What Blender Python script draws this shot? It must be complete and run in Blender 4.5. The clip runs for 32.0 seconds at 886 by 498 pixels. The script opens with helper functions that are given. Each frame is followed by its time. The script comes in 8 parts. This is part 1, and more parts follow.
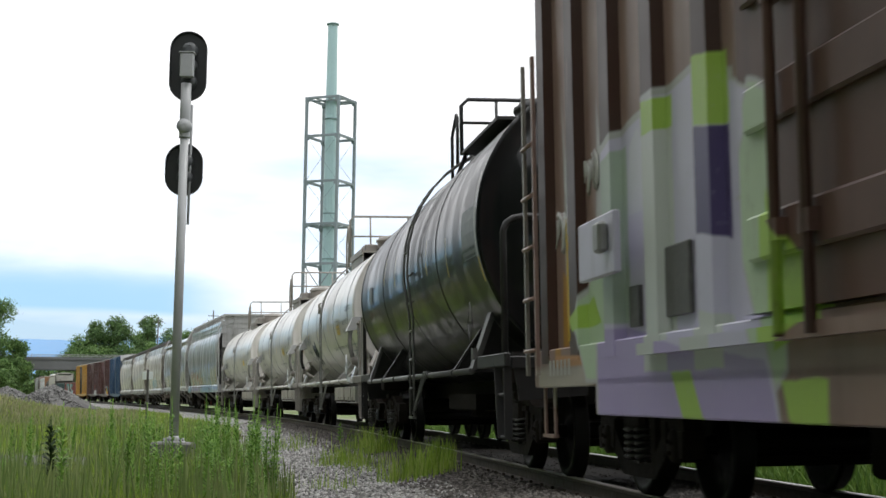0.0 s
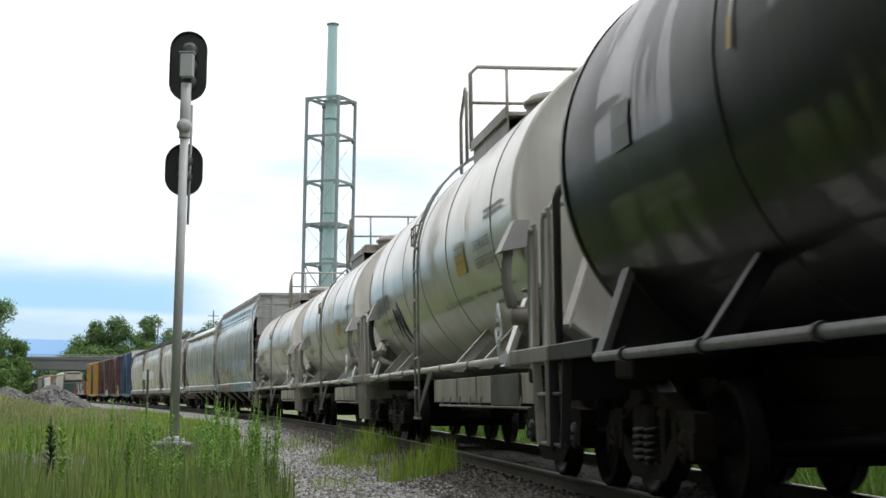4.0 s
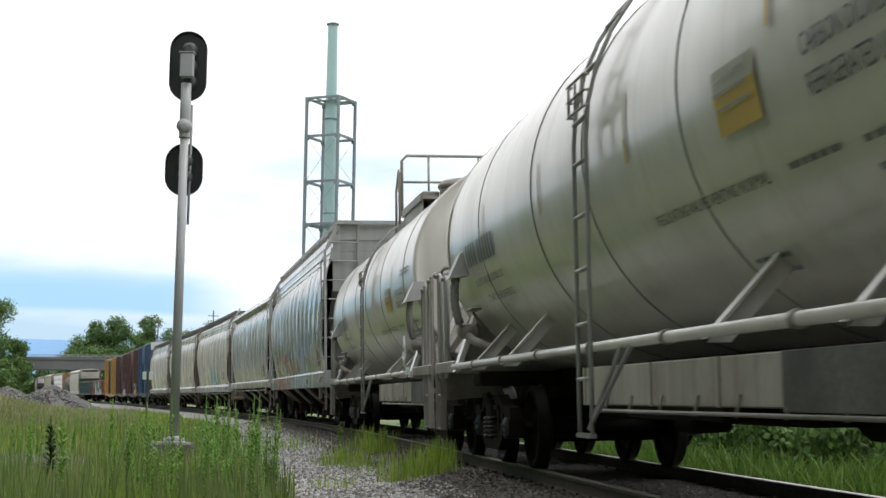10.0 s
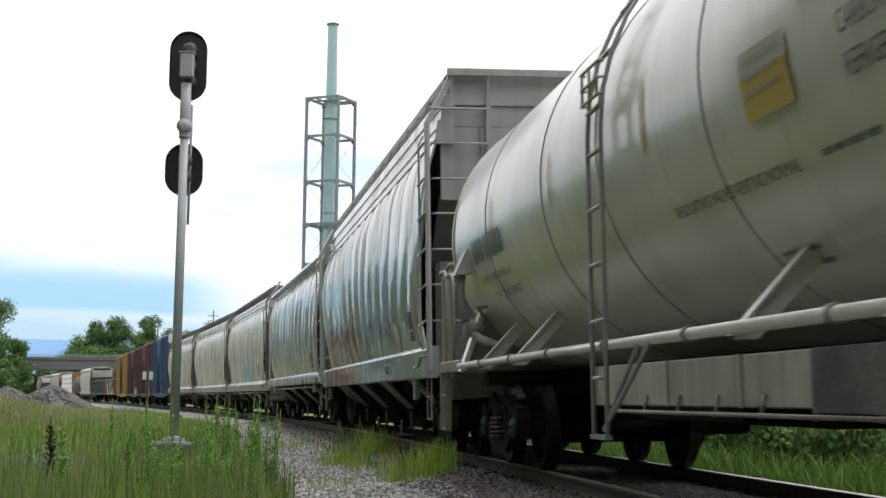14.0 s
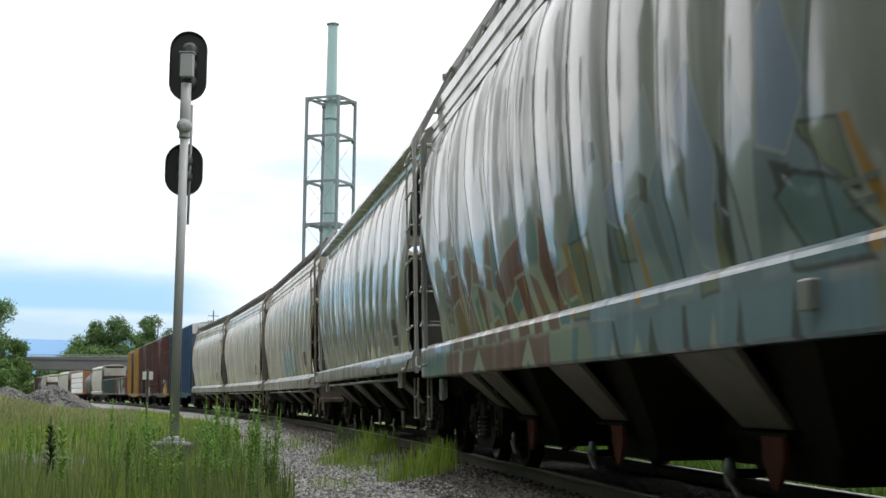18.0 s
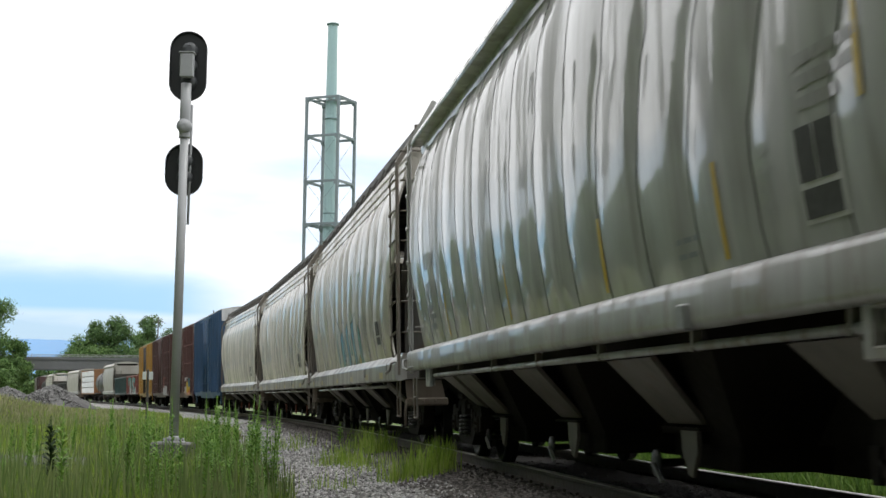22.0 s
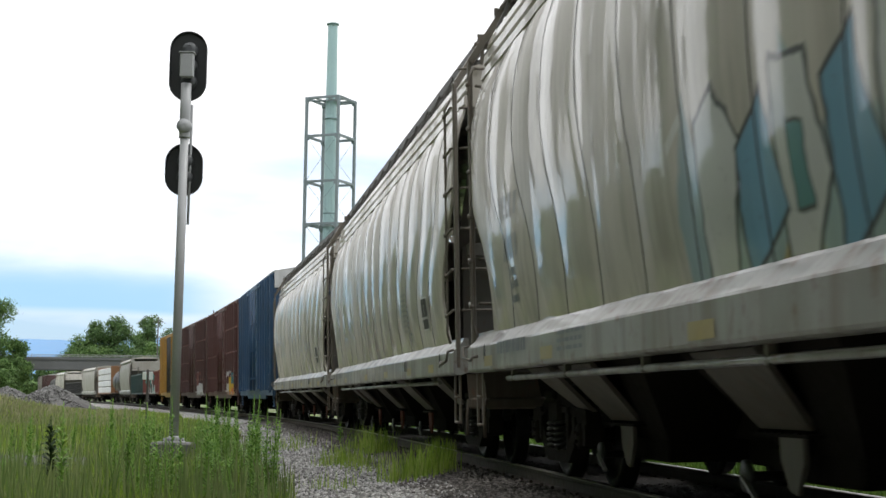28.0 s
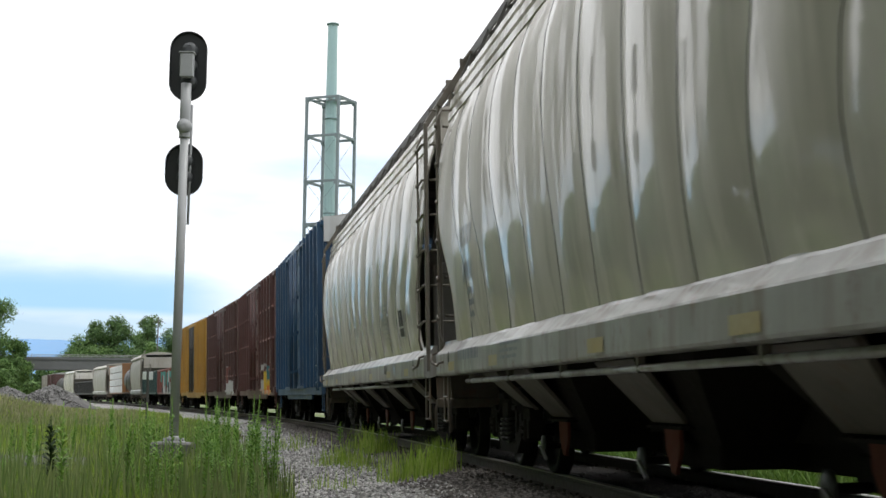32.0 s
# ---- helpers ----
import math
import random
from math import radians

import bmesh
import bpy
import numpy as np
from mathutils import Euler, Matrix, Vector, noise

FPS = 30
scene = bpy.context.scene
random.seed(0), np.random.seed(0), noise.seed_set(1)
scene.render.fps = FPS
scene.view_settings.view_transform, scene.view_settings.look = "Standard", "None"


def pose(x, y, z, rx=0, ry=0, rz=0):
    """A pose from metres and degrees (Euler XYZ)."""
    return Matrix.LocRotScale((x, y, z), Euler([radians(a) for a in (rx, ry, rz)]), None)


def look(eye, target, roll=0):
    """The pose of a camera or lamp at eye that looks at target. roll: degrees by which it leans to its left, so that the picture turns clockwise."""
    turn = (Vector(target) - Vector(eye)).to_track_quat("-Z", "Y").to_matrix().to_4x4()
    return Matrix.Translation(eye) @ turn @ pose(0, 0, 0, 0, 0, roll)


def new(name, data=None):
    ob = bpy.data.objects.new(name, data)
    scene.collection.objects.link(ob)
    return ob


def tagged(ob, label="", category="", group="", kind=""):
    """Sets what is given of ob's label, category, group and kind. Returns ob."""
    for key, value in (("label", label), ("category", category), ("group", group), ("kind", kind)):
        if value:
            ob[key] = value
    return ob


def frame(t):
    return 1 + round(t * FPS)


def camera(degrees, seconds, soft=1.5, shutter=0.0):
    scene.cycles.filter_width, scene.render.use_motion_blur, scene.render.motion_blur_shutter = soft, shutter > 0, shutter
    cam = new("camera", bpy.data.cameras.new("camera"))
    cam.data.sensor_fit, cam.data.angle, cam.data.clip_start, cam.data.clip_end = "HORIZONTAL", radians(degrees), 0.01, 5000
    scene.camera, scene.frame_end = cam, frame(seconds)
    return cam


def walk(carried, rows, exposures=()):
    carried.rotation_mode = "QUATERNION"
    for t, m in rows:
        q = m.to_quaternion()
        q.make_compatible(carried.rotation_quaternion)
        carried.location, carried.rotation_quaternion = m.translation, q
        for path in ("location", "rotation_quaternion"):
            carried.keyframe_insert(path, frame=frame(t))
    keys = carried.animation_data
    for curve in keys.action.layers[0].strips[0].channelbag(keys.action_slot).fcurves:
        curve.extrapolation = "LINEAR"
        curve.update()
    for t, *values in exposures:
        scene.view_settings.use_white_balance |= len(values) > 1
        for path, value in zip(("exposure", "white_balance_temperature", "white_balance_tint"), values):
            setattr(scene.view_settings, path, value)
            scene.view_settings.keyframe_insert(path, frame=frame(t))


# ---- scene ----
cam = camera(33.56, 32.0, soft=1.5, shutter=0.45)
EYE = Vector((0, 0, 0.711))
AIM = look(EYE, EYE + Vector((0, math.cos(0.10308), math.sin(0.10308))), 0.757)
walk(cam, [(0.0, AIM), (32.0, AIM)], [(0.0, -0.02), (32.0, -0.02)])

# ---- light ----
SUN_ELEVATION, SUN_TURN = 58.0, 70.0


def build_world():
    w = bpy.data.worlds.new("sky")
    scene.world = w
    w.use_nodes = True
    nt = w.node_tree
    nt.nodes.clear()
    out = nt.nodes.new("ShaderNodeOutputWorld")
    bg = nt.nodes.new("ShaderNodeBackground")
    bg.inputs["Strength"].default_value = 0.112
    sky = nt.nodes.new("ShaderNodeTexSky")
    sky.sky_type, sky.sun_disc = "NISHITA", False
    sky.sun_elevation, sky.sun_rotation = radians(SUN_ELEVATION), radians(SUN_TURN)
    sky.air_density, sky.dust_density = 1.2, 1.0
    tc = nt.nodes.new("ShaderNodeTexCoord")
    stretch = nt.nodes.new("ShaderNodeMapping")
    stretch.inputs["Scale"].default_value = (2.2, 2.2, 9.0)
    stretch.inputs["Location"].default_value = (0.35, 0.1, 0.42)
    clouds = nt.nodes.new("ShaderNodeTexNoise")
    clouds.inputs["Scale"].default_value, clouds.inputs["Detail"].default_value = 1.35, 7.0
    clouds.inputs["Roughness"].default_value = 0.52
    nt.links.new(tc.outputs["Generated"], stretch.inputs["Vector"])
    nt.links.new(stretch.outputs["Vector"], clouds.inputs["Vector"])
    sep = nt.nodes.new("ShaderNodeSeparateXYZ")
    nt.links.new(tc.outputs["Generated"], sep.inputs[0])
    height = nt.nodes.new("ShaderNodeMapRange")
    height.inputs["From Min"].default_value, height.inputs["From Max"].default_value = 0.05, 0.26
    height.inputs["To Min"].default_value, height.inputs["To Max"].default_value = -0.09, 0.42
    nt.links.new(sep.outputs["Z"], height.inputs["Value"])
    add = nt.nodes.new("ShaderNodeMath")
    nt.links.new(clouds.outputs["Fac"], add.inputs[0])
    nt.links.new(height.outputs["Result"], add.inputs[1])
    ramp = nt.nodes.new("ShaderNodeValToRGB")
    ramp.color_ramp.elements[0].position, ramp.color_ramp.elements[1].position = 0.40, 0.68
    nt.links.new(add.outputs[0], ramp.inputs["Fac"])
    veil = nt.nodes.new("ShaderNodeMix")
    veil.data_type = "RGBA"
    veil.inputs["Factor"].default_value = 0.6
    veil.inputs[7].default_value = (5.6, 8.6, 12.0, 1)
    nt.links.new(sky.outputs["Color"], veil.inputs[6])
    mix = nt.nodes.new("ShaderNodeMix")
    mix.data_type = "RGBA"
    mix.inputs[7].default_value = (11.2, 11.3, 11.5, 1)
    nt.links.new(ramp.outputs["Color"], mix.inputs["Factor"])
    nt.links.new(veil.outputs[2], mix.inputs[6])
    # an overcast sky grows brighter towards the zenith
    lift = nt.nodes.new("ShaderNodeMapRange")
    lift.inputs["From Min"].default_value, lift.inputs["From Max"].default_value = 0.22, 1.0
    lift.inputs["To Min"].default_value, lift.inputs["To Max"].default_value = 1.0, 1.9
    nt.links.new(sep.outputs["Z"], lift.inputs["Value"])
    bright = nt.nodes.new("ShaderNodeVectorMath")
    bright.operation = "SCALE"
    # a clear blue streak low over the ridge, wide of the track
    wave = nt.nodes.new("ShaderNodeMath")
    wave.operation, wave.inputs[1].default_value = "MULTIPLY_ADD", 0.035
    nt.links.new(clouds.outputs["Fac"], wave.inputs[0])
    nt.links.new(sep.outputs["Z"], wave.inputs[2])
    streak = None
    for value, lo, hi in ((wave.outputs[0], 0.0715, 0.0795), (wave.outputs[0], 0.118, 0.092), (sep.outputs["X"], -0.12, -0.19), (sep.outputs["X"], -0.42, -0.31)):
        edge = nt.nodes.new("ShaderNodeMapRange")
        edge.interpolation_type = "SMOOTHSTEP"
        edge.inputs["From Min"].default_value, edge.inputs["From Max"].default_value = lo, hi
        edge.inputs["To Max"].default_value = 1.0 if streak else 0.9
        nt.links.new(value, edge.inputs["Value"])
        if streak:
            both = nt.nodes.new("ShaderNodeMath")
            both.operation = "MULTIPLY"
            nt.links.new(streak, both.inputs[0])
            nt.links.new(edge.outputs["Result"], both.inputs[1])
            streak = both.outputs[0]
        else:
            streak = edge.outputs["Result"]
    clear = nt.nodes.new("ShaderNodeMix")
    clear.data_type = "RGBA"
    clear.inputs[7].default_value = (3.9, 6.7, 9.0, 1)
    nt.links.new(streak, clear.inputs["Factor"])
    nt.links.new(mix.outputs[2], clear.inputs[6])
    nt.links.new(clear.outputs[2], bright.inputs[0])
    nt.links.new(lift.outputs["Result"], bright.inputs["Scale"])
    nt.links.new(bright.outputs[0], bg.inputs["Color"])
    nt.links.new(bg.outputs[0], out.inputs[0])


build_world()
sun = new("sun", bpy.data.lights.new("sun", "SUN"))
sun.data.energy, sun.data.angle, sun.data.color = 1.3, radians(28), (1.0, 0.97, 0.92)
sun.matrix_world = look((0, 0, 60), Vector((0, 0, 60)) - Vector((
    math.cos(radians(SUN_ELEVATION)) * math.sin(radians(SUN_TURN)),
    math.cos(radians(SUN_ELEVATION)) * math.cos(radians(SUN_TURN)), math.sin(radians(SUN_ELEVATION)))))


# ---- mesh helpers ----
class Shape:
    """Vertices and faces gathered for one mesh."""

    def __init__(self):
        self.v, self.f, self.s = [], [], []

    def add(self, verts, faces, smooth=False):
        n = len(self.v)
        self.v += [tuple(p) for p in verts]
        self.f += [tuple(i + n for i in q) for q in faces]
        self.s += [smooth] * len(faces)
        return self

    def box(self, c, size, turn=None, bevel=0.0):
        x, y, z = (s / 2 for s in size)
        if bevel > 0:
            b = min(bevel, x * 0.9, y * 0.9, z * 0.9)
            ring = [(x - b, -y), (x, -y + b), (x, y - b), (x - b, y), (-x + b, y), (-x, y - b), (-x, -y + b), (-x + b, -y)]
            inner = [(px - math.copysign(b, px) if abs(px) > b else px, py - math.copysign(b, py) if abs(py) > b else py) for px, py in ring]
            vs = [(p[0], p[1], -z) for p in inner] + [(p[0], p[1], -z + b) for p in ring] + [(p[0], p[1], z - b) for p in ring] + [(p[0], p[1], z) for p in inner]
            fs = [tuple(range(7, -1, -1)), tuple(range(24, 32))]
            for k in range(3):
                for i in range(8):
                    j = (i + 1) % 8
                    fs.append((k * 8 + i, k * 8 + j, k * 8 + 8 + j, k * 8 + 8 + i))
        else:
            vs = [(a, b, d) for d in (-z, z) for a, b in ((-x, -y), (x, -y), (x, y), (-x, y))]
            fs = [(3, 2, 1, 0), (4, 5, 6, 7), (0, 1, 5, 4), (1, 2, 6, 5), (2, 3, 7, 6), (3, 0, 4, 7)]
        if turn is not None:
            r = Euler([radians(a) for a in turn]).to_matrix()
            vs = [r @ Vector(p) for p in vs]
        return self.add([(p[0] + c[0], p[1] + c[1], p[2] + c[2]) for p in vs], fs)

    def beam(self, a, b, w, h):
        """A square bar from a to b."""
        a, b = Vector(a), Vector(b)
        d = (b - a).normalized()
        side = d.cross(Vector((0, 0, 1)))
        side = side.normalized() if side.length > 1e-3 else Vector((1, 0, 0))
        up = side.cross(d)
        vs = []
        for p in (a, b):
            vs += [p + side * sx * w / 2 + up * sz * h / 2 for sx, sz in ((-1, -1), (1, -1), (1, 1), (-1, 1))]
        return self.add(vs, [(0, 1, 2, 3), (7, 6, 5, 4), (0, 4, 5, 1), (1, 5, 6, 2), (2, 6, 7, 3), (3, 7, 4, 0)])

    def tube(self, pts, r, n=8, caps=True):
        pts = [Vector(p) for p in pts]
        rings, prev = [], None
        for i, p in enumerate(pts):
            d = (pts[min(i + 1, len(pts) - 1)] - pts[max(i - 1, 0)]).normalized()
            if prev is None:
                u = d.cross(Vector((0, 0, 1)))
                if u.length < 0.05:
                    u = d.cross(Vector((0, 1, 0)))
            else:
                u = prev - d * prev.dot(d)
            u.normalize()
            prev = u
            w = d.cross(u)
            rr = r[i] if isinstance(r, (list, tuple)) else r
            rings += [p + (u * math.cos(2 * math.pi * k / n) + w * math.sin(2 * math.pi * k / n)) * rr for k in range(n)]
        fs = []
        for i in range(len(pts) - 1):
            for k in range(n):
                j = (k + 1) % n
                fs.append((i * n + k, i * n + j, (i + 1) * n + j, (i + 1) * n + k))
        self.add(rings, fs, True)
        if caps:
            m = len(self.v) - len(rings)
            self.f += [tuple(m + k for k in range(n - 1, -1, -1)), tuple(m + (len(pts) - 1) * n + k for k in range(n))]
            self.s += [False, False]
        return self

    def lathe(self, prof, axis="x", n=32, c=(0, 0, 0), smooth=True):
        """prof: rows of (along, radius) turned round an axis."""
        vs = []
        for a, r in prof:
            for k in range(n):
                t = 2 * math.pi * k / n
                p, q = r * math.cos(t), r * math.sin(t)
                vs.append({"x": (a, p, q), "y": (q, a, p), "z": (p, q, a)}[axis])
        vs = [(p[0] + c[0], p[1] + c[1], p[2] + c[2]) for p in vs]
        fs = [(i * n + k, i * n + (k + 1) % n, (i + 1) * n + (k + 1) % n, (i + 1) * n + k) for i in range(len(prof) - 1) for k in range(n)]
        self.add(vs, fs, smooth)
        m = len(self.v) - len(vs)
        for i, flip in ((0, True), (len(prof) - 1, False)):
            if prof[i][1] > 1e-4:
                loop = [m + i * n + k for k in range(n)]
                self.f.append(tuple(loop[::-1] if flip else loop))
                self.s.append(False)
        return self

    def prism(self, poly, a, b, axis="y", smooth=False):
        """A flat outline pushed from a to b along an axis. poly: (x, z) for axis y, (y, z) for axis x, (x, y) for z."""
        def at(p, k):
            return {"y": (p[0], k, p[1]), "x": (k, p[0], p[1]), "z": (p[0], p[1], k)}[axis]
        n = len(poly)
        self.add([at(p, a) for p in poly] + [at(p, b) for p in poly],
                 [(i, (i + 1) % n, n + (i + 1) % n, n + i) for i in range(n)], smooth)
        m = len(self.v) - 2 * n
        self.f += [tuple(range(m + n - 1, m - 1, -1)), tuple(range(m + n, m + 2 * n))]
        self.s += [False, False]
        return self

    def sheet(self, rows, smooth=True, closed=False):
        """A grid of points, rows of equal length."""
        m, n = len(rows), len(rows[0])
        vs = [p for r in rows for p in r]
        fs = [(i * n + j, i * n + j + 1, (i + 1) * n + j + 1, (i + 1) * n + j) for i in range(m - 1) for j in range(n - 1)]
        return self.add(vs, fs, smooth)


def mesh_of(shape, name, material):
    me = bpy.data.meshes.new(name)
    me.from_pydata(shape.v, [], shape.f)
    me.polygons.foreach_set("use_smooth", shape.s)
    bm = bmesh.new()
    bm.from_mesh(me)
    bmesh.ops.recalc_face_normals(bm, faces=bm.faces)
    bm.to_mesh(me)
    bm.free()
    me.materials.append(material)
    return me


def part(name, shape, material, parent, label="", m=None):
    """Links a shape, or a mesh that others share, as one object under a thing or a part."""
    ob = new(name, shape if isinstance(shape, bpy.types.Mesh) else mesh_of(shape, name, material))
    ob.parent = parent
    if m is not None:
        ob.matrix_basis = m
    if label:
        ob["label"] = label
    return ob


def thing(name, label, category, group="", kind="", at=None):
    ob = new(name)
    if at is not None:
        ob.matrix_basis = at
    return tagged(ob, label, category, group, kind)


def solo(name, shape, material, label="", category="", group="", kind="", m=None):
    ob = part(name, shape, material, None, "", m)
    return tagged(ob, label, category, group, kind)


# ---- materials ----
def nodes_of(name):
    mat = bpy.data.materials.new(name)
    mat.use_nodes = True
    nt = mat.node_tree
    return mat, nt, nt.nodes["Principled BSDF"]


def put(nt, kind, **values):
    n = nt.nodes.new(kind)
    for k, v in values.items():
        if k in n.inputs:
            n.inputs[k].default_value = v
    return n


def noise_at(nt, coords, scale, detail=4.0, stretch=(1, 1, 1), shift=(0, 0, 0), rough=0.55):
    mp = nt.nodes.new("ShaderNodeMapping")
    mp.inputs["Scale"].default_value = stretch
    mp.inputs["Location"].default_value = shift
    nt.links.new(coords, mp.inputs["Vector"])
    n = put(nt, "ShaderNodeTexNoise", Scale=scale, Detail=detail, Roughness=rough)
    nt.links.new(mp.outputs[0], n.inputs["Vector"])
    return n.outputs["Fac"]


def ramp_of(nt, fac, stops, constant=False):
    r = nt.nodes.new("ShaderNodeValToRGB")
    e = r.color_ramp.elements
    while len(e) < len(stops):
        e.new(0.5)
    for el, (p, c) in zip(e, stops):
        el.position = p
        el.color = (c, c, c, 1) if isinstance(c, (int, float)) else (*c, 1)
    if constant:
        r.color_ramp.interpolation = "CONSTANT"
    nt.links.new(fac, r.inputs["Fac"])
    return r.outputs["Color"]


def mixed(nt, fac, a, b, mode="MIX"):
    m = nt.nodes.new("ShaderNodeMix")
    m.data_type, m.blend_type = "RGBA", mode
    for sock, val in ((m.inputs["Factor"], fac), (m.inputs[6], a), (m.inputs[7], b)):
        if isinstance(val, bpy.types.NodeSocket):
            nt.links.new(val, sock)
        elif isinstance(val, (int, float)):
            sock.default_value = val
        else:
            sock.default_value = (*val, 1)
    return m.outputs[2]


def calc(nt, op, a, b=0.0):
    m = nt.nodes.new("ShaderNodeMath")
    m.operation = op
    for sock, val in zip(m.inputs, (a, b)):
        if isinstance(val, bpy.types.NodeSocket):
            nt.links.new(val, sock)
        else:
            sock.default_value = val
    return m.outputs[0]


def span(nt, value, lo, hi, soft):
    """1 between lo and hi, falling off over soft."""
    def edge(a, b):
        r = put(nt, "ShaderNodeMapRange", **{"From Min": a, "From Max": b})
        nt.links.new(value, r.inputs["Value"])
        return r.outputs["Result"]
    return calc(nt, "MULTIPLY", edge(lo - soft, lo + soft), edge(hi + soft, hi - soft))


def bump(nt, bsdf, fac, strength, distance=0.01):
    b = put(nt, "ShaderNodeBump", Strength=strength, Distance=distance)
    nt.links.new(fac, b.inputs["Height"])
    nt.links.new(b.outputs[0], bsdf.inputs["Normal"])


def sprayed(nt, co, sep, art, col, fine, wobble):
    """Spray-painted shapes: fields with uneven borders and rows of spikes, each in its own colour.
    Rows: kind, x0, x1, z0, z1, spikes a metre, shift, slant, colour; or "cut", corners, colour, outline colour, outline width."""
    wob = noise_at(nt, co, 1.7, 3, (1, 0, 0.9), (2, 0, 1))
    off = calc(nt, "SUBTRACT", wob, 0.5)
    x = calc(nt, "ADD", sep.outputs[0], calc(nt, "MULTIPLY", off, wobble))
    z = calc(nt, "ADD", sep.outputs[2], calc(nt, "MULTIPLY", off, wobble * 0.7))
    near = put(nt, "ShaderNodeMapRange", **{"From Min": -1.0, "From Max": -1.2})
    nt.links.new(sep.outputs[1], near.inputs["Value"])
    worn = calc(nt, "MULTIPLY", ramp_of(nt, fine, [(0.25, 0.75), (0.38, 0.97)]), near.outputs["Result"])
    flat = nt.nodes.new("ShaderNodeCombineXYZ")
    nt.links.new(x, flat.inputs[0])
    nt.links.new(z, flat.inputs[1])
    flat.inputs[2].default_value = 1.0
    cover = 0.0
    for kind, *row in art:
        if kind == "cut":
            corners, color, rim, width = row
            inside = None
            area = sum(p[0] * q[1] - q[0] * p[1] for p, q in zip(corners, corners[1:] + corners[:1]))
            for (px, pz), (qx, qz) in zip(corners, corners[1:] + corners[:1]):
                n = Vector((-(qz - pz), qx - px)).normalized() * (1 if area > 0 else -1)
                d = nt.nodes.new("ShaderNodeVectorMath")
                d.operation = "DOT_PRODUCT"
                nt.links.new(flat.outputs[0], d.inputs[0])
                d.inputs[1].default_value = (n.x, n.y, -(n.x * px + n.y * pz))
                inside = d.outputs["Value"] if inside is None else calc(nt, "MINIMUM", inside, d.outputs["Value"])
            for tint, grow in ((rim, width), (color, 0.0)):
                if tint:
                    e = put(nt, "ShaderNodeMapRange", **{"From Min": -grow - 0.008, "From Max": -grow + 0.012})
                    nt.links.new(inside, e.inputs["Value"])
                    there = calc(nt, "MULTIPLY", e.outputs["Result"], worn)
                    cover = calc(nt, "MAXIMUM", there, cover)
                    col = mixed(nt, there, col, tint)
            continue
        x0, x1, z0, z1, rate, shift, slant, color = row
        xs = calc(nt, "ADD", x, calc(nt, "MULTIPLY", calc(nt, "SUBTRACT", z, z0), slant))
        mask = calc(nt, "MULTIPLY", span(nt, xs, x0, x1, 0.03), span(nt, z, z0, z1, 0.03))
        if kind != "field":
            wave = calc(nt, "PINGPONG", calc(nt, "ADD", calc(nt, "MULTIPLY", xs, rate), shift), 1.0)
            h = put(nt, "ShaderNodeMapRange", **({"From Min": z0, "From Max": z1} if kind == "up" else {"From Min": z1, "From Max": z0}))
            nt.links.new(z, h.inputs["Value"])
            e = put(nt, "ShaderNodeMapRange", **{"From Min": 0.0, "From Max": 0.05 * rate + 0.02})
            nt.links.new(calc(nt, "SUBTRACT", wave, calc(nt, "ADD", calc(nt, "MULTIPLY", h.outputs["Result"], 0.75), 0.25)), e.inputs["Value"])
            mask = calc(nt, "MULTIPLY", mask, e.outputs["Result"])
        there = calc(nt, "MULTIPLY", mask, worn)
        cover = calc(nt, "MAXIMUM", there, cover)
        col = mixed(nt, there, col, color)
    return col, cover


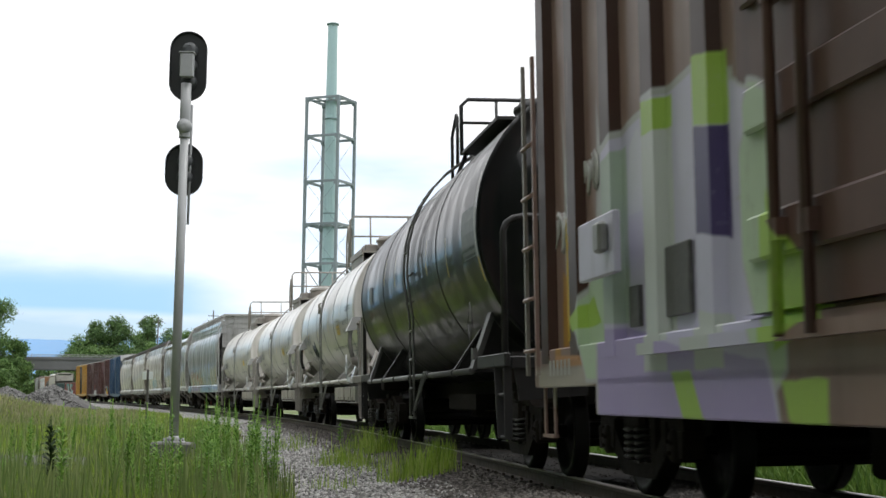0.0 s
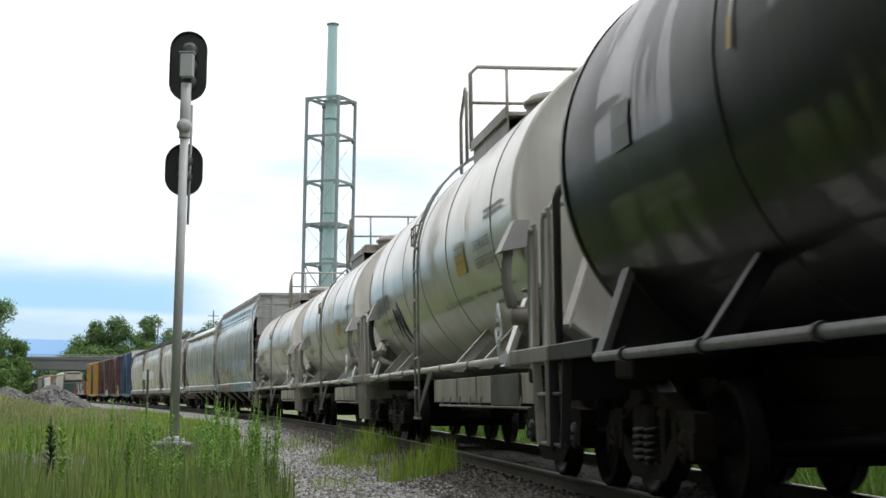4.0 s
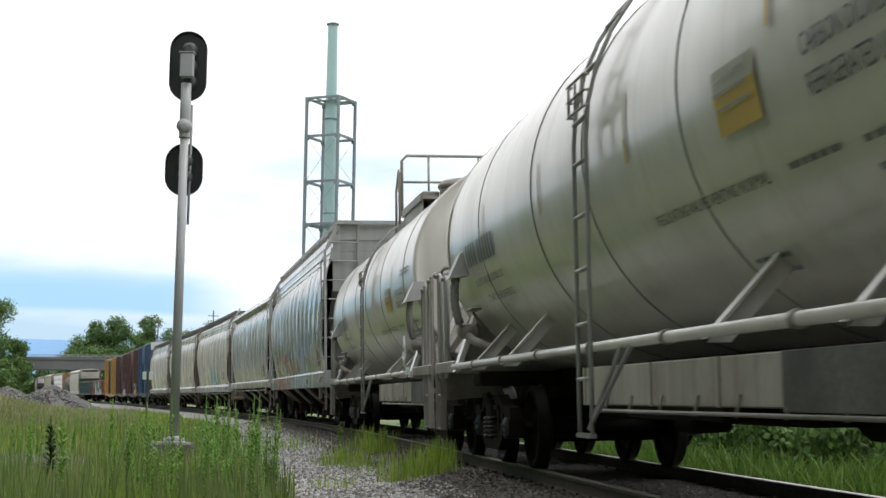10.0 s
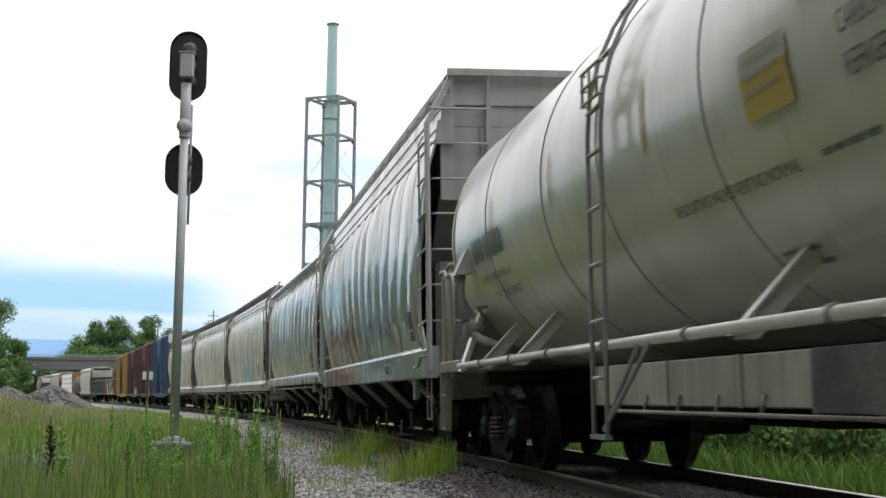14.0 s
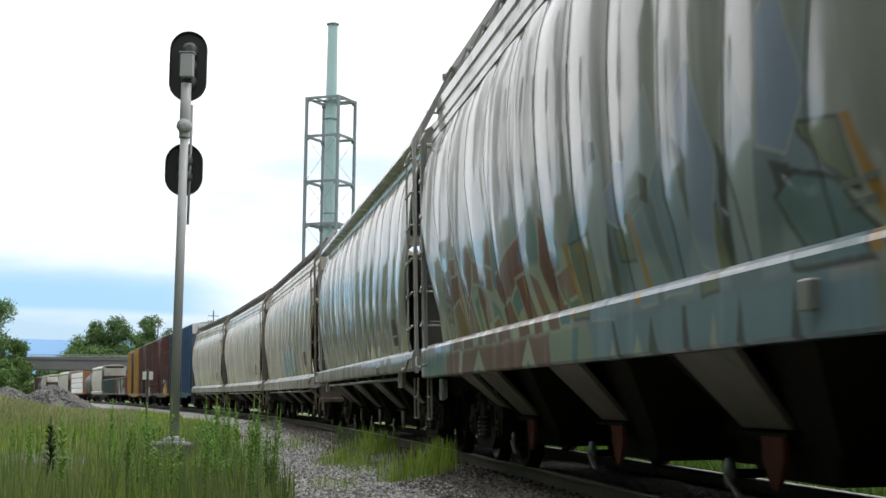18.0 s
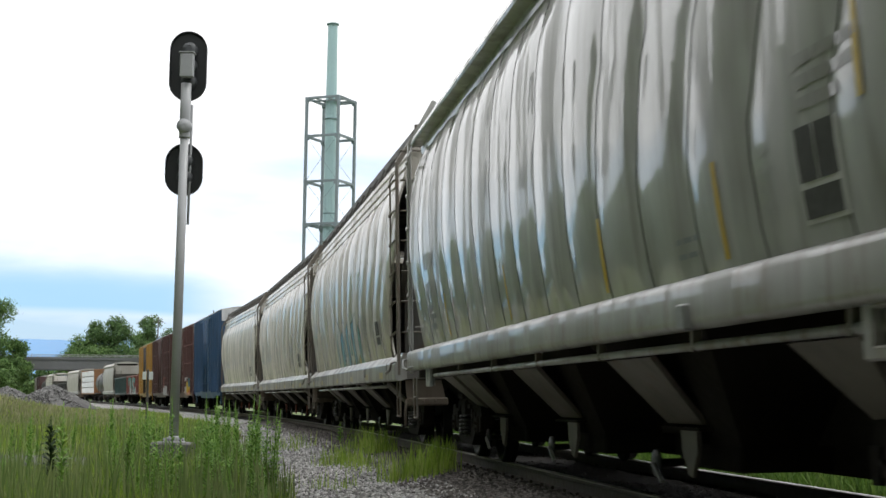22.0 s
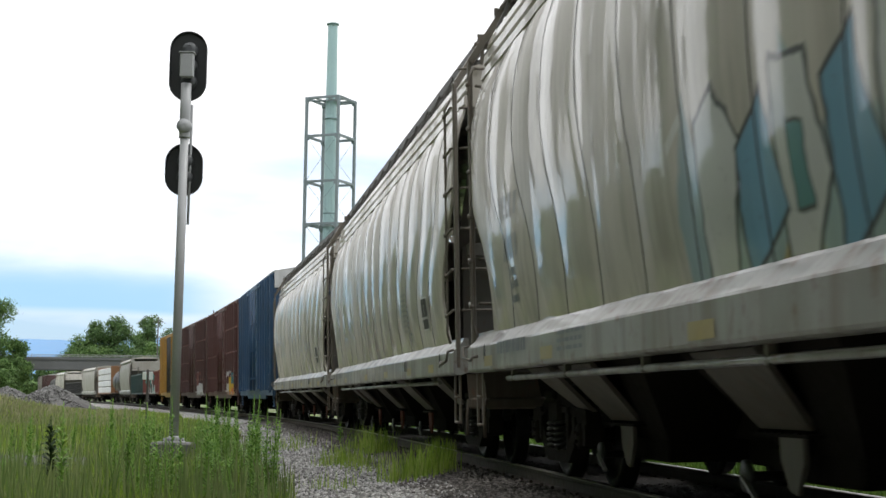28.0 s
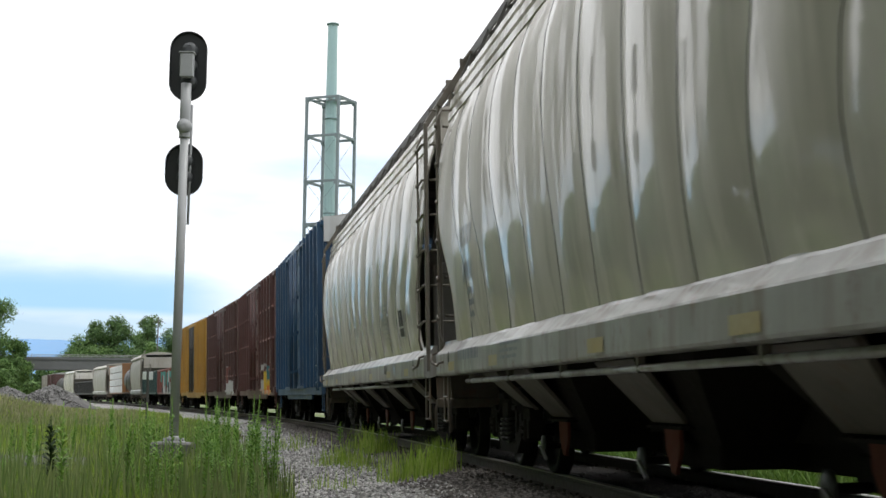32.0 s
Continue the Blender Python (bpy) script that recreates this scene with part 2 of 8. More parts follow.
def paint(name, color, rough=0.4, dirt=(0.09, 0.075, 0.06), grime=0.35, streaks=0.3, metal=0.0, relief=0.0, art=None, rust=0.0, coat=0.0, gloss=0.5, patchy=True, wobble=0.7, shine=0.0):
    """Weathered paint: broad stains, runs down the sides, dust, and spray-painted lettering shapes where art says so."""
    mat, nt, b = nodes_of(name)
    tc = nt.nodes.new("ShaderNodeTexCoord")
    co = tc.outputs["Object"]
    broad = noise_at(nt, co, 0.9, 5)
    fine = noise_at(nt, co, 14, 6)
    runs = noise_at(nt, co, 1.0, 4, (5.0, 5.0, 0.22))
    col = mixed(nt, ramp_of(nt, broad, [(0.3, 0.0), (0.75, 1.0)]), color, tuple(c * 0.86 for c in color))
    col = mixed(nt, calc(nt, "MULTIPLY", ramp_of(nt, runs, [(0.48, 0.0), (0.72, 1.0)]), streaks), col, dirt)
    col = mixed(nt, calc(nt, "MULTIPLY", ramp_of(nt, broad, [(0.45, 0.0), (0.8, 1.0)]), grime), col, dirt)
    if art:
        sep = nt.nodes.new("ShaderNodeSeparateXYZ")
        nt.links.new(co, sep.inputs[0])
        col, cover = sprayed(nt, co, sep, art, col, fine, wobble)
    if rust:
        spots = noise_at(nt, co, 5.5, 8, (1, 1, 0.6), (3, 1, 2), 0.7)
        col = mixed(nt, calc(nt, "MULTIPLY", ramp_of(nt, spots, [(0.55, 0.0), (0.66, 1.0)]), rust), col, (0.13, 0.055, 0.03))
    nt.links.new(col, b.inputs["Base Color"])
    b.inputs["Metallic"].default_value = metal
    b.inputs["Specular IOR Level"].default_value = gloss
    r = ramp_of(nt, broad, [(0.3, max(0.02, rough - 0.05)), (0.8, min(1, rough + 0.10))])
    nt.links.new(r, b.inputs["Roughness"])
    if coat and not patchy:
        b.inputs["Coat Weight"].default_value = coat
        b.inputs["Coat Roughness"].default_value = 0.15
        b.inputs["Coat IOR"].default_value = 1.75
    elif coat:
        dull = noise_at(nt, co, 1.0, 5, (2.1, 2.1, 0.2), (7, 2, 0), 0.6)
        shiny = ramp_of(nt, dull, [(0.43 + shine, coat), (0.50 + shine, coat * 0.8), (0.53 + shine, coat * 0.12)])
        if art:
            # sprayed paint is duller than the varnish under it
            shiny = calc(nt, "MULTIPLY", shiny, calc(nt, "SUBTRACT", 1.0, calc(nt, "MULTIPLY", cover, 0.3)))
        nt.links.new(shiny, b.inputs["Coat Weight"])
        b.inputs["Coat Roughness"].default_value = 0.055
        b.inputs["Coat IOR"].default_value = 1.75
    if relief:
        bump(nt, b, broad, relief, 0.02)
    return mat


def plain(name, color, rough=0.6, metal=0.0, vary=0.25, scale=6.0, relief=0.25, second=None, gloss=0.5):
    mat, nt, b = nodes_of(name)
    b.inputs["Specular IOR Level"].default_value = gloss
    tc = nt.nodes.new("ShaderNodeTexCoord")
    big = noise_at(nt, tc.outputs["Object"], scale * 0.2, 4)
    small = noise_at(nt, tc.outputs["Object"], scale * 3, 6)
    two = second or tuple(c * (1 - vary) for c in color)
    col = mixed(nt, ramp_of(nt, big, [(0.3, 0.0), (0.7, 1.0)]), color, two)
    col = mixed(nt, ramp_of(nt, small, [(0.35, vary), (0.7, 0.0)]), col, tuple(c * 0.55 for c in color))
    nt.links.new(col, b.inputs["Base Color"])
    b.inputs["Metallic"].default_value = metal
    nt.links.new(ramp_of(nt, small, [(0.3, max(0.03, rough - 0.1)), (0.75, min(1.0, rough + 0.12))]), b.inputs["Roughness"])
    if relief:
        bump(nt, b, small, relief, 0.006)
    return mat


def leafy(name, stops, rough=0.6, trans=0.35, scale=0.5):
    """Leaves and blades: each one its own tint."""
    mat, nt, b = nodes_of(name)
    geo = nt.nodes.new("ShaderNodeNewGeometry")
    tc = nt.nodes.new("ShaderNodeTexCoord")
    patch = noise_at(nt, tc.outputs["Object"], scale, 3)
    mixv = calc(nt, "ADD", calc(nt, "MULTIPLY", geo.outputs["Random Per Island"], 0.55), calc(nt, "MULTIPLY", patch, 0.45))
    col = ramp_of(nt, mixv, stops)
    nt.links.new(col, b.inputs["Base Color"])
    b.inputs["Roughness"].default_value = rough
    b.inputs["Specular IOR Level"].default_value = 0.25
    t = nt.nodes.new("ShaderNodeBsdfTranslucent")
    nt.links.new(col, t.inputs["Color"])
    mx = nt.nodes.new("ShaderNodeMixShader")
    mx.inputs[0].default_value = trans
    nt.links.new(b.outputs[0], mx.inputs[1])
    nt.links.new(t.outputs[0], mx.inputs[2])
    nt.links.new(mx.outputs[0], nt.nodes["Material Output"].inputs["Surface"])
    return mat


def stone_material(name, a, b_, c):
    mat, nt, b = nodes_of(name)
    geo = nt.nodes.new("ShaderNodeNewGeometry")
    tc = nt.nodes.new("ShaderNodeTexCoord")
    fine = noise_at(nt, tc.outputs["Object"], 40, 4)
    col = ramp_of(nt, geo.outputs["Random Per Island"], [(0.1, a), (0.5, b_), (0.9, c)])
    col = mixed(nt, ramp_of(nt, fine, [(0.4, 0.35), (0.65, 0.0)]), col, tuple(x * 0.5 for x in a))
    nt.links.new(col, b.inputs["Base Color"])
    b.inputs["Roughness"].default_value = 0.9
    return mat


INK = (0.035, 0.05, 0.06)
M_WHITE = paint("white_tank_paint", (0.65, 0.632, 0.595), 0.42, (0.36, 0.33, 0.27), 0.22, 0.3, coat=0.6, patchy=False)
M_WRAPPED = plain("grey_wrapped_hose", (0.22, 0.215, 0.20), 0.7, 0.0, 0.35, 9, 0.5)
M_PANEL = paint("stained_cream_panel_paint", (0.42, 0.40, 0.35), 0.5, (0.14, 0.11, 0.08), 0.5, 0.5, rust=0.3)
M_WHITE_STEEL = paint("white_steel", (0.27, 0.255, 0.23), 0.45, (0.10, 0.08, 0.06), 0.45, 0.45, rust=0.4)
M_DARK = paint("dark_tank_paint", (0.006, 0.007, 0.0075), 0.34, (0.014, 0.0145, 0.014), 0.35, 0.5, coat=0.38, gloss=0.12)
M_BELT = plain("dusty_red_batten_paint", (0.26, 0.13, 0.11), 0.6, 0.0, 0.3, 5, 0.1)
M_HEAP = plain("dull_crushed_stone", (0.095, 0.094, 0.092), 0.95, 0.0, 0.5, 2.5, 1.0, (0.145, 0.142, 0.136), gloss=0.1)
M_RUST = plain("rusty_outlet_plate", (0.17, 0.05, 0.03), 0.8, 0.0, 0.4, 7, 0.3, gloss=0.2)
M_DARK_STEEL = paint("black_steel", (0.012, 0.012, 0.013), 0.55, (0.03, 0.026, 0.022), 0.4, 0.3)
# next three: soot and dirt, plus the shade under the train painted in
M_TRUCK = plain("sooty_shaded_cast_steel", (0.011, 0.0095, 0.008), 0.8, 0.0, 0.4, 7, 0.4, (0.022, 0.016, 0.012), gloss=0.1)
M_UNDER = plain("dirty_shaded_underframe", (0.022, 0.018, 0.0145), 0.9, 0.0, 0.35, 5, 0.3, gloss=0.08)
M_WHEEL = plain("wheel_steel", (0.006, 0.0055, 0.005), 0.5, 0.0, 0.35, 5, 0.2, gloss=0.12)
M_SPRING = plain("coil_spring_steel", (0.035, 0.033, 0.03), 0.45, 0.1, 0.3, 9, 0.1)
M_CAP = plain("bearing_cap_blue", (0.011, 0.02, 0.036), 0.5, 0.2, 0.3, 9, 0.1)
M_BRIGHT = plain("worn_galvanised_steel", (0.33, 0.33, 0.32), 0.42, 0.4, 0.25, 8, 0.1)
M_PIPE = plain("worn_grey_pipe_paint", (0.115, 0.115, 0.112), 0.5, 0.1, 0.3, 8, 0.1)
M_RUBBER = plain("black_rubber", (0.015, 0.015, 0.016), 0.6, 0.0, 0.3, 9, 0.1)
M_YELLOW = plain("yellow_reflective_tape", (0.62, 0.42, 0.03), 0.4, 0.0, 0.25, 5, 0.05)
M_CREAM = plain("faded_tape", (0.62, 0.56, 0.42), 0.45, 0.0, 0.25, 5, 0.05)
M_INK = plain("dark_stencil_paint", INK, 0.5, 0.0, 0.2, 6, 0.0)
M_PALE_INK = plain("pale_stencil_paint", (0.55, 0.55, 0.52), 0.5, 0.0, 0.2, 6, 0.0)
M_GREY_INK = plain("faded_stencil_paint", (0.20, 0.22, 0.23), 0.5, 0.0, 0.2, 6, 0.0)
M_SEAM = plain("dark_seam_sealant", (0.055, 0.055, 0.052), 0.6, 0.0, 0.3, 6, 0.0)
M_FADED = paint("nearly_worn_off_stencil_paint", (0.30, 0.295, 0.28), 0.4, (0.25, 0.24, 0.22), 0.3, 0.3, coat=0.5)
M_LABEL = plain("faded_warning_label", (0.47, 0.46, 0.36), 0.45, 0.0, 0.3, 5, 0.05)
M_HROOF_PALE = paint("pale_grey_end_paint", (0.32, 0.322, 0.312), 0.5, (0.1, 0.09, 0.08), 0.35, 0.3)
M_PLACARD = plain("white_placard", (0.66, 0.70, 0.70), 0.5, 0.0, 0.15, 6, 0.05)
MAROON, ROSE, TEAL, PALE_GREEN, OCHRE = (0.15, 0.03, 0.027), (0.20, 0.068, 0.06), (0.05, 0.17, 0.20), (0.24, 0.30, 0.22), (0.36, 0.18, 0.02)
SKY_BLUE, STEEL_BLUE, OLIVE, SOOT, CHALK = (0.085, 0.18, 0.28), (0.04, 0.085, 0.125), (0.09, 0.12, 0.05), (0.03, 0.035, 0.04), (0.42, 0.43, 0.42)
RED, LIME, LILAC, VIOLET, DEEP_VIOLET = (0.27, 0.03, 0.03), (0.34, 0.52, 0.08), (0.52, 0.50, 0.62), (0.38, 0.31, 0.54), (0.06, 0.04, 0.14)
CREAM, HAZE, SLATE, MIST, PERIWINKLE = (0.36, 0.38, 0.30), (0.20, 0.27, 0.31), (0.13, 0.19, 0.24), (0.30, 0.36, 0.40), (0.22, 0.29, 0.45)
RUSSET, MOSS = (0.17, 0.06, 0.03), (0.16, 0.18, 0.12)


def cuts(color, rim, width, *shapes):
    """Angular sprayed letters in one colour with one outline."""
    return [("cut", list(shape), color, rim, width) for shape in shapes]


# rear half: maroon letters outlined in cream over pale green and teal
H1_ART = [
    ("up", -6.6, 0.2, 1.75, 2.7, 1.6, 0.3, 0.1, HAZE), ("up", -5.2, 0.2, 1.7, 2.5, 1.1, 0.7, -0.2, (0.09, 0.18, 0.21)),
    ("up", -6.6, -4.6, 0.9, 2.1, 1.9, 0.3, 0.0, PALE_GREEN), ("field", -6.3, 0.0, 1.25, 1.85, 1, 0, -0.1, CREAM), ("up", -6.6, -5.4, 0.9, 1.75, 2.6, 0.1, 0.1, TEAL)]
H1_ART += cuts(TEAL, CREAM, 0.02, [(-2.75, 1.9), (-2.3, 2.0), (-2.1, 1.55), (-2.5, 1.45)], [(-1.0, 2.2), (-0.45, 1.92), (-0.55, 1.62), (-0.95, 1.75)], [(-4.4, 1.75), (-4.25, 1.8), (-4.2, 1.35), (-4.35, 1.35)],
               [(-0.45, 1.5), (-0.1, 1.5), (-0.05, 1.3), (-0.4, 1.3)], [(-3.5, 1.7), (-3.15, 1.6), (-3.1, 1.45), (-3.5, 1.5)])
H1_ART += cuts(RUSSET, CREAM, 0.03, [(-5.75, 1.85), (-5.4, 1.85), (-5.05, 1.28), (-5.75, 1.28)], [(-3.6, 1.48), (-3.3, 1.52), (-3.0, 1.28), (-3.65, 1.28)])
H1_ART += cuts(MAROON, CREAM, 0.035, [(-6.25, 1.95), (-5.9, 2.12), (-5.35, 2.08), (-5.3, 1.85), (-6.05, 1.72)], [(-4.95, 1.75), (-4.6, 1.8), (-4.35, 1.28), (-4.95, 1.28)], [(-4.95, 2.3), (-4.7, 2.36), (-4.42, 2.15), (-4.5, 1.9), (-4.85, 1.72), (-4.98, 1.9)],
               [(-4.25, 1.95), (-4.0, 1.92), (-3.8, 1.28), (-4.05, 1.28)], [(-3.65, 2.05), (-3.46, 2.34), (-3.36, 2.27), (-3.33, 2.0)], [(-3.3, 1.88), (-1.47, 2.27), (-1.75, 1.88), (-2.9, 1.55)])
H1_ART += cuts(MAROON, CREAM, 0.035, [(-1.12, 2.22), (-0.85, 2.0), (-0.38, 1.28), (-0.75, 1.28), (-1.17, 1.8)], [(-3.0, 1.6), (-2.6, 1.65), (-2.35, 1.28), (-2.9, 1.28)], [(-2.2, 1.78), (-1.9, 1.82), (-1.5, 1.28), (-1.95, 1.28)], [(-1.62, 1.78), (-1.3, 1.72), (-1.0, 1.28), (-1.3, 1.28)])
H1_ART += cuts(ROSE, CREAM, 0.03, [(-4.4, 2.15), (-3.35, 1.97), (-3.35, 1.76), (-4.4, 1.94)], [(-5.85, 2.12), (-5.8, 2.3), (-5.5, 2.28), (-5.5, 2.1)], [(-0.75, 1.7), (-0.1, 1.74), (-0.05, 1.52), (-0.6, 1.5)], [(-3.95, 1.82), (-3.8, 1.85), (-3.68, 1.7), (-3.72, 1.5), (-3.86, 1.5), (-3.97, 1.65)])
H1_ART += cuts(SKY_BLUE, None, 0, [(-4.75, 1.72), (-4.66, 1.76), (-4.6, 1.45), (-4.7, 1.45)], [(-3.3, 1.92), (-3.2, 1.95), (-3.14, 1.8), (-3.26, 1.78)], [(-2.1, 2.02), (-1.95, 2.05), (-1.92, 1.93), (-2.06, 1.9)], [(-0.52, 1.6), (-0.42, 1.62), (-0.4, 1.48), (-0.5, 1.46)])
H1_ART += cuts(OCHRE, None, 0, [(-5.35, 1.92), (-5.27, 1.92), (-5.05, 1.38), (-5.11, 1.38)], [(-2.0, 1.8), (-1.94, 1.8), (-1.75, 1.36), (-1.8, 1.36)])
# front half: blue and grey blades with dark and pale edges
H1_ART += [("up", 0.4, 4.6, 1.5, 3.0, 1.05, 0.2, 0.06, (0.25, 0.28, 0.29)), ("field", 0.45, 4.6, 1.2, 1.95, 1, 0, 0.05, SLATE), ("up", 0.5, 4.7, 1.3, 2.5, 1.5, 0.6, -0.1, (0.20, 0.27, 0.33))]
H1_ART += cuts(MOSS, SOOT, 0.02, [(-0.1, 1.86), (0.45, 1.9), (0.52, 1.33), (0.08, 1.33)], [(1.12, 1.85), (1.45, 1.9), (1.5, 1.62), (1.16, 1.65)], [(4.2, 1.97), (4.7, 1.9), (4.8, 1.62), (4.45, 1.75)], [(2.9, 1.7), (3.1, 1.75), (3.2, 1.3), (2.95, 1.3)])
H1_ART += cuts((0.24, 0.17, 0.05), None, 0, [(0.02, 1.84), (0.36, 1.87), (0.36, 1.82), (0.02, 1.79)], [(0.12, 1.76), (0.34, 1.78), (0.34, 1.72), (0.12, 1.7)], [(0.1, 1.6), (0.42, 1.62), (0.42, 1.59), (0.1, 1.57)])
H1_ART += cuts(MIST, CHALK, 0.015, [(0.55, 1.5), (0.45, 2.3), (0.74, 2.68), (0.95, 2.35), (1.0, 1.6)], [(1.6, 2.3), (2.06, 2.6), (2.25, 2.2), (1.95, 2.0), (1.6, 2.0)], [(3.3, 2.3), (3.5, 2.55), (3.75, 2.0), (3.55, 1.4), (3.2, 1.4)])
H1_ART += cuts(PERIWINKLE, CHALK, 0.015, [(1.0, 1.92), (1.0, 2.35), (1.3, 2.28), (1.55, 2.42), (1.55, 1.98), (1.25, 1.85)], [(3.8, 1.95), (3.95, 2.55), (4.2, 2.68), (4.35, 2.1), (4.1, 1.85)], [(2.6, 2.4), (2.9, 2.62), (3.15, 2.0), (2.95, 1.4), (2.7, 1.5)])
H1_ART += cuts((0.18, 0.27, 0.36), CREAM, 0.012, [(2.3, 1.33), (2.0, 2.0), (2.35, 2.3), (2.78, 1.35)], [(0.6, 1.3), (0.7, 1.62), (1.2, 1.35), (1.2, 1.28)], [(1.55, 1.85), (1.8, 1.9), (2.15, 1.32), (1.8, 1.32)])
H1_ART += cuts(SOOT, None, 0, [(0.98, 1.95), (1.08, 1.5), (0.95, 1.35), (0.86, 1.5)], [(1.84, 2.12), (1.99, 2.06), (1.95, 1.9), (1.82, 1.95)], [(2.5, 2.22), (2.76, 2.06), (2.66, 1.7)], [(3.9, 1.86), (4.12, 1.8), (4.3, 1.38), (4.15, 1.38)], [(3.18, 2.1), (3.28, 1.95), (3.24, 1.4), (3.14, 1.4)], [(0.72, 2.5), (0.84, 2.48), (0.86, 2.36), (0.7, 2.34)])
H1_ART += cuts((0.11, 0.20, 0.23), SOOT, 0.03, [(3.95, 1.68), (4.15, 1.75), (4.6, 1.65), (5.0, 1.33), (4.2, 1.33)]) + cuts(OLIVE, None, 0, [(5.2, 1.6), (5.5, 1.65), (5.75, 1.34), (5.12, 1.34)])
H1_ART += cuts((0.05, 0.075, 0.045), None, 0, [(5.3, 1.96), (5.37, 1.95), (6.06, 1.56), (6.0, 1.5)], [(5.92, 1.57), (6.05, 1.57), (5.9, 1.34), (5.78, 1.34)], [(5.42, 1.95), (5.47, 1.95), (5.32, 1.5), (5.26, 1.5)])
H1_ART += cuts(OCHRE, None, 0, [(-0.3, 1.9), (-0.2, 1.9), (0.06, 1.33), (-0.04, 1.33)], [(1.47, 1.92), (1.56, 1.92), (1.79, 1.33), (1.69, 1.33)], [(4.72, 1.92), (4.82, 1.92), (5.13, 1.33), (5.02, 1.33)])
# the letters run on over the side sill
H1_ART += [("field", -6.2, -0.7, 0.7, 1.27, 1, 0, 0.1, (0.15, 0.045, 0.045)), ("field", -8.2, -6.3, 0.7, 1.27, 1, 0, 0.2, (0.08, 0.17, 0.17)), ("field", -0.7, 0.62, 0.7, 1.27, 1, 0, 0.2, (0.22, 0.27, 0.21)), ("field", 0.62, 5.1, 0.7, 1.27, 1, 0, 0.1, (0.14, 0.23, 0.29)), ("field", 5.1, 6.0, 0.7, 1.27, 1, 0, 0.1, (0.14, 0.19, 0.17))]
H1_ART += cuts(CREAM, None, 0, [(-4.6, 0.9), (-3.5, 0.9), (-4.05, 1.25)], [(-2.05, 0.9), (-1.15, 0.9), (-1.62, 1.27)], [(-5.4, 0.9), (-5.25, 1.27), (-5.0, 1.27), (-5.2, 0.9)], [(0.95, 0.9), (1.3, 0.9), (1.1, 1.15)], [(1.5, 0.9), (1.9, 0.9), (1.7, 1.17)], [(3.0, 0.9), (3.2, 0.9), (3.1, 1.2)])
H1_ART += cuts(TEAL, None, 0, [(-4.3, 0.9), (-3.85, 0.9), (-4.05, 1.1)], [(-1.8, 0.9), (-1.45, 0.9), (-1.62, 1.08)], [(0.0, 1.27), (0.2, 1.27), (0.1, 0.9), (-0.05, 0.9)]) + cuts(SOOT, None, 0, [(1.1, 1.27), (1.16, 1.27), (1.4, 0.9), (1.28, 0.9)], [(1.95, 1.1), (2.0, 1.27), (2.2, 0.9), (1.95, 0.9)], [(2.6, 1.27), (2.66, 1.27), (2.75, 0.9), (2.6, 0.9)], [(3.5, 1.27), (3.6, 0.9), (3.4, 0.9)], [(4.2, 1.27), (4.32, 0.9), (4.12, 0.9)])
# white and blue letters with dark outlines on the beige hopper
H3_ART = [("up", -1.2, 3.5, 1.2, 2.5, 1.3, 0.2, 0.1, (0.26, 0.36, 0.40)), ("field", -0.9, 3.3, 1.25, 1.9, 1, 0, 0.1, (0.30, 0.40, 0.40)), ("up", -0.6, 3.4, 1.2, 1.75, 1.6, 0.5, -0.3, (0.42, 0.32, 0.12))]
H3_ART += cuts((0.55, 0.56, 0.55), SOOT, 0.035, [(-0.9, 1.35), (-0.8, 2.2), (-0.45, 2.35), (-0.2, 2.0), (-0.5, 1.35)], [(0.2, 1.4), (0.3, 2.3), (0.7, 2.25), (0.8, 1.7), (0.5, 1.35)], [(1.3, 1.35), (1.5, 2.4), (1.8, 2.3), (1.9, 1.5)], [(2.4, 1.4), (2.35, 2.2), (2.8, 2.35), (2.95, 1.6)])
H3_ART += cuts((0.14, 0.32, 0.46), SOOT, 0.03, [(-0.3, 1.35), (-0.25, 1.95), (0.1, 2.2), (0.25, 1.6)], [(0.85, 1.35), (0.85, 2.1), (1.2, 2.3), (1.35, 1.6)], [(1.95, 1.4), (1.9, 2.15), (2.25, 2.25), (2.4, 1.5)]) + cuts((0.07, 0.24, 0.25), SOOT, 0.02, [(2.95, 1.35), (3.0, 2.1), (3.35, 1.9), (3.3, 1.35)], [(0.4, 1.6), (0.45, 2.0), (0.6, 1.95), (0.6, 1.6)], [(1.5, 1.6), (1.58, 2.0), (1.7, 1.9), (1.72, 1.6)])
H3_ART += cuts((0.58, 0.58, 0.56), None, 0, [(-1.5, 2.0), (-1.45, 2.3), (-1.38, 2.3), (-1.42, 2.0)], [(-1.35, 2.2), (-1.1, 2.35), (-1.08, 2.28), (-1.33, 2.12)]) + [("field", -0.8, 2.9, 0.8, 1.12, 1, 0, 0.2, (0.28, 0.36, 0.36)), ("up", -0.8, 2.9, 0.8, 1.25, 1.2, 0.3, 0.2, (0.42, 0.32, 0.12))]
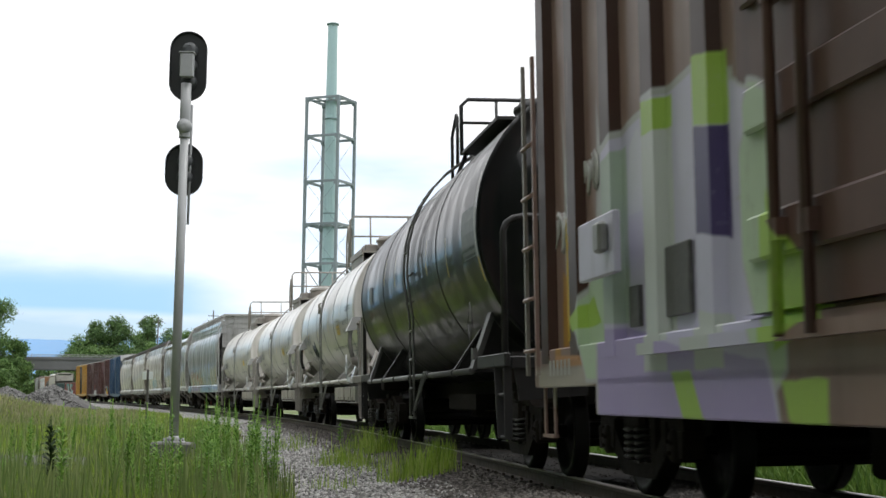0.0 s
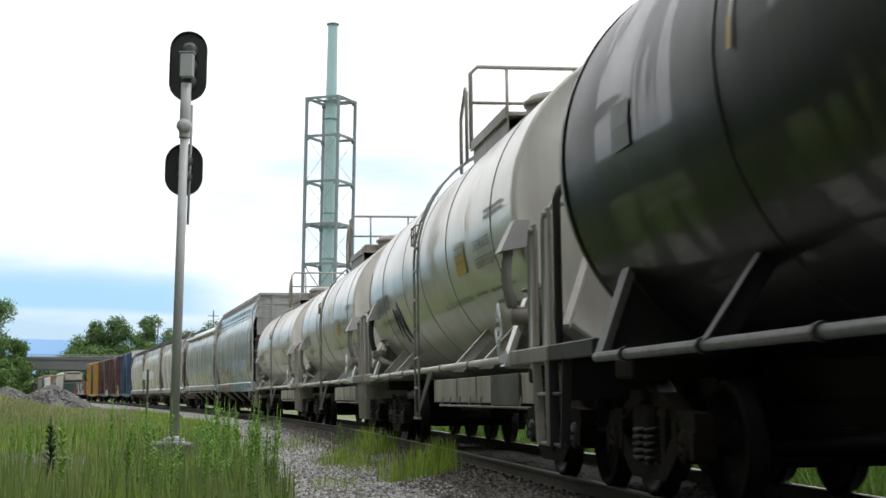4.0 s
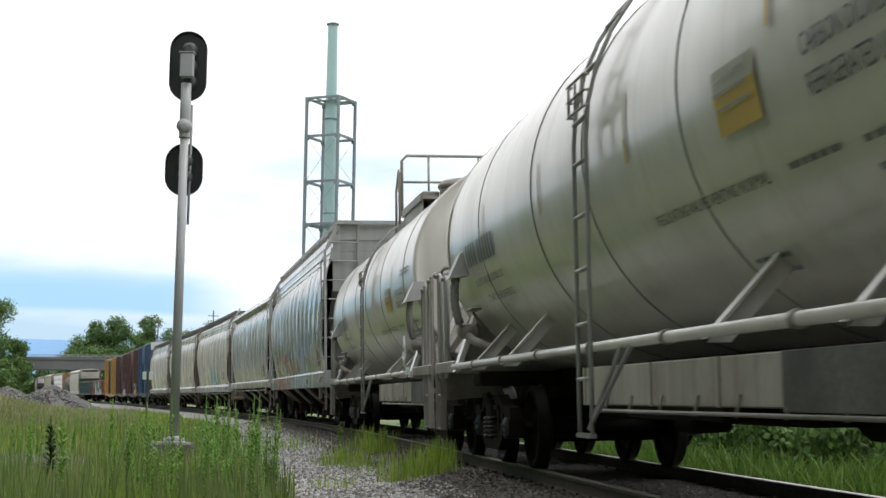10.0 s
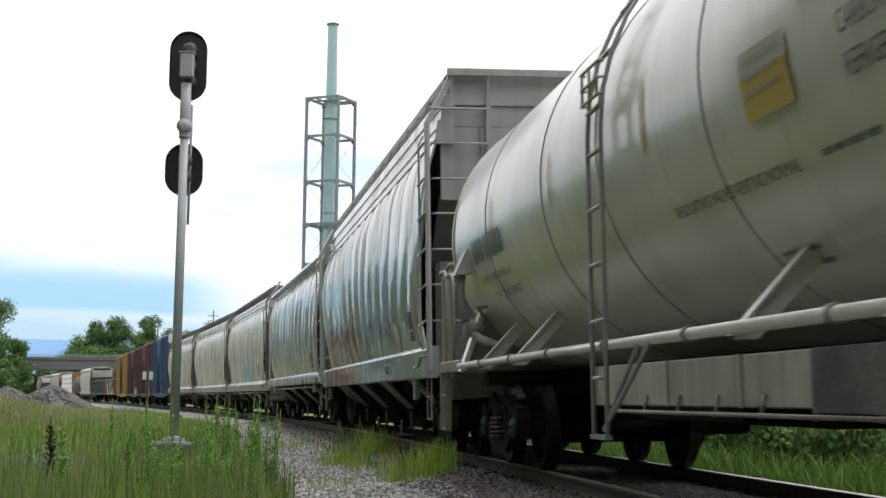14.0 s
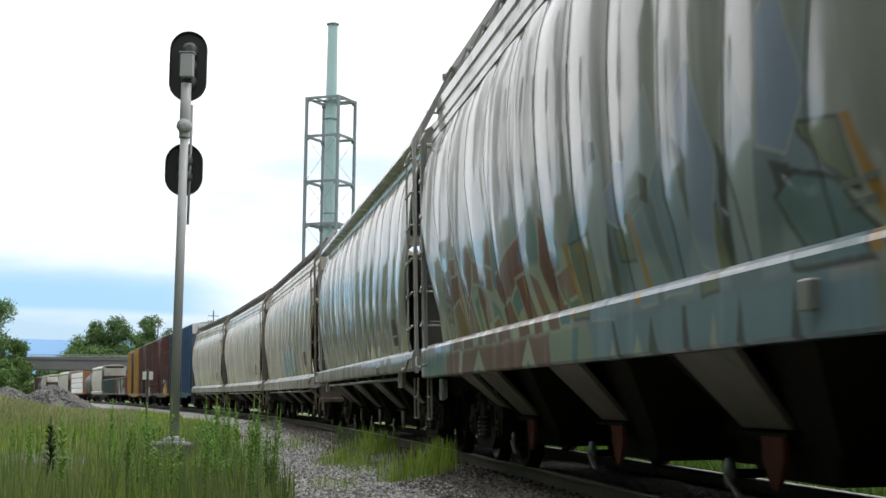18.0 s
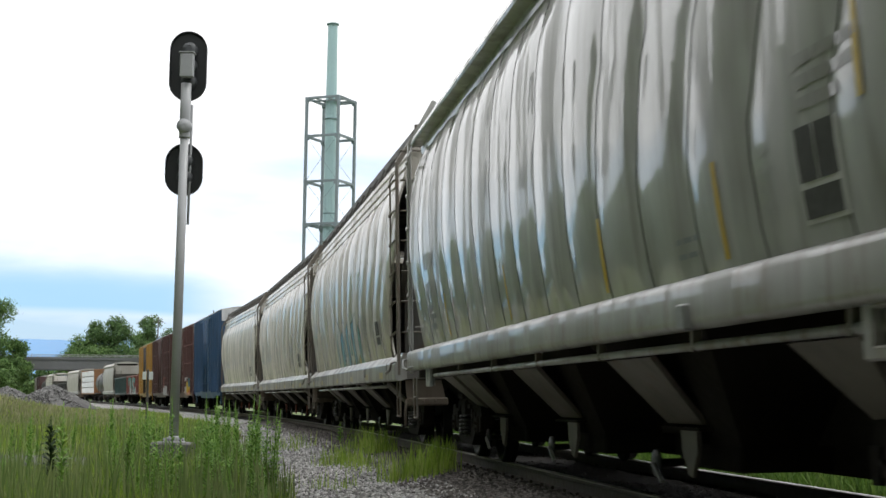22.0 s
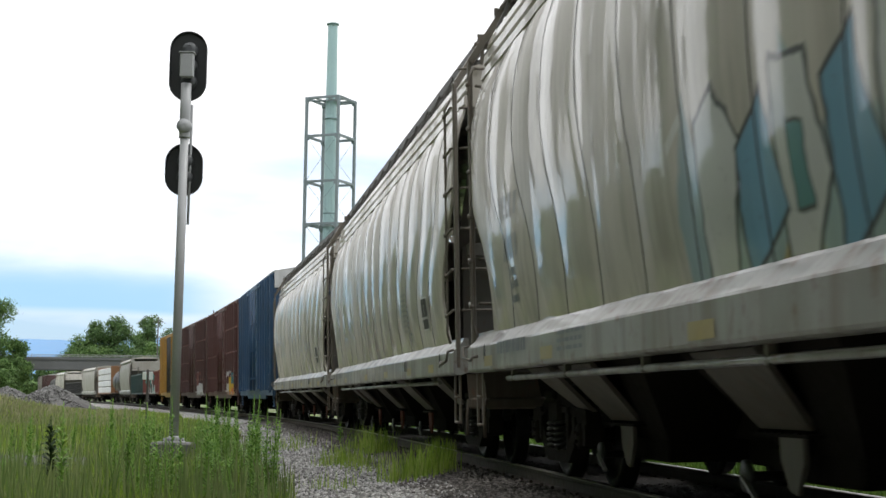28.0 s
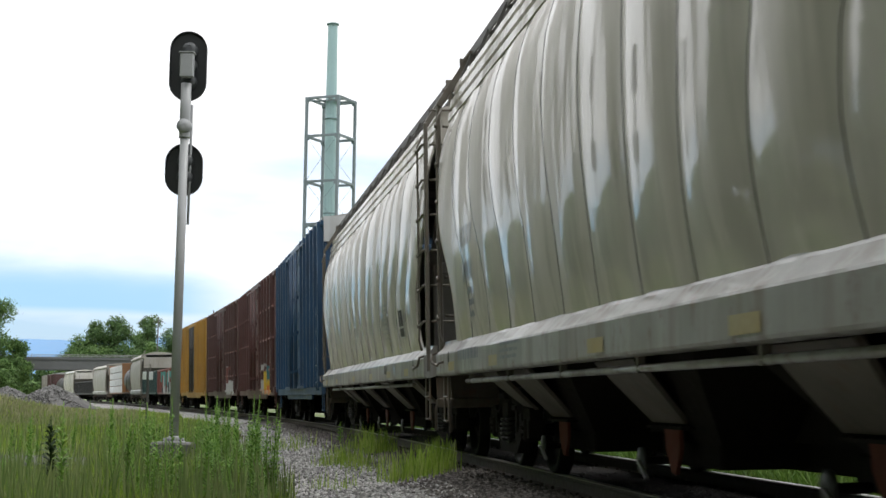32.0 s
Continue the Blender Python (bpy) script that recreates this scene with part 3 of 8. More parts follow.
# lilac and lime letters across the ribs of the brown boxcar
ASH, PALE_LIME, FROST = (0.50, 0.53, 0.49), (0.42, 0.54, 0.36), (0.56, 0.56, 0.62)
BOX_ART = [("up", -6.05, -5.65, 1.5, 3.4, 5.0, 0.2, 0.1, CHALK), ("down", -6.05, -5.65, 1.6, 3.3, 6.0, 0.5, -0.1, (0.20, 0.12, 0.10)), ("up", -5.15, -4.65, 2.0, 3.0, 4.0, 0.3, 0.1, CHALK), ("down", -5.15, -4.65, 2.1, 2.9, 5.0, 0.3, 0.1, (0.20, 0.12, 0.10)), ("field", -6.75, -4.9, 0.7, 1.0, 1, 0, 0, (0.36, 0.32, 0.27))]
BOX_ART += cuts(OCHRE, None, 0, [(-6.12, 1.0), (-6.08, 1.75), (-5.95, 1.7), (-5.9, 1.0)]) + cuts((0.45, 0.22, 0.08), None, 0, [(-6.1, 1.0), (-6.1, 1.1), (-5.0, 1.06), (-5.0, 1.0)])
BOX_ART += cuts(PALE_LIME, CHALK, 0.03, [(-5.5, 1.35), (-5.1, 1.75), (-4.75, 2.2), (-4.6, 2.2), (-4.6, 0.9), (-5.1, 0.9)], [(-1.6, 2.3), (-1.28, 2.2), (-1.28, 0.9), (-1.45, 0.8), (-1.95, 1.77)]) + cuts(LIME, None, 0, [(-5.6, 1.35), (-5.1, 1.5), (-4.9, 1.3), (-5.5, 1.25)])
BOX_ART += cuts(LILAC, CHALK, 0.05, [(-4.78, 0.5), (-4.78, 2.38), (-4.1, 2.53), (-2.67, 2.6), (-2.1, 2.45), (-2.1, 0.5)]) + cuts(LILAC, CHALK, 0.02, [(-2.2, 2.46), (-1.55, 2.24), (-1.95, 1.75), (-2.2, 1.7)], [(-1.95, 1.78), (-1.45, 0.85), (-1.3, 0.5), (-2.2, 0.5), (-2.2, 1.78)])
BOX_ART += cuts(LILAC, None, 0, [(-2.3, 2.45), (-2.3, 0.5), (-2.05, 0.5), (-2.05, 2.4)]) + cuts(FROST, None, 0, [(-4.15, 1.95), (-4.08, 2.4), (-3.88, 2.5), (-3.68, 2.3), (-3.68, 1.95)])
BOX_ART += cuts(VIOLET, None, 0, [(-4.78, 0.5), (-4.78, 1.28), (-4.2, 1.22), (-1.62, 1.08), (-1.3, 0.5)]) + cuts(ASH, None, 0, [(-3.62, 0.92), (-3.62, 2.36), (-3.13, 2.36), (-3.13, 0.92)], [(-2.62, 0.92), (-2.62, 1.25), (-2.13, 1.2), (-2.13, 0.92)]) + cuts((0.36, 0.44, 0.36), None, 0, [(-4.65, 1.28), (-4.65, 2.36), (-4.15, 2.42), (-4.15, 1.24)])
BOX_ART += cuts(DEEP_VIOLET, None, 0, [(-2.62, 1.68), (-2.62, 2.26), (-2.13, 2.2), (-2.13, 1.58)]) + cuts(LIME, None, 0, [(-2.62, 2.26), (-2.62, 2.65), (-2.13, 2.6), (-2.13, 2.2)], [(-3.62, 2.36), (-3.62, 2.58), (-3.13, 2.55), (-3.13, 2.36)], [(-1.42, 1.75), (-0.95, 1.4), (-0.86, 1.1), (-1.43, 0.98)], [(-3.06, 0.92), (-2.7, 0.92), (-2.4, 0.5), (-2.75, 0.5)], [(-1.35, 0.85), (-0.8, 0.85), (-0.8, 0.5), (-1.15, 0.5)])
RED_CAR_ART = [("up", 2.9, 6.3, 0.9, 2.3, 0.9, 0.3, 0.2, CHALK), ("up", 3.4, 6.2, 0.9, 2.2, 1.2, 0.3, 0.2, TEAL), ("up", 3.6, 6.0, 0.9, 1.9, 1.5, 0.6, -0.2, (0.55, 0.38, 0.04)), ("down", 3.3, 6.0, 1.4, 2.3, 1.7, 0.1, 0.2, (0.10, 0.40, 0.45)), ("up", 3.0, 6.1, 0.9, 1.5, 1.6, 0.5, 0.1, (0.5, 0.16, 0.05)), ("down", 2.9, 4.6, 1.0, 2.0, 2.2, 0.4, -0.2, CHALK)]
DARK_RED_ART = [("up", 2.6, 6.2, 0.9, 2.3, 0.8, 0.2, 0.1, CHALK), ("down", 2.8, 6.0, 1.0, 2.2, 1.3, 0.2, 0.3, (0.16, 0.06, 0.05)), ("up", 2.8, 6.0, 0.9, 1.7, 1.6, 0.2, -0.3, CHALK)]
GOND_ART = [("up", -5.0, 5.2, 1.0, 2.8, 0.5, 0.2, 0.1, CHALK), ("down", -4.8, 5.0, 1.2, 2.6, 0.8, 0.4, 0.2, (0.08, 0.28, 0.25)), ("up", -4.8, 5.0, 1.0, 2.1, 0.9, 0.1, -0.3, SOOT), ("up", 2.0, 5.4, 1.0, 2.4, 0.9, 0.1, 0.2, (0.06, 0.30, 0.26)), ("up", -2.0, 5.0, 1.0, 1.7, 1.1, 0.6, 0.2, CHALK)]
M_H1 = paint("grey_hopper_paint_tagged", (0.33, 0.336, 0.332), 0.4, (0.095, 0.092, 0.083), 0.2, 0.3, coat=0.8, shine=0.06, art=H1_ART, wobble=0.12)
# darker copy of the end grey: shade of the recessed ends put into the colour
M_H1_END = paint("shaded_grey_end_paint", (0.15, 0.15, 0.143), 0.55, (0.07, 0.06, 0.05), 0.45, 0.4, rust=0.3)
M_H2 = paint("grey_hopper_paint", (0.40, 0.397, 0.38), 0.38, (0.12, 0.11, 0.075), 0.35, 0.5, coat=0.85, shine=0.06)
M_H3 = paint("beige_grey_hopper_paint_tagged", (0.52, 0.485, 0.43), 0.47, (0.15, 0.132, 0.10), 0.28, 0.38, coat=0.75, shine=0.02, art=H3_ART, wobble=0.3)
M_H4 = paint("beige_grey_hopper_paint", (0.55, 0.515, 0.46), 0.47, (0.2, 0.178, 0.14), 0.2, 0.3, coat=0.75, shine=0.02)
M_SILL = paint("dusty_sill_paint", (0.33, 0.33, 0.31), 0.4, (0.15, 0.115, 0.08), 0.55, 0.75, coat=0.5, rust=0.7)
M_TAPE_OLD = plain("worn_yellow_tape", (0.38, 0.29, 0.08), 0.5, 0.0, 0.5, 7, 0.05, (0.36, 0.33, 0.22))
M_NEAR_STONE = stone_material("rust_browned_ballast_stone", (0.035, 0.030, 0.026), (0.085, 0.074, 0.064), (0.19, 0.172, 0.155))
M_HEAP_STONE = stone_material("dull_heap_stone", (0.07, 0.07, 0.068), (0.13, 0.128, 0.124), (0.21, 0.207, 0.20))
# grime, and the shade inside the hopper ends painted into the colour
M_HDARK = paint("grimy_shaded_end_paint", (0.125, 0.118, 0.108), 0.7, (0.055, 0.046, 0.036), 0.5, 0.5, rust=0.4)
M_GRIME = paint("oily_brown_step_paint", (0.115, 0.092, 0.068), 0.6, (0.05, 0.036, 0.024), 0.6, 0.6, rust=0.6)
M_BAYRIB = paint("grimy_grey_rib_paint", (0.15, 0.132, 0.108), 0.55, (0.06, 0.05, 0.04), 0.5, 0.5, rust=0.4)
M_HROOF = paint("roof_walkway_steel", (0.08, 0.077, 0.073), 0.55, (0.04, 0.035, 0.03), 0.4, 0.3)
# panels paler than the ribs: their whitish sheen is put into the colour
M_BROWN = paint("sheen_paled_brown_paint_tagged", (0.26, 0.17, 0.142), 0.42, (0.10, 0.055, 0.045), 0.35, 0.4, wobble=0.1, art=BOX_ART, gloss=0.5)
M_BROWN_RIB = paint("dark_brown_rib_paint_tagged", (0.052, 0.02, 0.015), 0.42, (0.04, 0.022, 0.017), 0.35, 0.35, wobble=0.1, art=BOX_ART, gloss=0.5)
M_DOOR_BROWN = paint("dark_brown_plank_door_paint", (0.115, 0.058, 0.045), 0.5, (0.05, 0.026, 0.02), 0.4, 0.5, wobble=0.1, art=BOX_ART, rust=0.3)
M_LILAC = paint("pale_lilac_paint", (0.55, 0.53, 0.64), 0.42, (0.15, 0.14, 0.16), 0.3, 0.3)
M_SCRAPED = plain("scraped_grey_steel", (0.06, 0.058, 0.056), 0.5, 0.1, 0.7, 9, 0.8, (0.20, 0.195, 0.185))
M_BLUE = paint("blue_boxcar_paint", (0.024, 0.074, 0.155), 0.4, (0.04, 0.045, 0.05), 0.35, 0.35, relief=0.05)
M_RED = paint("oxide_red_boxcar_paint", (0.085, 0.03, 0.027), 0.45, (0.055, 0.04, 0.035), 0.4, 0.4,
              art=RED_CAR_ART)
M_RED_B = paint("dark_red_boxcar_paint", (0.07, 0.029, 0.026), 0.45, (0.055, 0.04, 0.035), 0.4, 0.4, art=DARK_RED_ART)
M_YEL = paint("yellow_boxcar_paint", (0.38, 0.21, 0.03), 0.42, (0.12, 0.09, 0.05), 0.35, 0.4, relief=0.05)
M_BOXWHITE = paint("white_end_band", (0.50, 0.51, 0.51), 0.5, (0.2, 0.19, 0.17), 0.3, 0.3)
M_BOXROOF = paint("galvanised_roof", (0.36, 0.36, 0.35), 0.45, (0.14, 0.12, 0.1), 0.4, 0.3, metal=0.3)
M_GOND = paint("rust_red_gondola_paint_tagged", (0.20, 0.06, 0.05), 0.5, (0.05, 0.04, 0.035), 0.45, 0.4,
               art=GOND_ART)
M_TEAL = paint("teal_gondola_paint", (0.03, 0.07, 0.068), 0.5, (0.05, 0.045, 0.04), 0.45, 0.4)
M_BLACKCAR = paint("black_car_paint", (0.03, 0.03, 0.032), 0.45, (0.07, 0.06, 0.05), 0.4, 0.4)
M_BEIGE = paint("beige_car_paint", (0.34, 0.325, 0.29), 0.45, (0.2, 0.17, 0.13), 0.35, 0.4)
M_WRAP = paint("white_lumber_wrap", (0.72, 0.72, 0.74), 0.4, (0.35, 0.34, 0.36), 0.3, 0.2, relief=0.3)
M_BRACE = paint("orange_brown_bulkhead", (0.20, 0.09, 0.03), 0.5, (0.12, 0.07, 0.04), 0.4, 0.3)
M_SIGNAL = plain("silver_signal_paint", (0.35, 0.36, 0.365), 0.5, 0.1, 0.15, 5, 0.1)
M_SIGNAL_BLACK = plain("matt_black_signal_paint", (0.010, 0.012, 0.013), 0.5, 0.0, 0.2, 6, 0.1)
M_SIGNAL_DARK = plain("dark_grey_casting", (0.045, 0.05, 0.053), 0.5, 0.0, 0.2, 6, 0.1)
M_CONCRETE = plain("weathered_concrete", (0.18, 0.178, 0.17), 0.85, 0.0, 0.3, 3, 0.4)
M_BRIDGE = plain("stained_bridge_concrete", (0.145, 0.147, 0.15), 0.85, 0.0, 0.35, 0.6, 0.3)
M_BRIDGE_PALE = plain("pale_bridge_rail", (0.36, 0.36, 0.36), 0.7, 0.0, 0.25, 0.8, 0.2)
M_TOWER = plain("blue_grey_painted_steel", (0.19, 0.235, 0.25), 0.5, 0.1, 0.25, 1.5, 0.1)
M_STACK = plain("pale_teal_stack_paint", (0.33, 0.48, 0.49), 0.5, 0.0, 0.15, 1.0, 0.1)
M_STACK_DARK = plain("stack_cap", (0.16, 0.25, 0.25), 0.6, 0.0, 0.2, 1.5, 0.1)
M_RAIL = plain("rusted_rail_steel", (0.070, 0.052, 0.040), 0.65, 0.2, 0.35, 4, 0.3)
M_RAILTOP = plain("worn_rail_head", (0.42, 0.39, 0.36), 0.36, 0.9, 0.2, 4, 0.1)
M_TIE = plain("creosoted_timber", (0.032, 0.026, 0.022), 0.85, 0.0, 0.4, 6, 0.6)
M_BARK = plain("bark", (0.10, 0.08, 0.06), 0.9, 0.0, 0.35, 6, 0.6)
M_POLE = plain("grey_timber_pole", (0.09, 0.085, 0.08), 0.85, 0.0, 0.3, 5, 0.4)
M_GRASS = leafy("tall_grass", [(0.15, (0.08, 0.15, 0.02)), (0.36, (0.17, 0.28, 0.034)), (0.60, (0.29, 0.41, 0.06)), (0.9, (0.42, 0.43, 0.17))], scale=0.6)
# deep green, lowered further to carry the shade behind the train
M_LUSH = leafy("lush_shaded_grass", [(0.15, (0.04, 0.085, 0.013)), (0.45, (0.07, 0.14, 0.02)), (0.9, (0.14, 0.21, 0.04))], scale=0.9)
M_STRAW = leafy("dry_grass", [(0.2, (0.15, 0.19, 0.07)), (0.6, (0.28, 0.28, 0.15)), (0.95, (0.42, 0.39, 0.25))], scale=0.2)
M_STALK = leafy("bright_weed", [(0.15, (0.09, 0.20, 0.035)), (0.55, (0.19, 0.34, 0.06)), (0.95, (0.32, 0.45, 0.12))], scale=2.0)
M_WEED = leafy("dark_weed", [(0.2, (0.022, 0.046, 0.016)), (0.9, (0.05, 0.085, 0.028))], trans=0.25)
M_SEED = leafy("seed_heads", [(0.2, (0.12, 0.19, 0.05)), (0.9, (0.27, 0.30, 0.13))], trans=0.2)
M_LEAF = leafy("tree_leaves", [(0.2, (0.042, 0.088, 0.030)), (0.55, (0.082, 0.15, 0.046)), (0.9, (0.14, 0.215, 0.07))], trans=0.25, scale=0.15)
M_LEAF_B = leafy("bright_tree_leaves", [(0.2, (0.045, 0.095, 0.026)), (0.55, (0.09, 0.165, 0.04)), (0.9, (0.15, 0.225, 0.068))], trans=0.25, scale=0.15)
# blue haze of the distance is put into the ridge's colour
M_HILL = plain("wooded_ridge_haze_tint", (0.12, 0.25, 0.43), 0.95, 0.0, 0.12, 0.01, 0.0)


M_STONE = stone_material("ballast_stone", (0.15, 0.145, 0.137), (0.33, 0.32, 0.30), (0.57, 0.555, 0.53))


def ground_material():
    mat, nt, b = nodes_of("ground_soil_and_grass")
    tc = nt.nodes.new("ShaderNodeTexCoord")
    co = tc.outputs["Object"]
    big = noise_at(nt, co, 0.08, 5)
    mid = noise_at(nt, co, 0.9, 6)
    fine = noise_at(nt, co, 14, 6)
    green = ramp_of(nt, mid, [(0.3, (0.045, 0.075, 0.016)), (0.55, (0.085, 0.125, 0.026)), (0.8, (0.14, 0.15, 0.05))])
    soil = ramp_of(nt, fine, [(0.3, (0.09, 0.08, 0.065)), (0.7, (0.19, 0.175, 0.15))])
    col = mixed(nt, ramp_of(nt, big, [(0.50, 0.0), (0.66, 0.8)]), green, soil)
    nt.links.new(col, b.inputs["Base Color"])
    b.inputs["Roughness"].default_value = 0.95
    bump(nt, b, fine, 0.6, 0.04)
    return mat


M_GROUND = ground_material()


def gravel_material():
    mat, nt, b = nodes_of("packed_gravel")
    tc = nt.nodes.new("ShaderNodeTexCoord")
    co = tc.outputs["Object"]
    v = put(nt, "ShaderNodeTexVoronoi", Scale=16.0)
    nt.links.new(co, v.inputs["Vector"])
    sepc = nt.nodes.new("ShaderNodeSeparateColor")
    nt.links.new(v.outputs["Color"], sepc.inputs[0])
    col = ramp_of(nt, sepc.outputs[0], [(0.1, (0.13, 0.125, 0.118)), (0.5, (0.29, 0.28, 0.265)), (0.9, (0.50, 0.49, 0.465))])
    broad = noise_at(nt, co, 0.5, 4)
    col = mixed(nt, ramp_of(nt, broad, [(0.4, 0.0), (0.75, 0.5)]), col, (0.16, 0.148, 0.128))
    nt.links.new(col, b.inputs["Base Color"])
    b.inputs["Roughness"].default_value = 0.9
    bump(nt, b, v.outputs["Distance"], 1.0, 0.05)
    return mat


M_GRAVEL = gravel_material()
# oil, and the train's shade between the rails, put into these two colours
M_OIL_SHADE_STONE = stone_material("oily_shaded_ballast_stone", (0.018, 0.017, 0.016), (0.034, 0.031, 0.028), (0.07, 0.064, 0.058))
M_OIL_SHADE_BED = plain("oil_and_shade_black_ballast", (0.024, 0.022, 0.020), 0.9, 0.0, 0.5, 12, 0.8, gloss=0.1)


# ---- the line of the track ----
KNOTS = [-320, -230, -180, -140, -110, -85, -60, -35, -15, 10]
BENDS = [0.001047, 0.00012, -0.000857, -0.001069, 0.000158, 0.000037, -0.00163, -0.001889, -0.001955, -0.000134]
CANT = 0.0412
LEAN = CANT / 1.5
ALONG = np.arange(-560, 190, 0.5)


def line_of_track():
    k = np.interp(ALONG, KNOTS, BENDS)
    i0 = int(np.searchsorted(ALONG, 0))

    def summed(v, start):
        c = np.concatenate([[0], np.cumsum((v[1:] + v[:-1]) * 0.25)])
        return c - c[i0] + start
    th = summed(k, -1.424455)
    return summed(np.cos(th), 1.491077), summed(np.sin(th), 18.203768), th


LX, LY, LT = line_of_track()


def on_line(s, side=0.0, up=0.0):
    """A place by the track: s along it, side to the right of travel, up from the near rail's head."""
    h = float(np.interp(s, ALONG, LT))
    return Vector((float(np.interp(s, ALONG, LX)) + side * math.sin(h), float(np.interp(s, ALONG, LY)) - side * math.cos(h), up))


def heading(s):
    return float(np.interp(s, ALONG, LT))


SPEED_AT = [0, 2, 4, 6, 8, 10, 12, 14, 16, 18, 20, 22, 24, 26, 28, 30, 32]
SPEEDS = [3.97, 3.99, 4.08, 4.2, 4.22, 4.12, 4.12, 4.2, 4.15, 4.0, 3.98, 4.08, 3.92, 3.82, 3.94, 3.96, 3.9]
TGRID = np.arange(0, 32.05, 0.1)
VGRID = np.interp(TGRID, SPEED_AT, SPEEDS)
DGRID = np.concatenate([[0], np.cumsum((VGRID[1:] + VGRID[:-1]) * 0.05)])


def gone(t):
    """How far the train has rolled by t seconds."""
    return float(np.interp(t, TGRID, DGRID))


def car_pose(p, half, t):
    s = p + gone(t)
    a, b = on_line(s + half), on_line(s - half)
    d = a - b
    mid = (a + b) / 2
    return Matrix.Translation((mid.x, mid.y, CANT / 2)) @ Matrix.Rotation(math.atan2(d.y, d.x), 4, "Z") @ Matrix.Rotation(LEAN, 4, "X")


CARS = []      # (thing, place in the train, half the distance between its trucks)
WHEELSETS = []


# ---- rolling stock: trucks ----
R_WHEEL = 0.44
AXLE = 0.88     # half the wheelbase


def side_frame_shape():
    s = Shape()
    # arched top member, lower tension member, two pedestals, two columns beside the springs
    top = [(-1.12, 0.50), (-1.08, 0.66), (-0.70, 0.68), (-0.36, 0.80), (0.36, 0.80), (0.70, 0.68), (1.08, 0.66), (1.12, 0.50),
           (0.98, 0.50), (0.72, 0.56), (0.34, 0.70), (-0.34, 0.70), (-0.72, 0.56), (-0.98, 0.50)]
    s.prism(top, -0.065, 0.065)
    low = [(-0.84, 0.52), (-0.66, 0.54), (-0.34, 0.30), (0.34, 0.30), (0.66, 0.54), (0.84, 0.52), (0.78, 0.42), (0.42, 0.19), (-0.42, 0.19), (-0.78, 0.42)]
    s.prism(low, -0.07, 0.07)
    for k in (-1, 1):
        s.prism([(k * 0.30, 0.25), (k * 0.40, 0.25), (k * 0.42, 0.74), (k * 0.28, 0.74)], -0.06, 0.06)
        s.prism([(k * 1.10, 0.36), (k * 1.02, 0.36), (k * 1.00, 0.54), (k * 1.12, 0.54)], -0.08, 0.08)
        s.prism([(k * 0.74, 0.40), (k * 0.66, 0.36), (k * 0.62, 0.60), (k * 0.74, 0.60)], -0.08, 0.08)
        s.box((k * 0.55, -0.11, 0.66), (0.20, 0.03, 0.05))
    s.box((0, -0.12, 0.79), (0.34, 0.05, 0.08), bevel=0.015)
    return s


def spring_shape():
    s = Shape()
    pts = []
    turns, n = 5.5, 11
    for i in range(int(turns * n) + 1):
        a = 2 * math.pi * i / n
        pts.append((0.052 * math.cos(a), 0.052 * math.sin(a), 0.30 + 0.27 * i / (turns * n)))
    s.tube(pts, 0.015, 5)
    return s


def wheelset_shape():
    s = Shape()
    for k in (-1, 1):
        prof = [(k * 0.685, 0.06), (k * 0.66, 0.12), (k * 0.675, 0.16), (k * 0.705, 0.35), (k * 0.675, 0.375), (k * 0.675, 0.462), (k * 0.70, 0.466),
                (k * 0.715, 0.443), (k * 0.80, R_WHEEL), (k * 0.815, 0.425), (k * 0.815, 0.375), (k * 0.755, 0.35), (k * 0.745, 0.16), (k * 0.79, 0.12), (k * 0.80, 0.06)]
        s.lathe(prof, "y", 30)
    s.lathe([(-0.98, 0.055), (-0.8, 0.07), (-0.66, 0.085), (0.66, 0.085), (0.8, 0.07), (0.98, 0.055)], "y", 12)
    return s


def bearing_shape():
    s = Shape()
    s.lathe([(-0.125, 0.03), (-0.12, 0.095), (-0.105, 0.115), (0.09, 0.115)], "y", 16)
    for i in range(3):
        a = 2 * math.pi * i / 3 + 0.4
        s.lathe([(-0.145, 0.016), (-0.11, 0.016)], "y", 6, (0.048 * math.cos(a), 0, 0.048 * math.sin(a)))
    return s


def bolster_shape():
    s = Shape()
    s.box((0, 0, 0.62), (0.38, 2.25, 0.26), bevel=0.04)
    s.lathe([(0.74, 0.2), (0.84, 0.2)], "z", 16)
    s.box((0, 0.1, 0.40), (1.1, 1.2, 0.26), bevel=0.03)
    for k in (-1, 1):
        s.box((k * 0.45, 0, 0.42), (0.08, 1.6, 0.12))
        s.box((k * 0.43, -0.62, 0.42), (0.12, 0.12, 0.26))
        s.box((k * 0.43, 0.62, 0.42), (0.12, 0.12, 0.26))
    return s


MESH = {}
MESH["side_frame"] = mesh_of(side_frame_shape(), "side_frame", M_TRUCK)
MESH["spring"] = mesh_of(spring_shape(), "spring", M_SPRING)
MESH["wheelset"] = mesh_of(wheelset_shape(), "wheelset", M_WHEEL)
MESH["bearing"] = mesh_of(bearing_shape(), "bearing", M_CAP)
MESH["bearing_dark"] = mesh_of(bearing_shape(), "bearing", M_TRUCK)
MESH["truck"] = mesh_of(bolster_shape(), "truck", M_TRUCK)


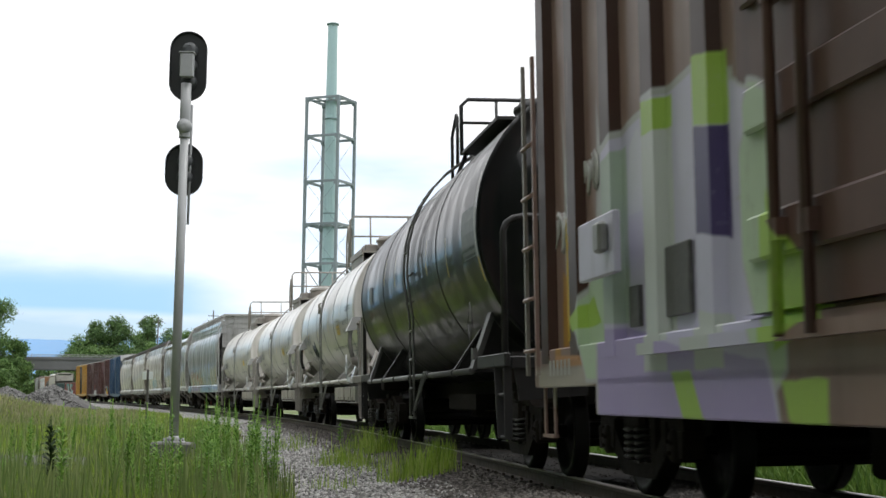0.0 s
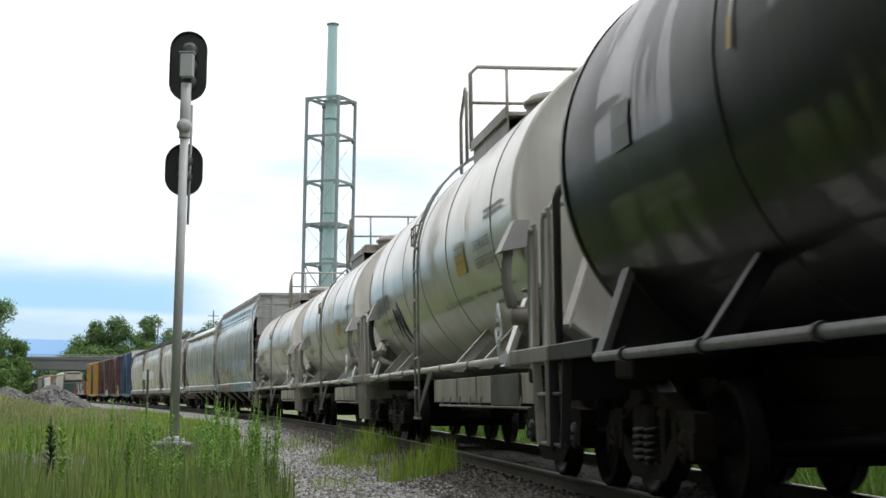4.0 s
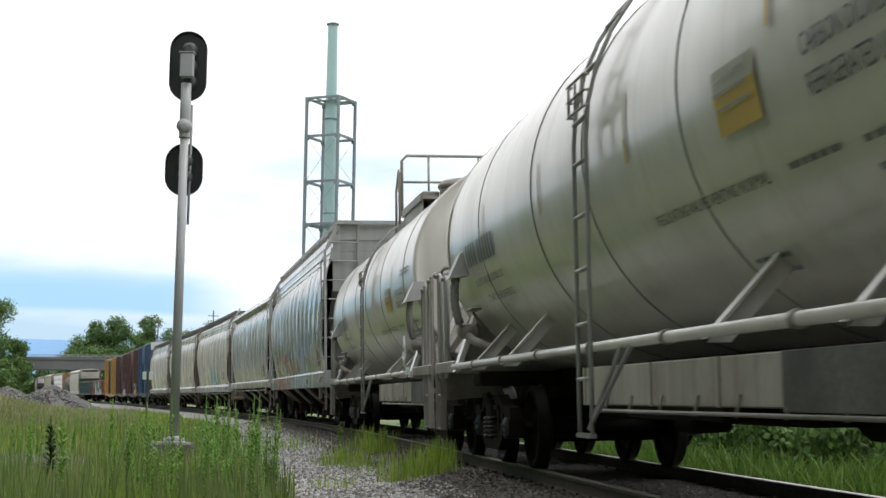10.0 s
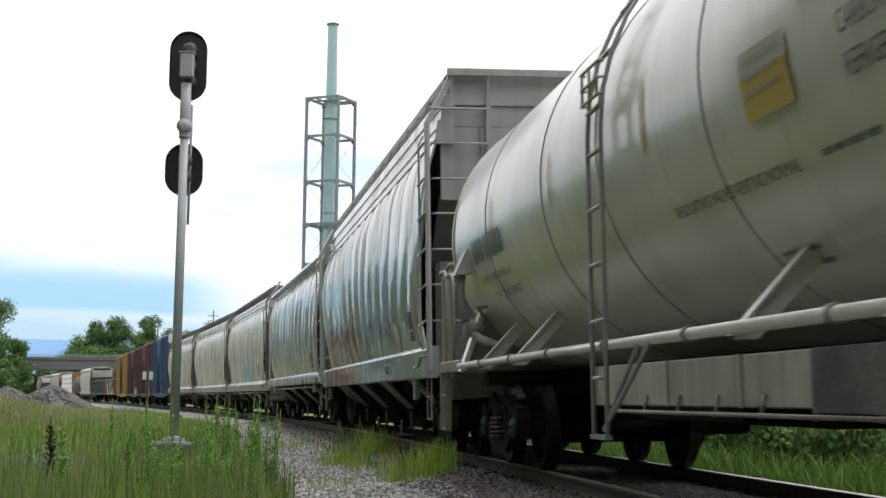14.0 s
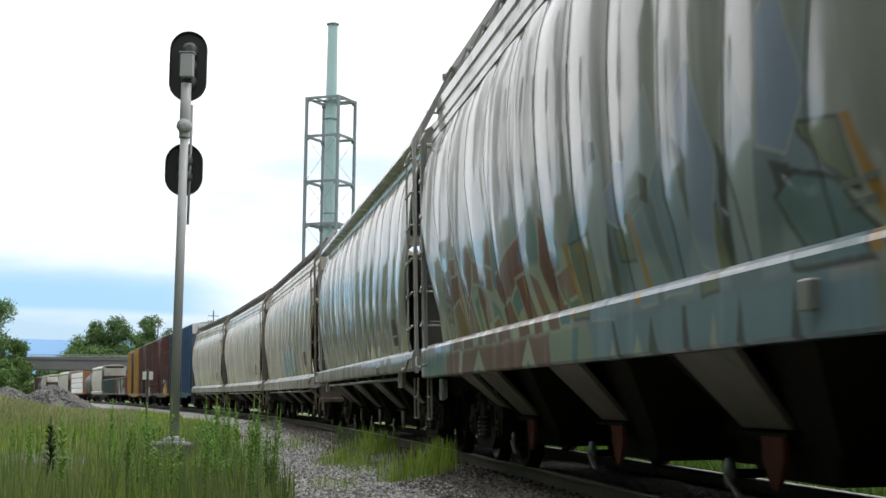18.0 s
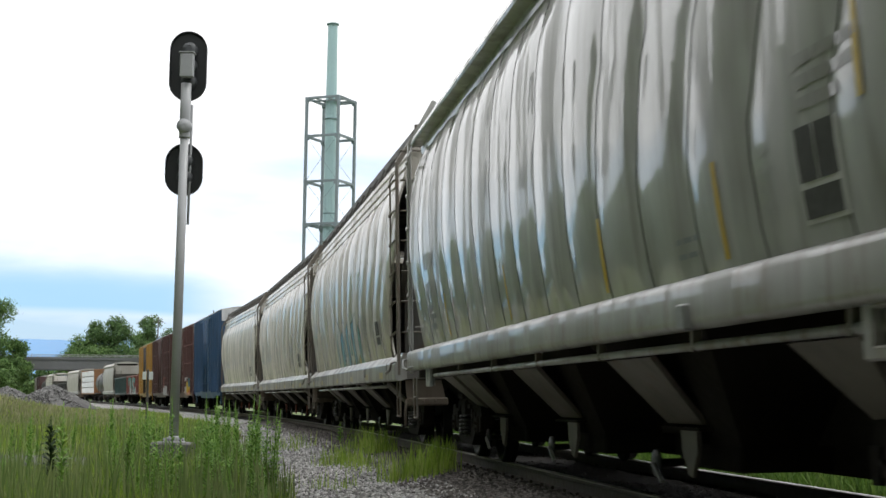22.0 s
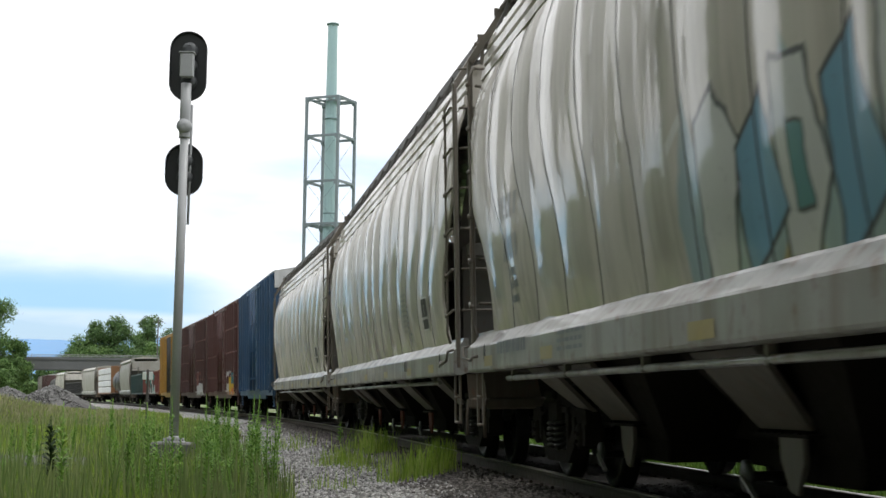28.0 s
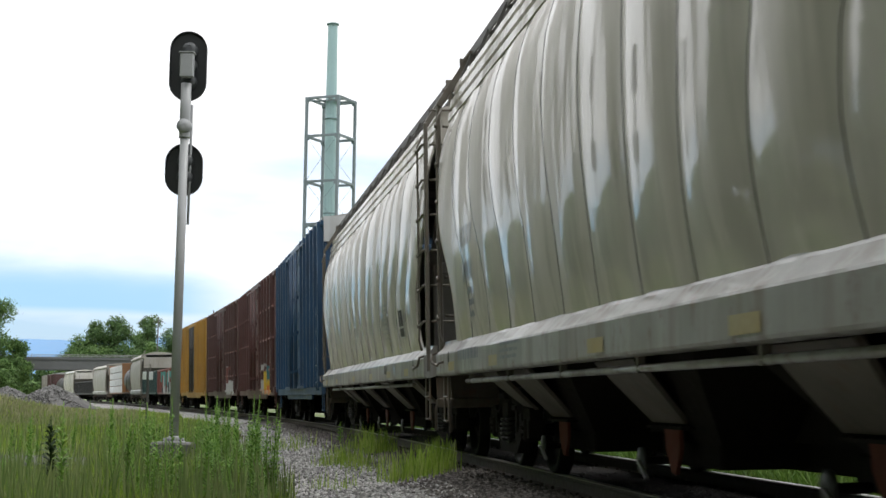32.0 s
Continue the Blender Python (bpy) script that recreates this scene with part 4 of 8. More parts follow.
def truck(car, x, blue_caps=False, spin=True):
    t = part("truck", MESH["truck"], None, car, "sooty cast steel truck with coil springs, darkened for shade", Matrix.Translation((x, 0, 0)))
    for side in (-1, 1):
        part("side_frame", MESH["side_frame"], None, t, "", Matrix.Translation((0, side * 1.02, 0)) @ Matrix.Rotation(0 if side < 0 else math.pi, 4, "Z"))
        for dx, dy in ((-0.145, -0.05), (0.0, -0.07), (0.145, -0.05)):
            part("spring", MESH["spring"], None, t, "", Matrix.Translation((dx, side * 1.04 + (dy if side < 0 else -dy), 0)))
        for k in (-1, 1):
            part("bearing", MESH["bearing" if blue_caps else "bearing_dark"], None, t, "", Matrix.Translation((k * AXLE, side * 0.99, R_WHEEL)) @ Matrix.Rotation(0 if side < 0 else math.pi, 4, "Z"))
    for k in (-1, 1):
        w = part("wheelset", MESH["wheelset"], None, t, "steel wheels on an axle, shade in their near-black colour", Matrix.Translation((k * AXLE, 0, R_WHEEL)))
        if spin:
            WHEELSETS.append((w, k * AXLE))
    return t


def coupler(car, x, k, mat):
    s = Shape()
    s.box((x + k * 0.30, 0, 0.86), (0.75, 0.18, 0.16), bevel=0.02)
    s.prism([(x + k * 0.60, -0.14), (x + k * 0.86, -0.16), (x + k * 0.92, 0.02), (x + k * 0.80, 0.14), (x + k * 0.60, 0.14)], 0.72, 1.0, "z")
    part("coupler", s, mat, car)
    h = Shape()
    h.tube([(x + k * 0.1, -0.35, 0.80), (x + k * 0.32, -0.33, 0.62), (x + k * 0.55, -0.25, 0.42), (x + k * 0.75, -0.12, 0.46)], 0.025, 6)
    part("brake_hose", h, M_RUBBER, car)


def text_mesh(body, size, mat):
    """Flat letters with a little thickness, as (x, height) in a mesh."""
    cu = bpy.data.curves.new("letters", "FONT")
    cu.body, cu.size, cu.align_x, cu.align_y, cu.resolution_u = body, size, "LEFT", "BOTTOM", 2
    ob = bpy.data.objects.new("letters", cu)
    scene.collection.objects.link(ob)
    dg = bpy.context.evaluated_depsgraph_get()
    me = bpy.data.meshes.new_from_object(ob.evaluated_get(dg))
    bpy.data.objects.remove(ob)
    bpy.data.curves.remove(cu)
    bm = bmesh.new()
    bm.from_mesh(me)
    bmesh.ops.subdivide_edges(bm, edges=[e for e in bm.edges if e.calc_length() > 0.08], cuts=1)
    bm.to_mesh(me)
    bm.free()
    me.materials.clear()
    me.materials.append(mat)
    return me


def bars(cells, mat_name=None):
    """Unreadable writing: rows of small bars. cells: (x, z, width, height)."""
    return cells


def writing(car, name, body, size, x, z, surface, mat, width=None):
    """Letters laid on a surface: surface(x, z) gives the place for a point of the side."""
    me = text_mesh(body, size, mat)
    xs = [v.co.x for v in me.vertices]
    if not xs:
        return None
    k = (width / (max(xs) - min(xs))) if width else 1.0
    for v in me.vertices:
        v.co = surface(x + (v.co.x - min(xs)) * k, z + v.co.y)
    ob = part(name, me, None, car)
    ob["kind"] = "stuff"
    return ob


def marks(car, name, rects, surface, mat, label=""):
    """Painted patches laid on a side, each (x, z, width, height)."""
    s = Shape()
    for x, z, w, h in rects:
        nx, nz = max(1, int(w / 0.08)), max(1, int(h / 0.12))
        rows = [[surface(x + w * i / nx, z + h * j / nz) for i in range(nx + 1)] for j in range(nz + 1)]
        s.sheet(rows, False)
    ob = part(name, s, mat, car, label)
    if len(rects) > 1:
        ob["kind"] = "stuff"
    return ob


def word_rows(x, z, widths, h, gap, line, seed):
    """Rows of bars like lines of small stencilled words."""
    r = random.Random(seed)
    out = []
    for i, w in enumerate(widths):
        u = x
        while u < x + w - 0.03:
            k = min(r.uniform(0.05, 0.2), x + w - u)
            out.append((u, z - i * line, k, h))
            u += k + gap
    return out


# ---- tank cars ----
def tank_surface(r, zc, off=0.012):
    def surface(x, z):
        c = max(-1.0, min(1.0, (z - zc) / r))
        y = math.sqrt(max(0.0, 1 - c * c))
        return Vector((x, -(r + off) * y, zc + (r + off) * c))
    return surface


def tank_car(p, dark, label, seed):
    half_shell, r, zc = (6.55, 1.50, 2.55) if not dark else (6.1, 1.57, 2.53)
    tr, e = (6.1, 7.75) if not dark else (5.65, 7.05)
    paint_m, steel = (M_DARK, M_DARK_STEEL) if dark else (M_WHITE, M_WHITE_STEEL)
    car = thing("tank_car", label, "tank car", "train")
    rnd = random.Random(seed)
    # shell with shallow dished heads behind a crisp jacket edge
    prof, n = [], 8
    for i in range(n):
        q = i / n
        prof.append((-half_shell - 0.30 * (1 - q * q), max(0.001, (r - 0.035) * q)))
    prof += [(-half_shell - 0.01, r - 0.035), (-half_shell - 0.03, r - 0.004), (-half_shell, r)]
    rings = (-4.35, -1.7, 0.15, 2.45, 5.35) if not dark else (-2.55, 0.2, 3.2)
    for i in range(1, 60):
        x = -half_shell + 2 * half_shell * i / 60
        prof.append((x, r + 0.004 * noise.noise((x * 0.9, seed, 0)) + 0.002 * noise.noise((x * 3.1, seed, 4))))
    prof += [(half_shell, r), (half_shell + 0.03, r - 0.004), (half_shell + 0.01, r - 0.035)]
    for i in range(n - 1, -1, -1):
        q = i / n
        prof.append((half_shell + 0.30 * (1 - q * q), max(0.001, (r - 0.035) * q)))
    part("tank", Shape().lathe(prof, "x", 72, (0, 0, zc)), paint_m, car, "dark grey glossy tank shell" if dark else "white insulated tank shell with jacket seams")
    for x in (-half_shell + 0.05, half_shell - 0.05):
        part("jacket_band", Shape().lathe([(x - 0.05, r + 0.001), (x - 0.045, r + 0.010), (x + 0.045, r + 0.010), (x + 0.05, r + 0.001)], "x", 72, (0, 0, zc)), paint_m, car)
    for x in rings:
        part("jacket_seam", Shape().lathe([(x - 0.006, r - 0.01), (x - 0.005, r + 0.007), (x + 0.005, r + 0.007), (x + 0.006, r - 0.01)], "x", 72, (0, 0, zc)), M_GREY_INK if not dark else M_RUBBER, car)
    # frame
    f = Shape()
    f.box((0, 0, 0.92), (2 * e, 0.62, 0.36), bevel=0.02)
    part("centre_sill", f, M_UNDER, car)
    for k in (-1, 1):
        # saddle plate across the car, its top edge following the shell, with a flange along each sloping side
        top_edge = [((r + 0.01) * math.sin(radians(q)), zc - (r + 0.01) * math.cos(radians(q))) for q in range(55, -60, -5)]
        xs = k * (e - 1.75)
        b = Shape().prism([(-1.5, 1.04), (1.5, 1.04)] + [(u, max(w, 1.06)) for u, w in top_edge], xs - 0.02, xs + 0.02, "x")
        part("body_bolster", Shape().box((k * tr, 0, 0.98), (0.5, 2.5, 0.16), bevel=0.02), M_UNDER, car)
        part("saddle", b, steel, car, "transverse saddle plate under the shell")
        for side in (-1, 1):
            fl = Shape().add([(xs + dx, side * u, w) for dx in (-0.10, 0.10) for u, w in ((1.47, 1.06), (1.53, 1.06), (1.30, 1.70), (1.24, 1.70))],
                             [(0, 1, 2, 3), (7, 6, 5, 4), (0, 4, 5, 1), (1, 5, 6, 2), (2, 6, 7, 3), (3, 7, 4, 0)])
            part("saddle_flange", fl, M_WHITE if not dark else M_PIPE, car)
            fe = Shape().prism([(side * 1.42, 1.20), (side * 0.62, 1.20), (side * 0.70, 0.78), (side * 1.36, 0.74)], k * (e - 0.06), k * (e - 0.03), "x")
            for u, w in ((1.34, 1.1), (1.34, 0.86), (1.1, 0.84), (0.86, 0.86)):
                fe.lathe([(k * (e - 0.04), 0.02), (k * (e - 0.01), 0.02)], "x", 6, (0, side * u, w))
            part("end_sill_plate", fe, steel, car, "riveted end sill plate")
        ep = Shape()
        ep.box((k * (e - 0.35), 0, 1.14), (0.56, 2.8, 0.05), bevel=0.01)
        part("end_beam", Shape().box((k * (e - 0.03), 0, 1.10), (0.06, 2.86, 0.12), bevel=0.01), steel, car)
        part("platform_rail_plate", Shape().box((k * (e - 0.75), -1.47, 1.13), (1.5, 0.06, 0.13), bevel=0.012), steel, car)
        part("platform_rail_plate", Shape().box((k * (e - 0.8), 1.47, 1.12), (1.6, 0.07, 0.17), bevel=0.012), steel, car)
        part("end_platform", ep, steel, car, "steel end platform")
        part("draft_pocket", Shape().box((k * (e - 0.6), 0, 0.86), (1.1, 0.9, 0.4), bevel=0.03), M_UNDER, car)
        # standing guard rails at the car's end
        for side in (-1, 1):
            y = side * 1.45
            if dark:
                g = Shape().tube([(k * (e - 0.22), y, 1.15), (k * (e - 0.22), y, 2.36), (k * (e - 0.22), y * 0.98, 2.44), (k * (e - 0.22), y * 0.93, 2.49), (k * (e - 0.22), y * 0.85, 2.51), (k * (e - 0.22), y * 0.35, 2.51), (k * (e - 0.22), y * 0.35, 1.15)], 0.034, 8)
                part("guard_rail", g, steel, car)
            else:
                for dx, hi in ((0.06, 2.30), (0.62, 2.22)):
                    x = k * (e - dx)
                    g = Shape().tube([(x, y, 1.06), (x - k * 0.12, y, 1.02), (x - k * 0.20, y, 1.08), (x - k * 0.20, y, hi - 0.12), (x - k * 0.17, y, hi - 0.03), (x - k * 0.10, y, hi), (x, y, hi)], 0.022, 7)
                    part("guard_rail", g, M_BRIGHT, car, "bent pipe guard rail")
                    part("guard_post", Shape().box((x, y, (1.0 + hi) / 2 + 0.02), (0.12, 0.03, hi - 0.96), bevel=0.008).box((x - k * 0.055, y - side * 0.02, (1.0 + hi) / 2), (0.018, 0.05, hi - 1.0)), steel, car)
                    part("post_bolt", Shape().lathe([(-0.03, 0.03), (0.03, 0.03)], "y", 8, (x, y + side * 0.02, hi - 0.02)), steel, car)
                g = Shape().tube([(k * (e - 0.12), y, 2.28), (k * (e - 0.15), y * 0.96, 2.38), (k * (e - 0.2), y * 0.4, 2.42), (k * (e - 0.2), y * 0.4, 1.15)], 0.026, 7)
                part("guard_rail", g, steel, car)
                part("brace", Shape().beam((k * (e - 0.1), y * 0.9, 1.35), (k * (half_shell - 0.1), y * 0.45, 2.5), 0.06, 0.05), steel, car)
            if not dark:
                part("brace", Shape().tube([(k * (e - 0.5), y * 0.9, 1.2), (k * (e - 1.45), y * 0.8, 1.62)], 0.03, 6), steel, car)
            st = Shape()
            for dx in (-0.22, 0.22):
                st.beam((k * (e - 0.30) + dx * 1.15, y * 1.01, 1.12), (k * (e - 0.22) + dx * 0.85, y * 1.01, 0.38), 0.075, 0.02)
            for z in (0.395, 0.80):
                st.tube([(k * (e - 0.26) - 0.22, y * 1.01, z), (k * (e - 0.26) + 0.22, y * 1.01, z)], 0.017, 6)
            part("step", st, steel, car, "long hanging side step")
        coupler(car, k * (e - (0.05 if dark else 0.42)), k, M_UNDER)
    # side pipe rails with standoffs and diagonal struts
    for side in (-1, 1):
        y = side * 1.52
        zp = 1.05 if dark else 1.12
        h = Shape()
        h.tube([(-e + 1.7, y, zp), (e - 1.7, y, zp)], 0.036, 10)
        part("side_rail", h, M_WHITE if not dark else M_PIPE, car)
        for x in (-4.6, -3.0, -1.4, 0.4, 2.2, 4.2):
            c = Shape()
            c.lathe([(x - 0.03, 0.05), (x + 0.03, 0.05)], "x", 8, (0, y, zp))
            part("rail_clamp", c, steel, car)
        for x in ((-4.75, -2.95, 2.95, 4.75) if not dark else (-2.9, 4.3)):
            a0 = math.asin((1.5 - zc) / r)
            st_ = Shape().add([(x + dx, side * u, w) for dx in (-0.012, 0.012) for u, w in ((1.53, 1.06), (1.40, 1.06), (r * math.cos(a0) - 0.04, 1.46), (r * math.cos(a0) + 0.03, 1.53))],
                              [(0, 1, 2, 3), (7, 6, 5, 4), (0, 4, 5, 1), (1, 5, 6, 2), (2, 6, 7, 3), (3, 7, 4, 0)])
            st_.add([(x + dx, side * u, w) for dx in (-0.045, 0.045) for u, w in ((1.53, 1.08), (1.55, 1.08), (r * math.cos(a0) + 0.05, 1.54), (r * math.cos(a0) + 0.03, 1.54))],
                    [(0, 1, 2, 3), (7, 6, 5, 4), (0, 4, 5, 1), (1, 5, 6, 2), (2, 6, 7, 3), (3, 7, 4, 0)])
            part("strut", st_, steel if dark else M_WHITE, car, "leaning shell strut")
    # ladders from the sill step to the top
    lx = 0.5 if not dark else 1.1
    bar_m = M_PIPE if dark else M_BRIGHT
    for side in (-1, 1):
        lad = Shape()
        for xs in (lx - 0.18, lx + 0.18):
            pts = [(xs, side * 1.60, 0.50), (xs, side * 1.60, 1.15), (xs, side * 1.60, 1.80), (xs, side * (r + 0.10), 2.35)]
            for i in range(0, 8):
                a = radians(0 + i * 9.7)
                pts.append((xs, side * (r + 0.10) * math.cos(a), zc + (r + 0.10) * math.sin(a)))
            lad.tube(pts, 0.017, 6)
        lad.box((lx, side * 1.60, 0.51), (0.40, 0.05, 0.03))
        part("ladder", lad, bar_m, car, "steel ladder curved over the tank")
        for i in range(5):
            zr = 0.90 + i * 0.38
            part("rung", Shape().tube([(lx - 0.20, side * 1.60, zr), (lx + 0.20, side * 1.60, zr)], 0.016, 6), bar_m, car)
        for i in range(5):
            a = radians(6 + i * 14)
            q = (side * (r + 0.10) * math.cos(a), zc + (r + 0.10) * math.sin(a))
            part("rung", Shape().tube([(lx - 0.20, *q), (lx + 0.20, *q)], 0.018, 6), bar_m, car)
        for dx in (0.75, 1.0):
            part("ladder_brace", Shape().tube([(lx + 0.1, side * 1.60, 0.56), (lx + dx, side * 1.54, 1.10)], 0.018, 6), bar_m, car)
        if not dark:
            cage = Shape()
            a = radians(12)
            y0, z0 = side * (r + 0.12) * math.cos(a), zc + (r + 0.12) * math.sin(a)
            for dz in (-0.11, 0.0, 0.11):
                cage.tube([(lx - 0.24, y0, z0 + dz), (lx - 0.24, y0 + side * 0.04, z0 + dz), (lx + 0.26, y0 + side * 0.04, z0 + dz), (lx + 0.26, y0, z0 + dz)], 0.011, 6)
            for x in (lx - 0.2, lx, lx + 0.2):
                cage.tube([(x, y0 + side * 0.04, z0 - 0.12), (x, y0 + side * 0.04, z0 + 0.12)], 0.011, 6)
            part("grab_cage", cage, steel, car)
    # top platform with rail and valve housing
    top = zc + r
    px0, px1 = lx + (0.55 if not dark else 0.3), lx + 2.9
    high = 0.98 if not dark else 0.66
    for side in (-1, 1):
        pf = Shape()
        pf.box(((px0 + px1) / 2, side * 0.66, top - 0.08), (px1 - px0, 0.56, 0.04))
        if not dark:
            pf.box(((px0 + px1) / 2, side * 0.93, top - 0.07), (px1 - px0, 0.03, 0.12))
        if dark:
            pf.beam((px0 + 0.1, side * 0.88, top - 0.08), (px0 + 0.1, side * 1.05, top - 0.50), 0.05, 0.05)
        else:
            pf.box(((px0 + px1) / 2, side * 0.90, top - 0.24), (px1 - px0 - 0.1, 0.02, 0.26))
        part("top_platform", pf, steel, car, "grated walkway over the tank")
        y = side * 0.93
        part("grab_loop", Shape().tube([(px0 - 0.80, y, top - 0.3), (px0 - 0.80, y, top + high * 0.42), (px0 - 0.74, y, top + high * 0.50), (px0 - 0.40, y, top + high * 0.80), (px0 - 0.34, y, top + high * 0.74), (px0 - 0.34, y, top - 0.2)], 0.024, 7), steel, car)
    for x in (px0,):
        rl = Shape()
        rl.tube([(x, -0.93, top - 0.1), (x, -0.93, top + high - 0.09), (x, -0.84, top + high), (x, 0.84, top + high), (x, 0.93, top + high - 0.09), (x, 0.93, top - 0.1)], 0.028, 7)
        rl.tube([(x, -0.93, top + high * 0.52), (x, 0.93, top + high * 0.52)], 0.022, 7)
        for y in (-0.45, 0.45):
            rl.tube([(x, y, top + 0.02), (x, y, top + high)], 0.022, 7)
        part("platform_rail", rl, steel, car, "bent pipe guard rail across the walkway")
    xm = (px0 + px1) / 2
    dm = Shape().lathe([(top - 0.1, 0.44), (top + 0.30, 0.44), (top + 0.36, 0.40), (top + 0.40, 0.2), (top + 0.41, 0.01)], "z", 24, (xm, 0, 0))
    dm.lathe([(top + 0.24, 0.47), (top + 0.30, 0.47)], "z", 24, (xm, 0, 0))
    part("valve_housing", dm, steel, car, "round valve housing on top")
    if not dark:
        part("side_box", Shape().box((px0 + 0.55, -0.55, top + 0.10), (0.7, 0.3, 0.26), bevel=0.02), steel, car)
    for k in (-1, 1):
        truck(car, k * tr, not dark)
    sf = tank_surface(r, zc)
    if dark:
        marks(car, "stencil_panel", [(5.15, 2.22, 0.85, 0.52)], sf, M_GREY_INK, "faded grey data panel")
        marks(car, "number_stencil", word_rows(5.2, 2.30, [0.7, 0.7], 0.03, 0.03, 0.07, 3), tank_surface(r, zc, 0.016), M_INK)
        marks(car, "data_plate", [(-4.6, 2.35, 0.42, 0.3)], sf, M_GREY_INK)
        for x, z in ((4.0, 2.15), (2.4, 2.3), (-0.9, 2.4), (-2.3, 2.5)):
            marks(car, "reflector_strip", [(x, z, 0.05, 0.45)], sf, M_CREAM)
            marks(car, "reflector_strip", [(x, z, 0.05, 0.16)], tank_surface(r, zc, 0.016), M_YELLOW)
        marks(car, "white_end_stripe", [(half_shell - 0.05, 2.2, 0.06, 0.85)], tank_surface(r, zc, 0.03), M_PALE_INK)
        marks(car, "yellow_end_stripe", [(half_shell - 0.05, 1.95, 0.06, 0.25)], tank_surface(r, zc, 0.03), M_YELLOW)
        dm_ = Shape()
        for q in range(4):
            c4 = [(5.75, 1.75), (5.87, 1.54), (5.75, 1.33), (5.63, 1.54)]
            dm_.tube([(c4[q][0], -1.60, c4[q][1]), (c4[(q + 1) % 4][0], -1.60, c4[(q + 1) % 4][1])], 0.008, 5)
        dm_.box((5.75, -1.56, 1.22), (0.10, 0.05, 0.12))
        part("placard_holder", dm_, M_PIPE, car, "diamond wire placard holder")
        marks(car, "white_end_stripe", [(-half_shell - 0.02, 2.0, 0.05, 0.9)], sf, M_PALE_INK)
    else:
        marks(car, "number_stencil", [(-5.25 + i * 0.155 + (0.10 if i > 3 else 0), 2.17 + 0.0 * i, 0.10, 0.24) for i in range(10)], sf, M_GREY_INK)
        marks(car, "small_lettering", word_rows(5.0, 2.62, [1.0, 1.0], 0.03, 0.02, 0.06, seed + 2), sf, M_GREY_INK)
        writing(car, "letters", "LD LMT 183900 LB 83400 KG", 0.10, -5.12, 1.94, sf, M_INK, 1.55)
        writing(car, "letters", "LT WT 102100 LB 46300 KG", 0.10, -4.78, 1.76, sf, M_INK, 1.32)
        writing(car, "letters", "CARBON DIOXIDE", 0.15, 4.28, 2.27, sf, M_INK, 0.95)
        writing(car, "letters", "REFRIGERATED LIQUID", 0.15, 4.28, 2.09, sf, M_INK, 1.1)
        writing(car, "letters", "REGULATING VALVES VENTING NORMAL", 0.09, 1.52, 1.83, sf, M_INK, 1.95)
        marks(car, "small_lettering", word_rows(4.6, 1.86, [1.2, 0.9], 0.03, 0.03, 0.12, seed + 5), sf, M_GREY_INK)
        marks(car, "small_lettering", word_rows(3.75, 1.87, [0.6], 0.03, 0.03, 0.12, seed + 8), sf, M_GREY_INK)
        marks(car, "small_lettering", word_rows(4.8, 1.68, [1.1, 0.9, 0.6], 0.035, 0.02, 0.07, seed + 9), sf, M_GREY_INK)
        marks(car, "small_lettering", word_rows(2.6, 1.52, [0.5, 0.5], 0.02, 0.02, 0.07, seed + 11), sf, M_GREY_INK)
        marks(car, "warning_label", [(3.08, 2.16, 0.62, 0.32)], sf, M_LABEL)
        marks(car, "warning_label", [(3.08, 2.14, 0.62, 0.22)], tank_surface(r, zc, 0.016), M_YELLOW)
        marks(car, "warning_lettering", word_rows(3.12, 2.42, [0.5, 0.5, 0.5], 0.018, 0.02, 0.08, seed + 15), tank_surface(r, zc, 0.02), M_FADED)
        for x, z in ((-4.1, 2.3), (-1.4, 2.3), (1.3, 2.3), (3.9, 2.55)):
            marks(car, "reflector_strip", [(x, z, 0.05, 0.42)], sf, M_CREAM)
            marks(car, "reflector_strip", [(x, z - 0.02, 0.05, 0.16)], tank_surface(r, zc, 0.016), M_YELLOW)
        for k in (-1, 1):
            marks(car, "reflector_strip", [(k * 6.46 - 0.03, 2.15, 0.06, 0.85)], sf, M_CREAM)
            marks(car, "reflector_strip", [(k * 6.46 - 0.03, 2.05, 0.06, 0.24)], tank_surface(r, zc, 0.016), M_YELLOW)
        # insulated hose under its folded cover, near both ends
        for k in (-1, 1):
            xh = k * 6.05 + 0.50
            cv = Shape()
            cv.add([(xh - 0.15, -1.38, 2.12), (xh + 0.15, -1.38, 2.12), (xh + 0.15, -1.66, 2.07), (xh - 0.15, -1.66, 2.07),
                    (xh - 0.11, -1.38, 2.36), (xh + 0.11, -1.38, 2.36), (xh + 0.11, -1.52, 2.36), (xh - 0.11, -1.52, 2.36)],
                   [(3, 2, 1, 0), (4, 5, 6, 7), (0, 1, 5, 4), (1, 2, 6, 5), (2, 3, 7, 6), (3, 0, 4, 7)])
            part("hose_cover", cv, M_BRIGHT, car, "folded metal hose cover")
            for dx in (-0.05, 0.05):
                pts = [(xh + dx, -1.56, 2.10)]
                rad = [0.034]
                for i in range(1, 15):
                    f = i / 15
                    pts.append((xh + dx * (1 + 0.25 * math.sin(math.pi * f)) - k * 0.03 * f, -1.56 - 0.03 * math.sin(math.pi * f) + 0.05 * f * f, 2.10 - 0.56 * f))
                    rad.append(0.042 if i % 2 else 0.034)
                part("hose", Shape().tube(pts, rad, 8), M_RUBBER if k < 0 and seed == 21 else M_WRAPPED, car, "insulated hose")
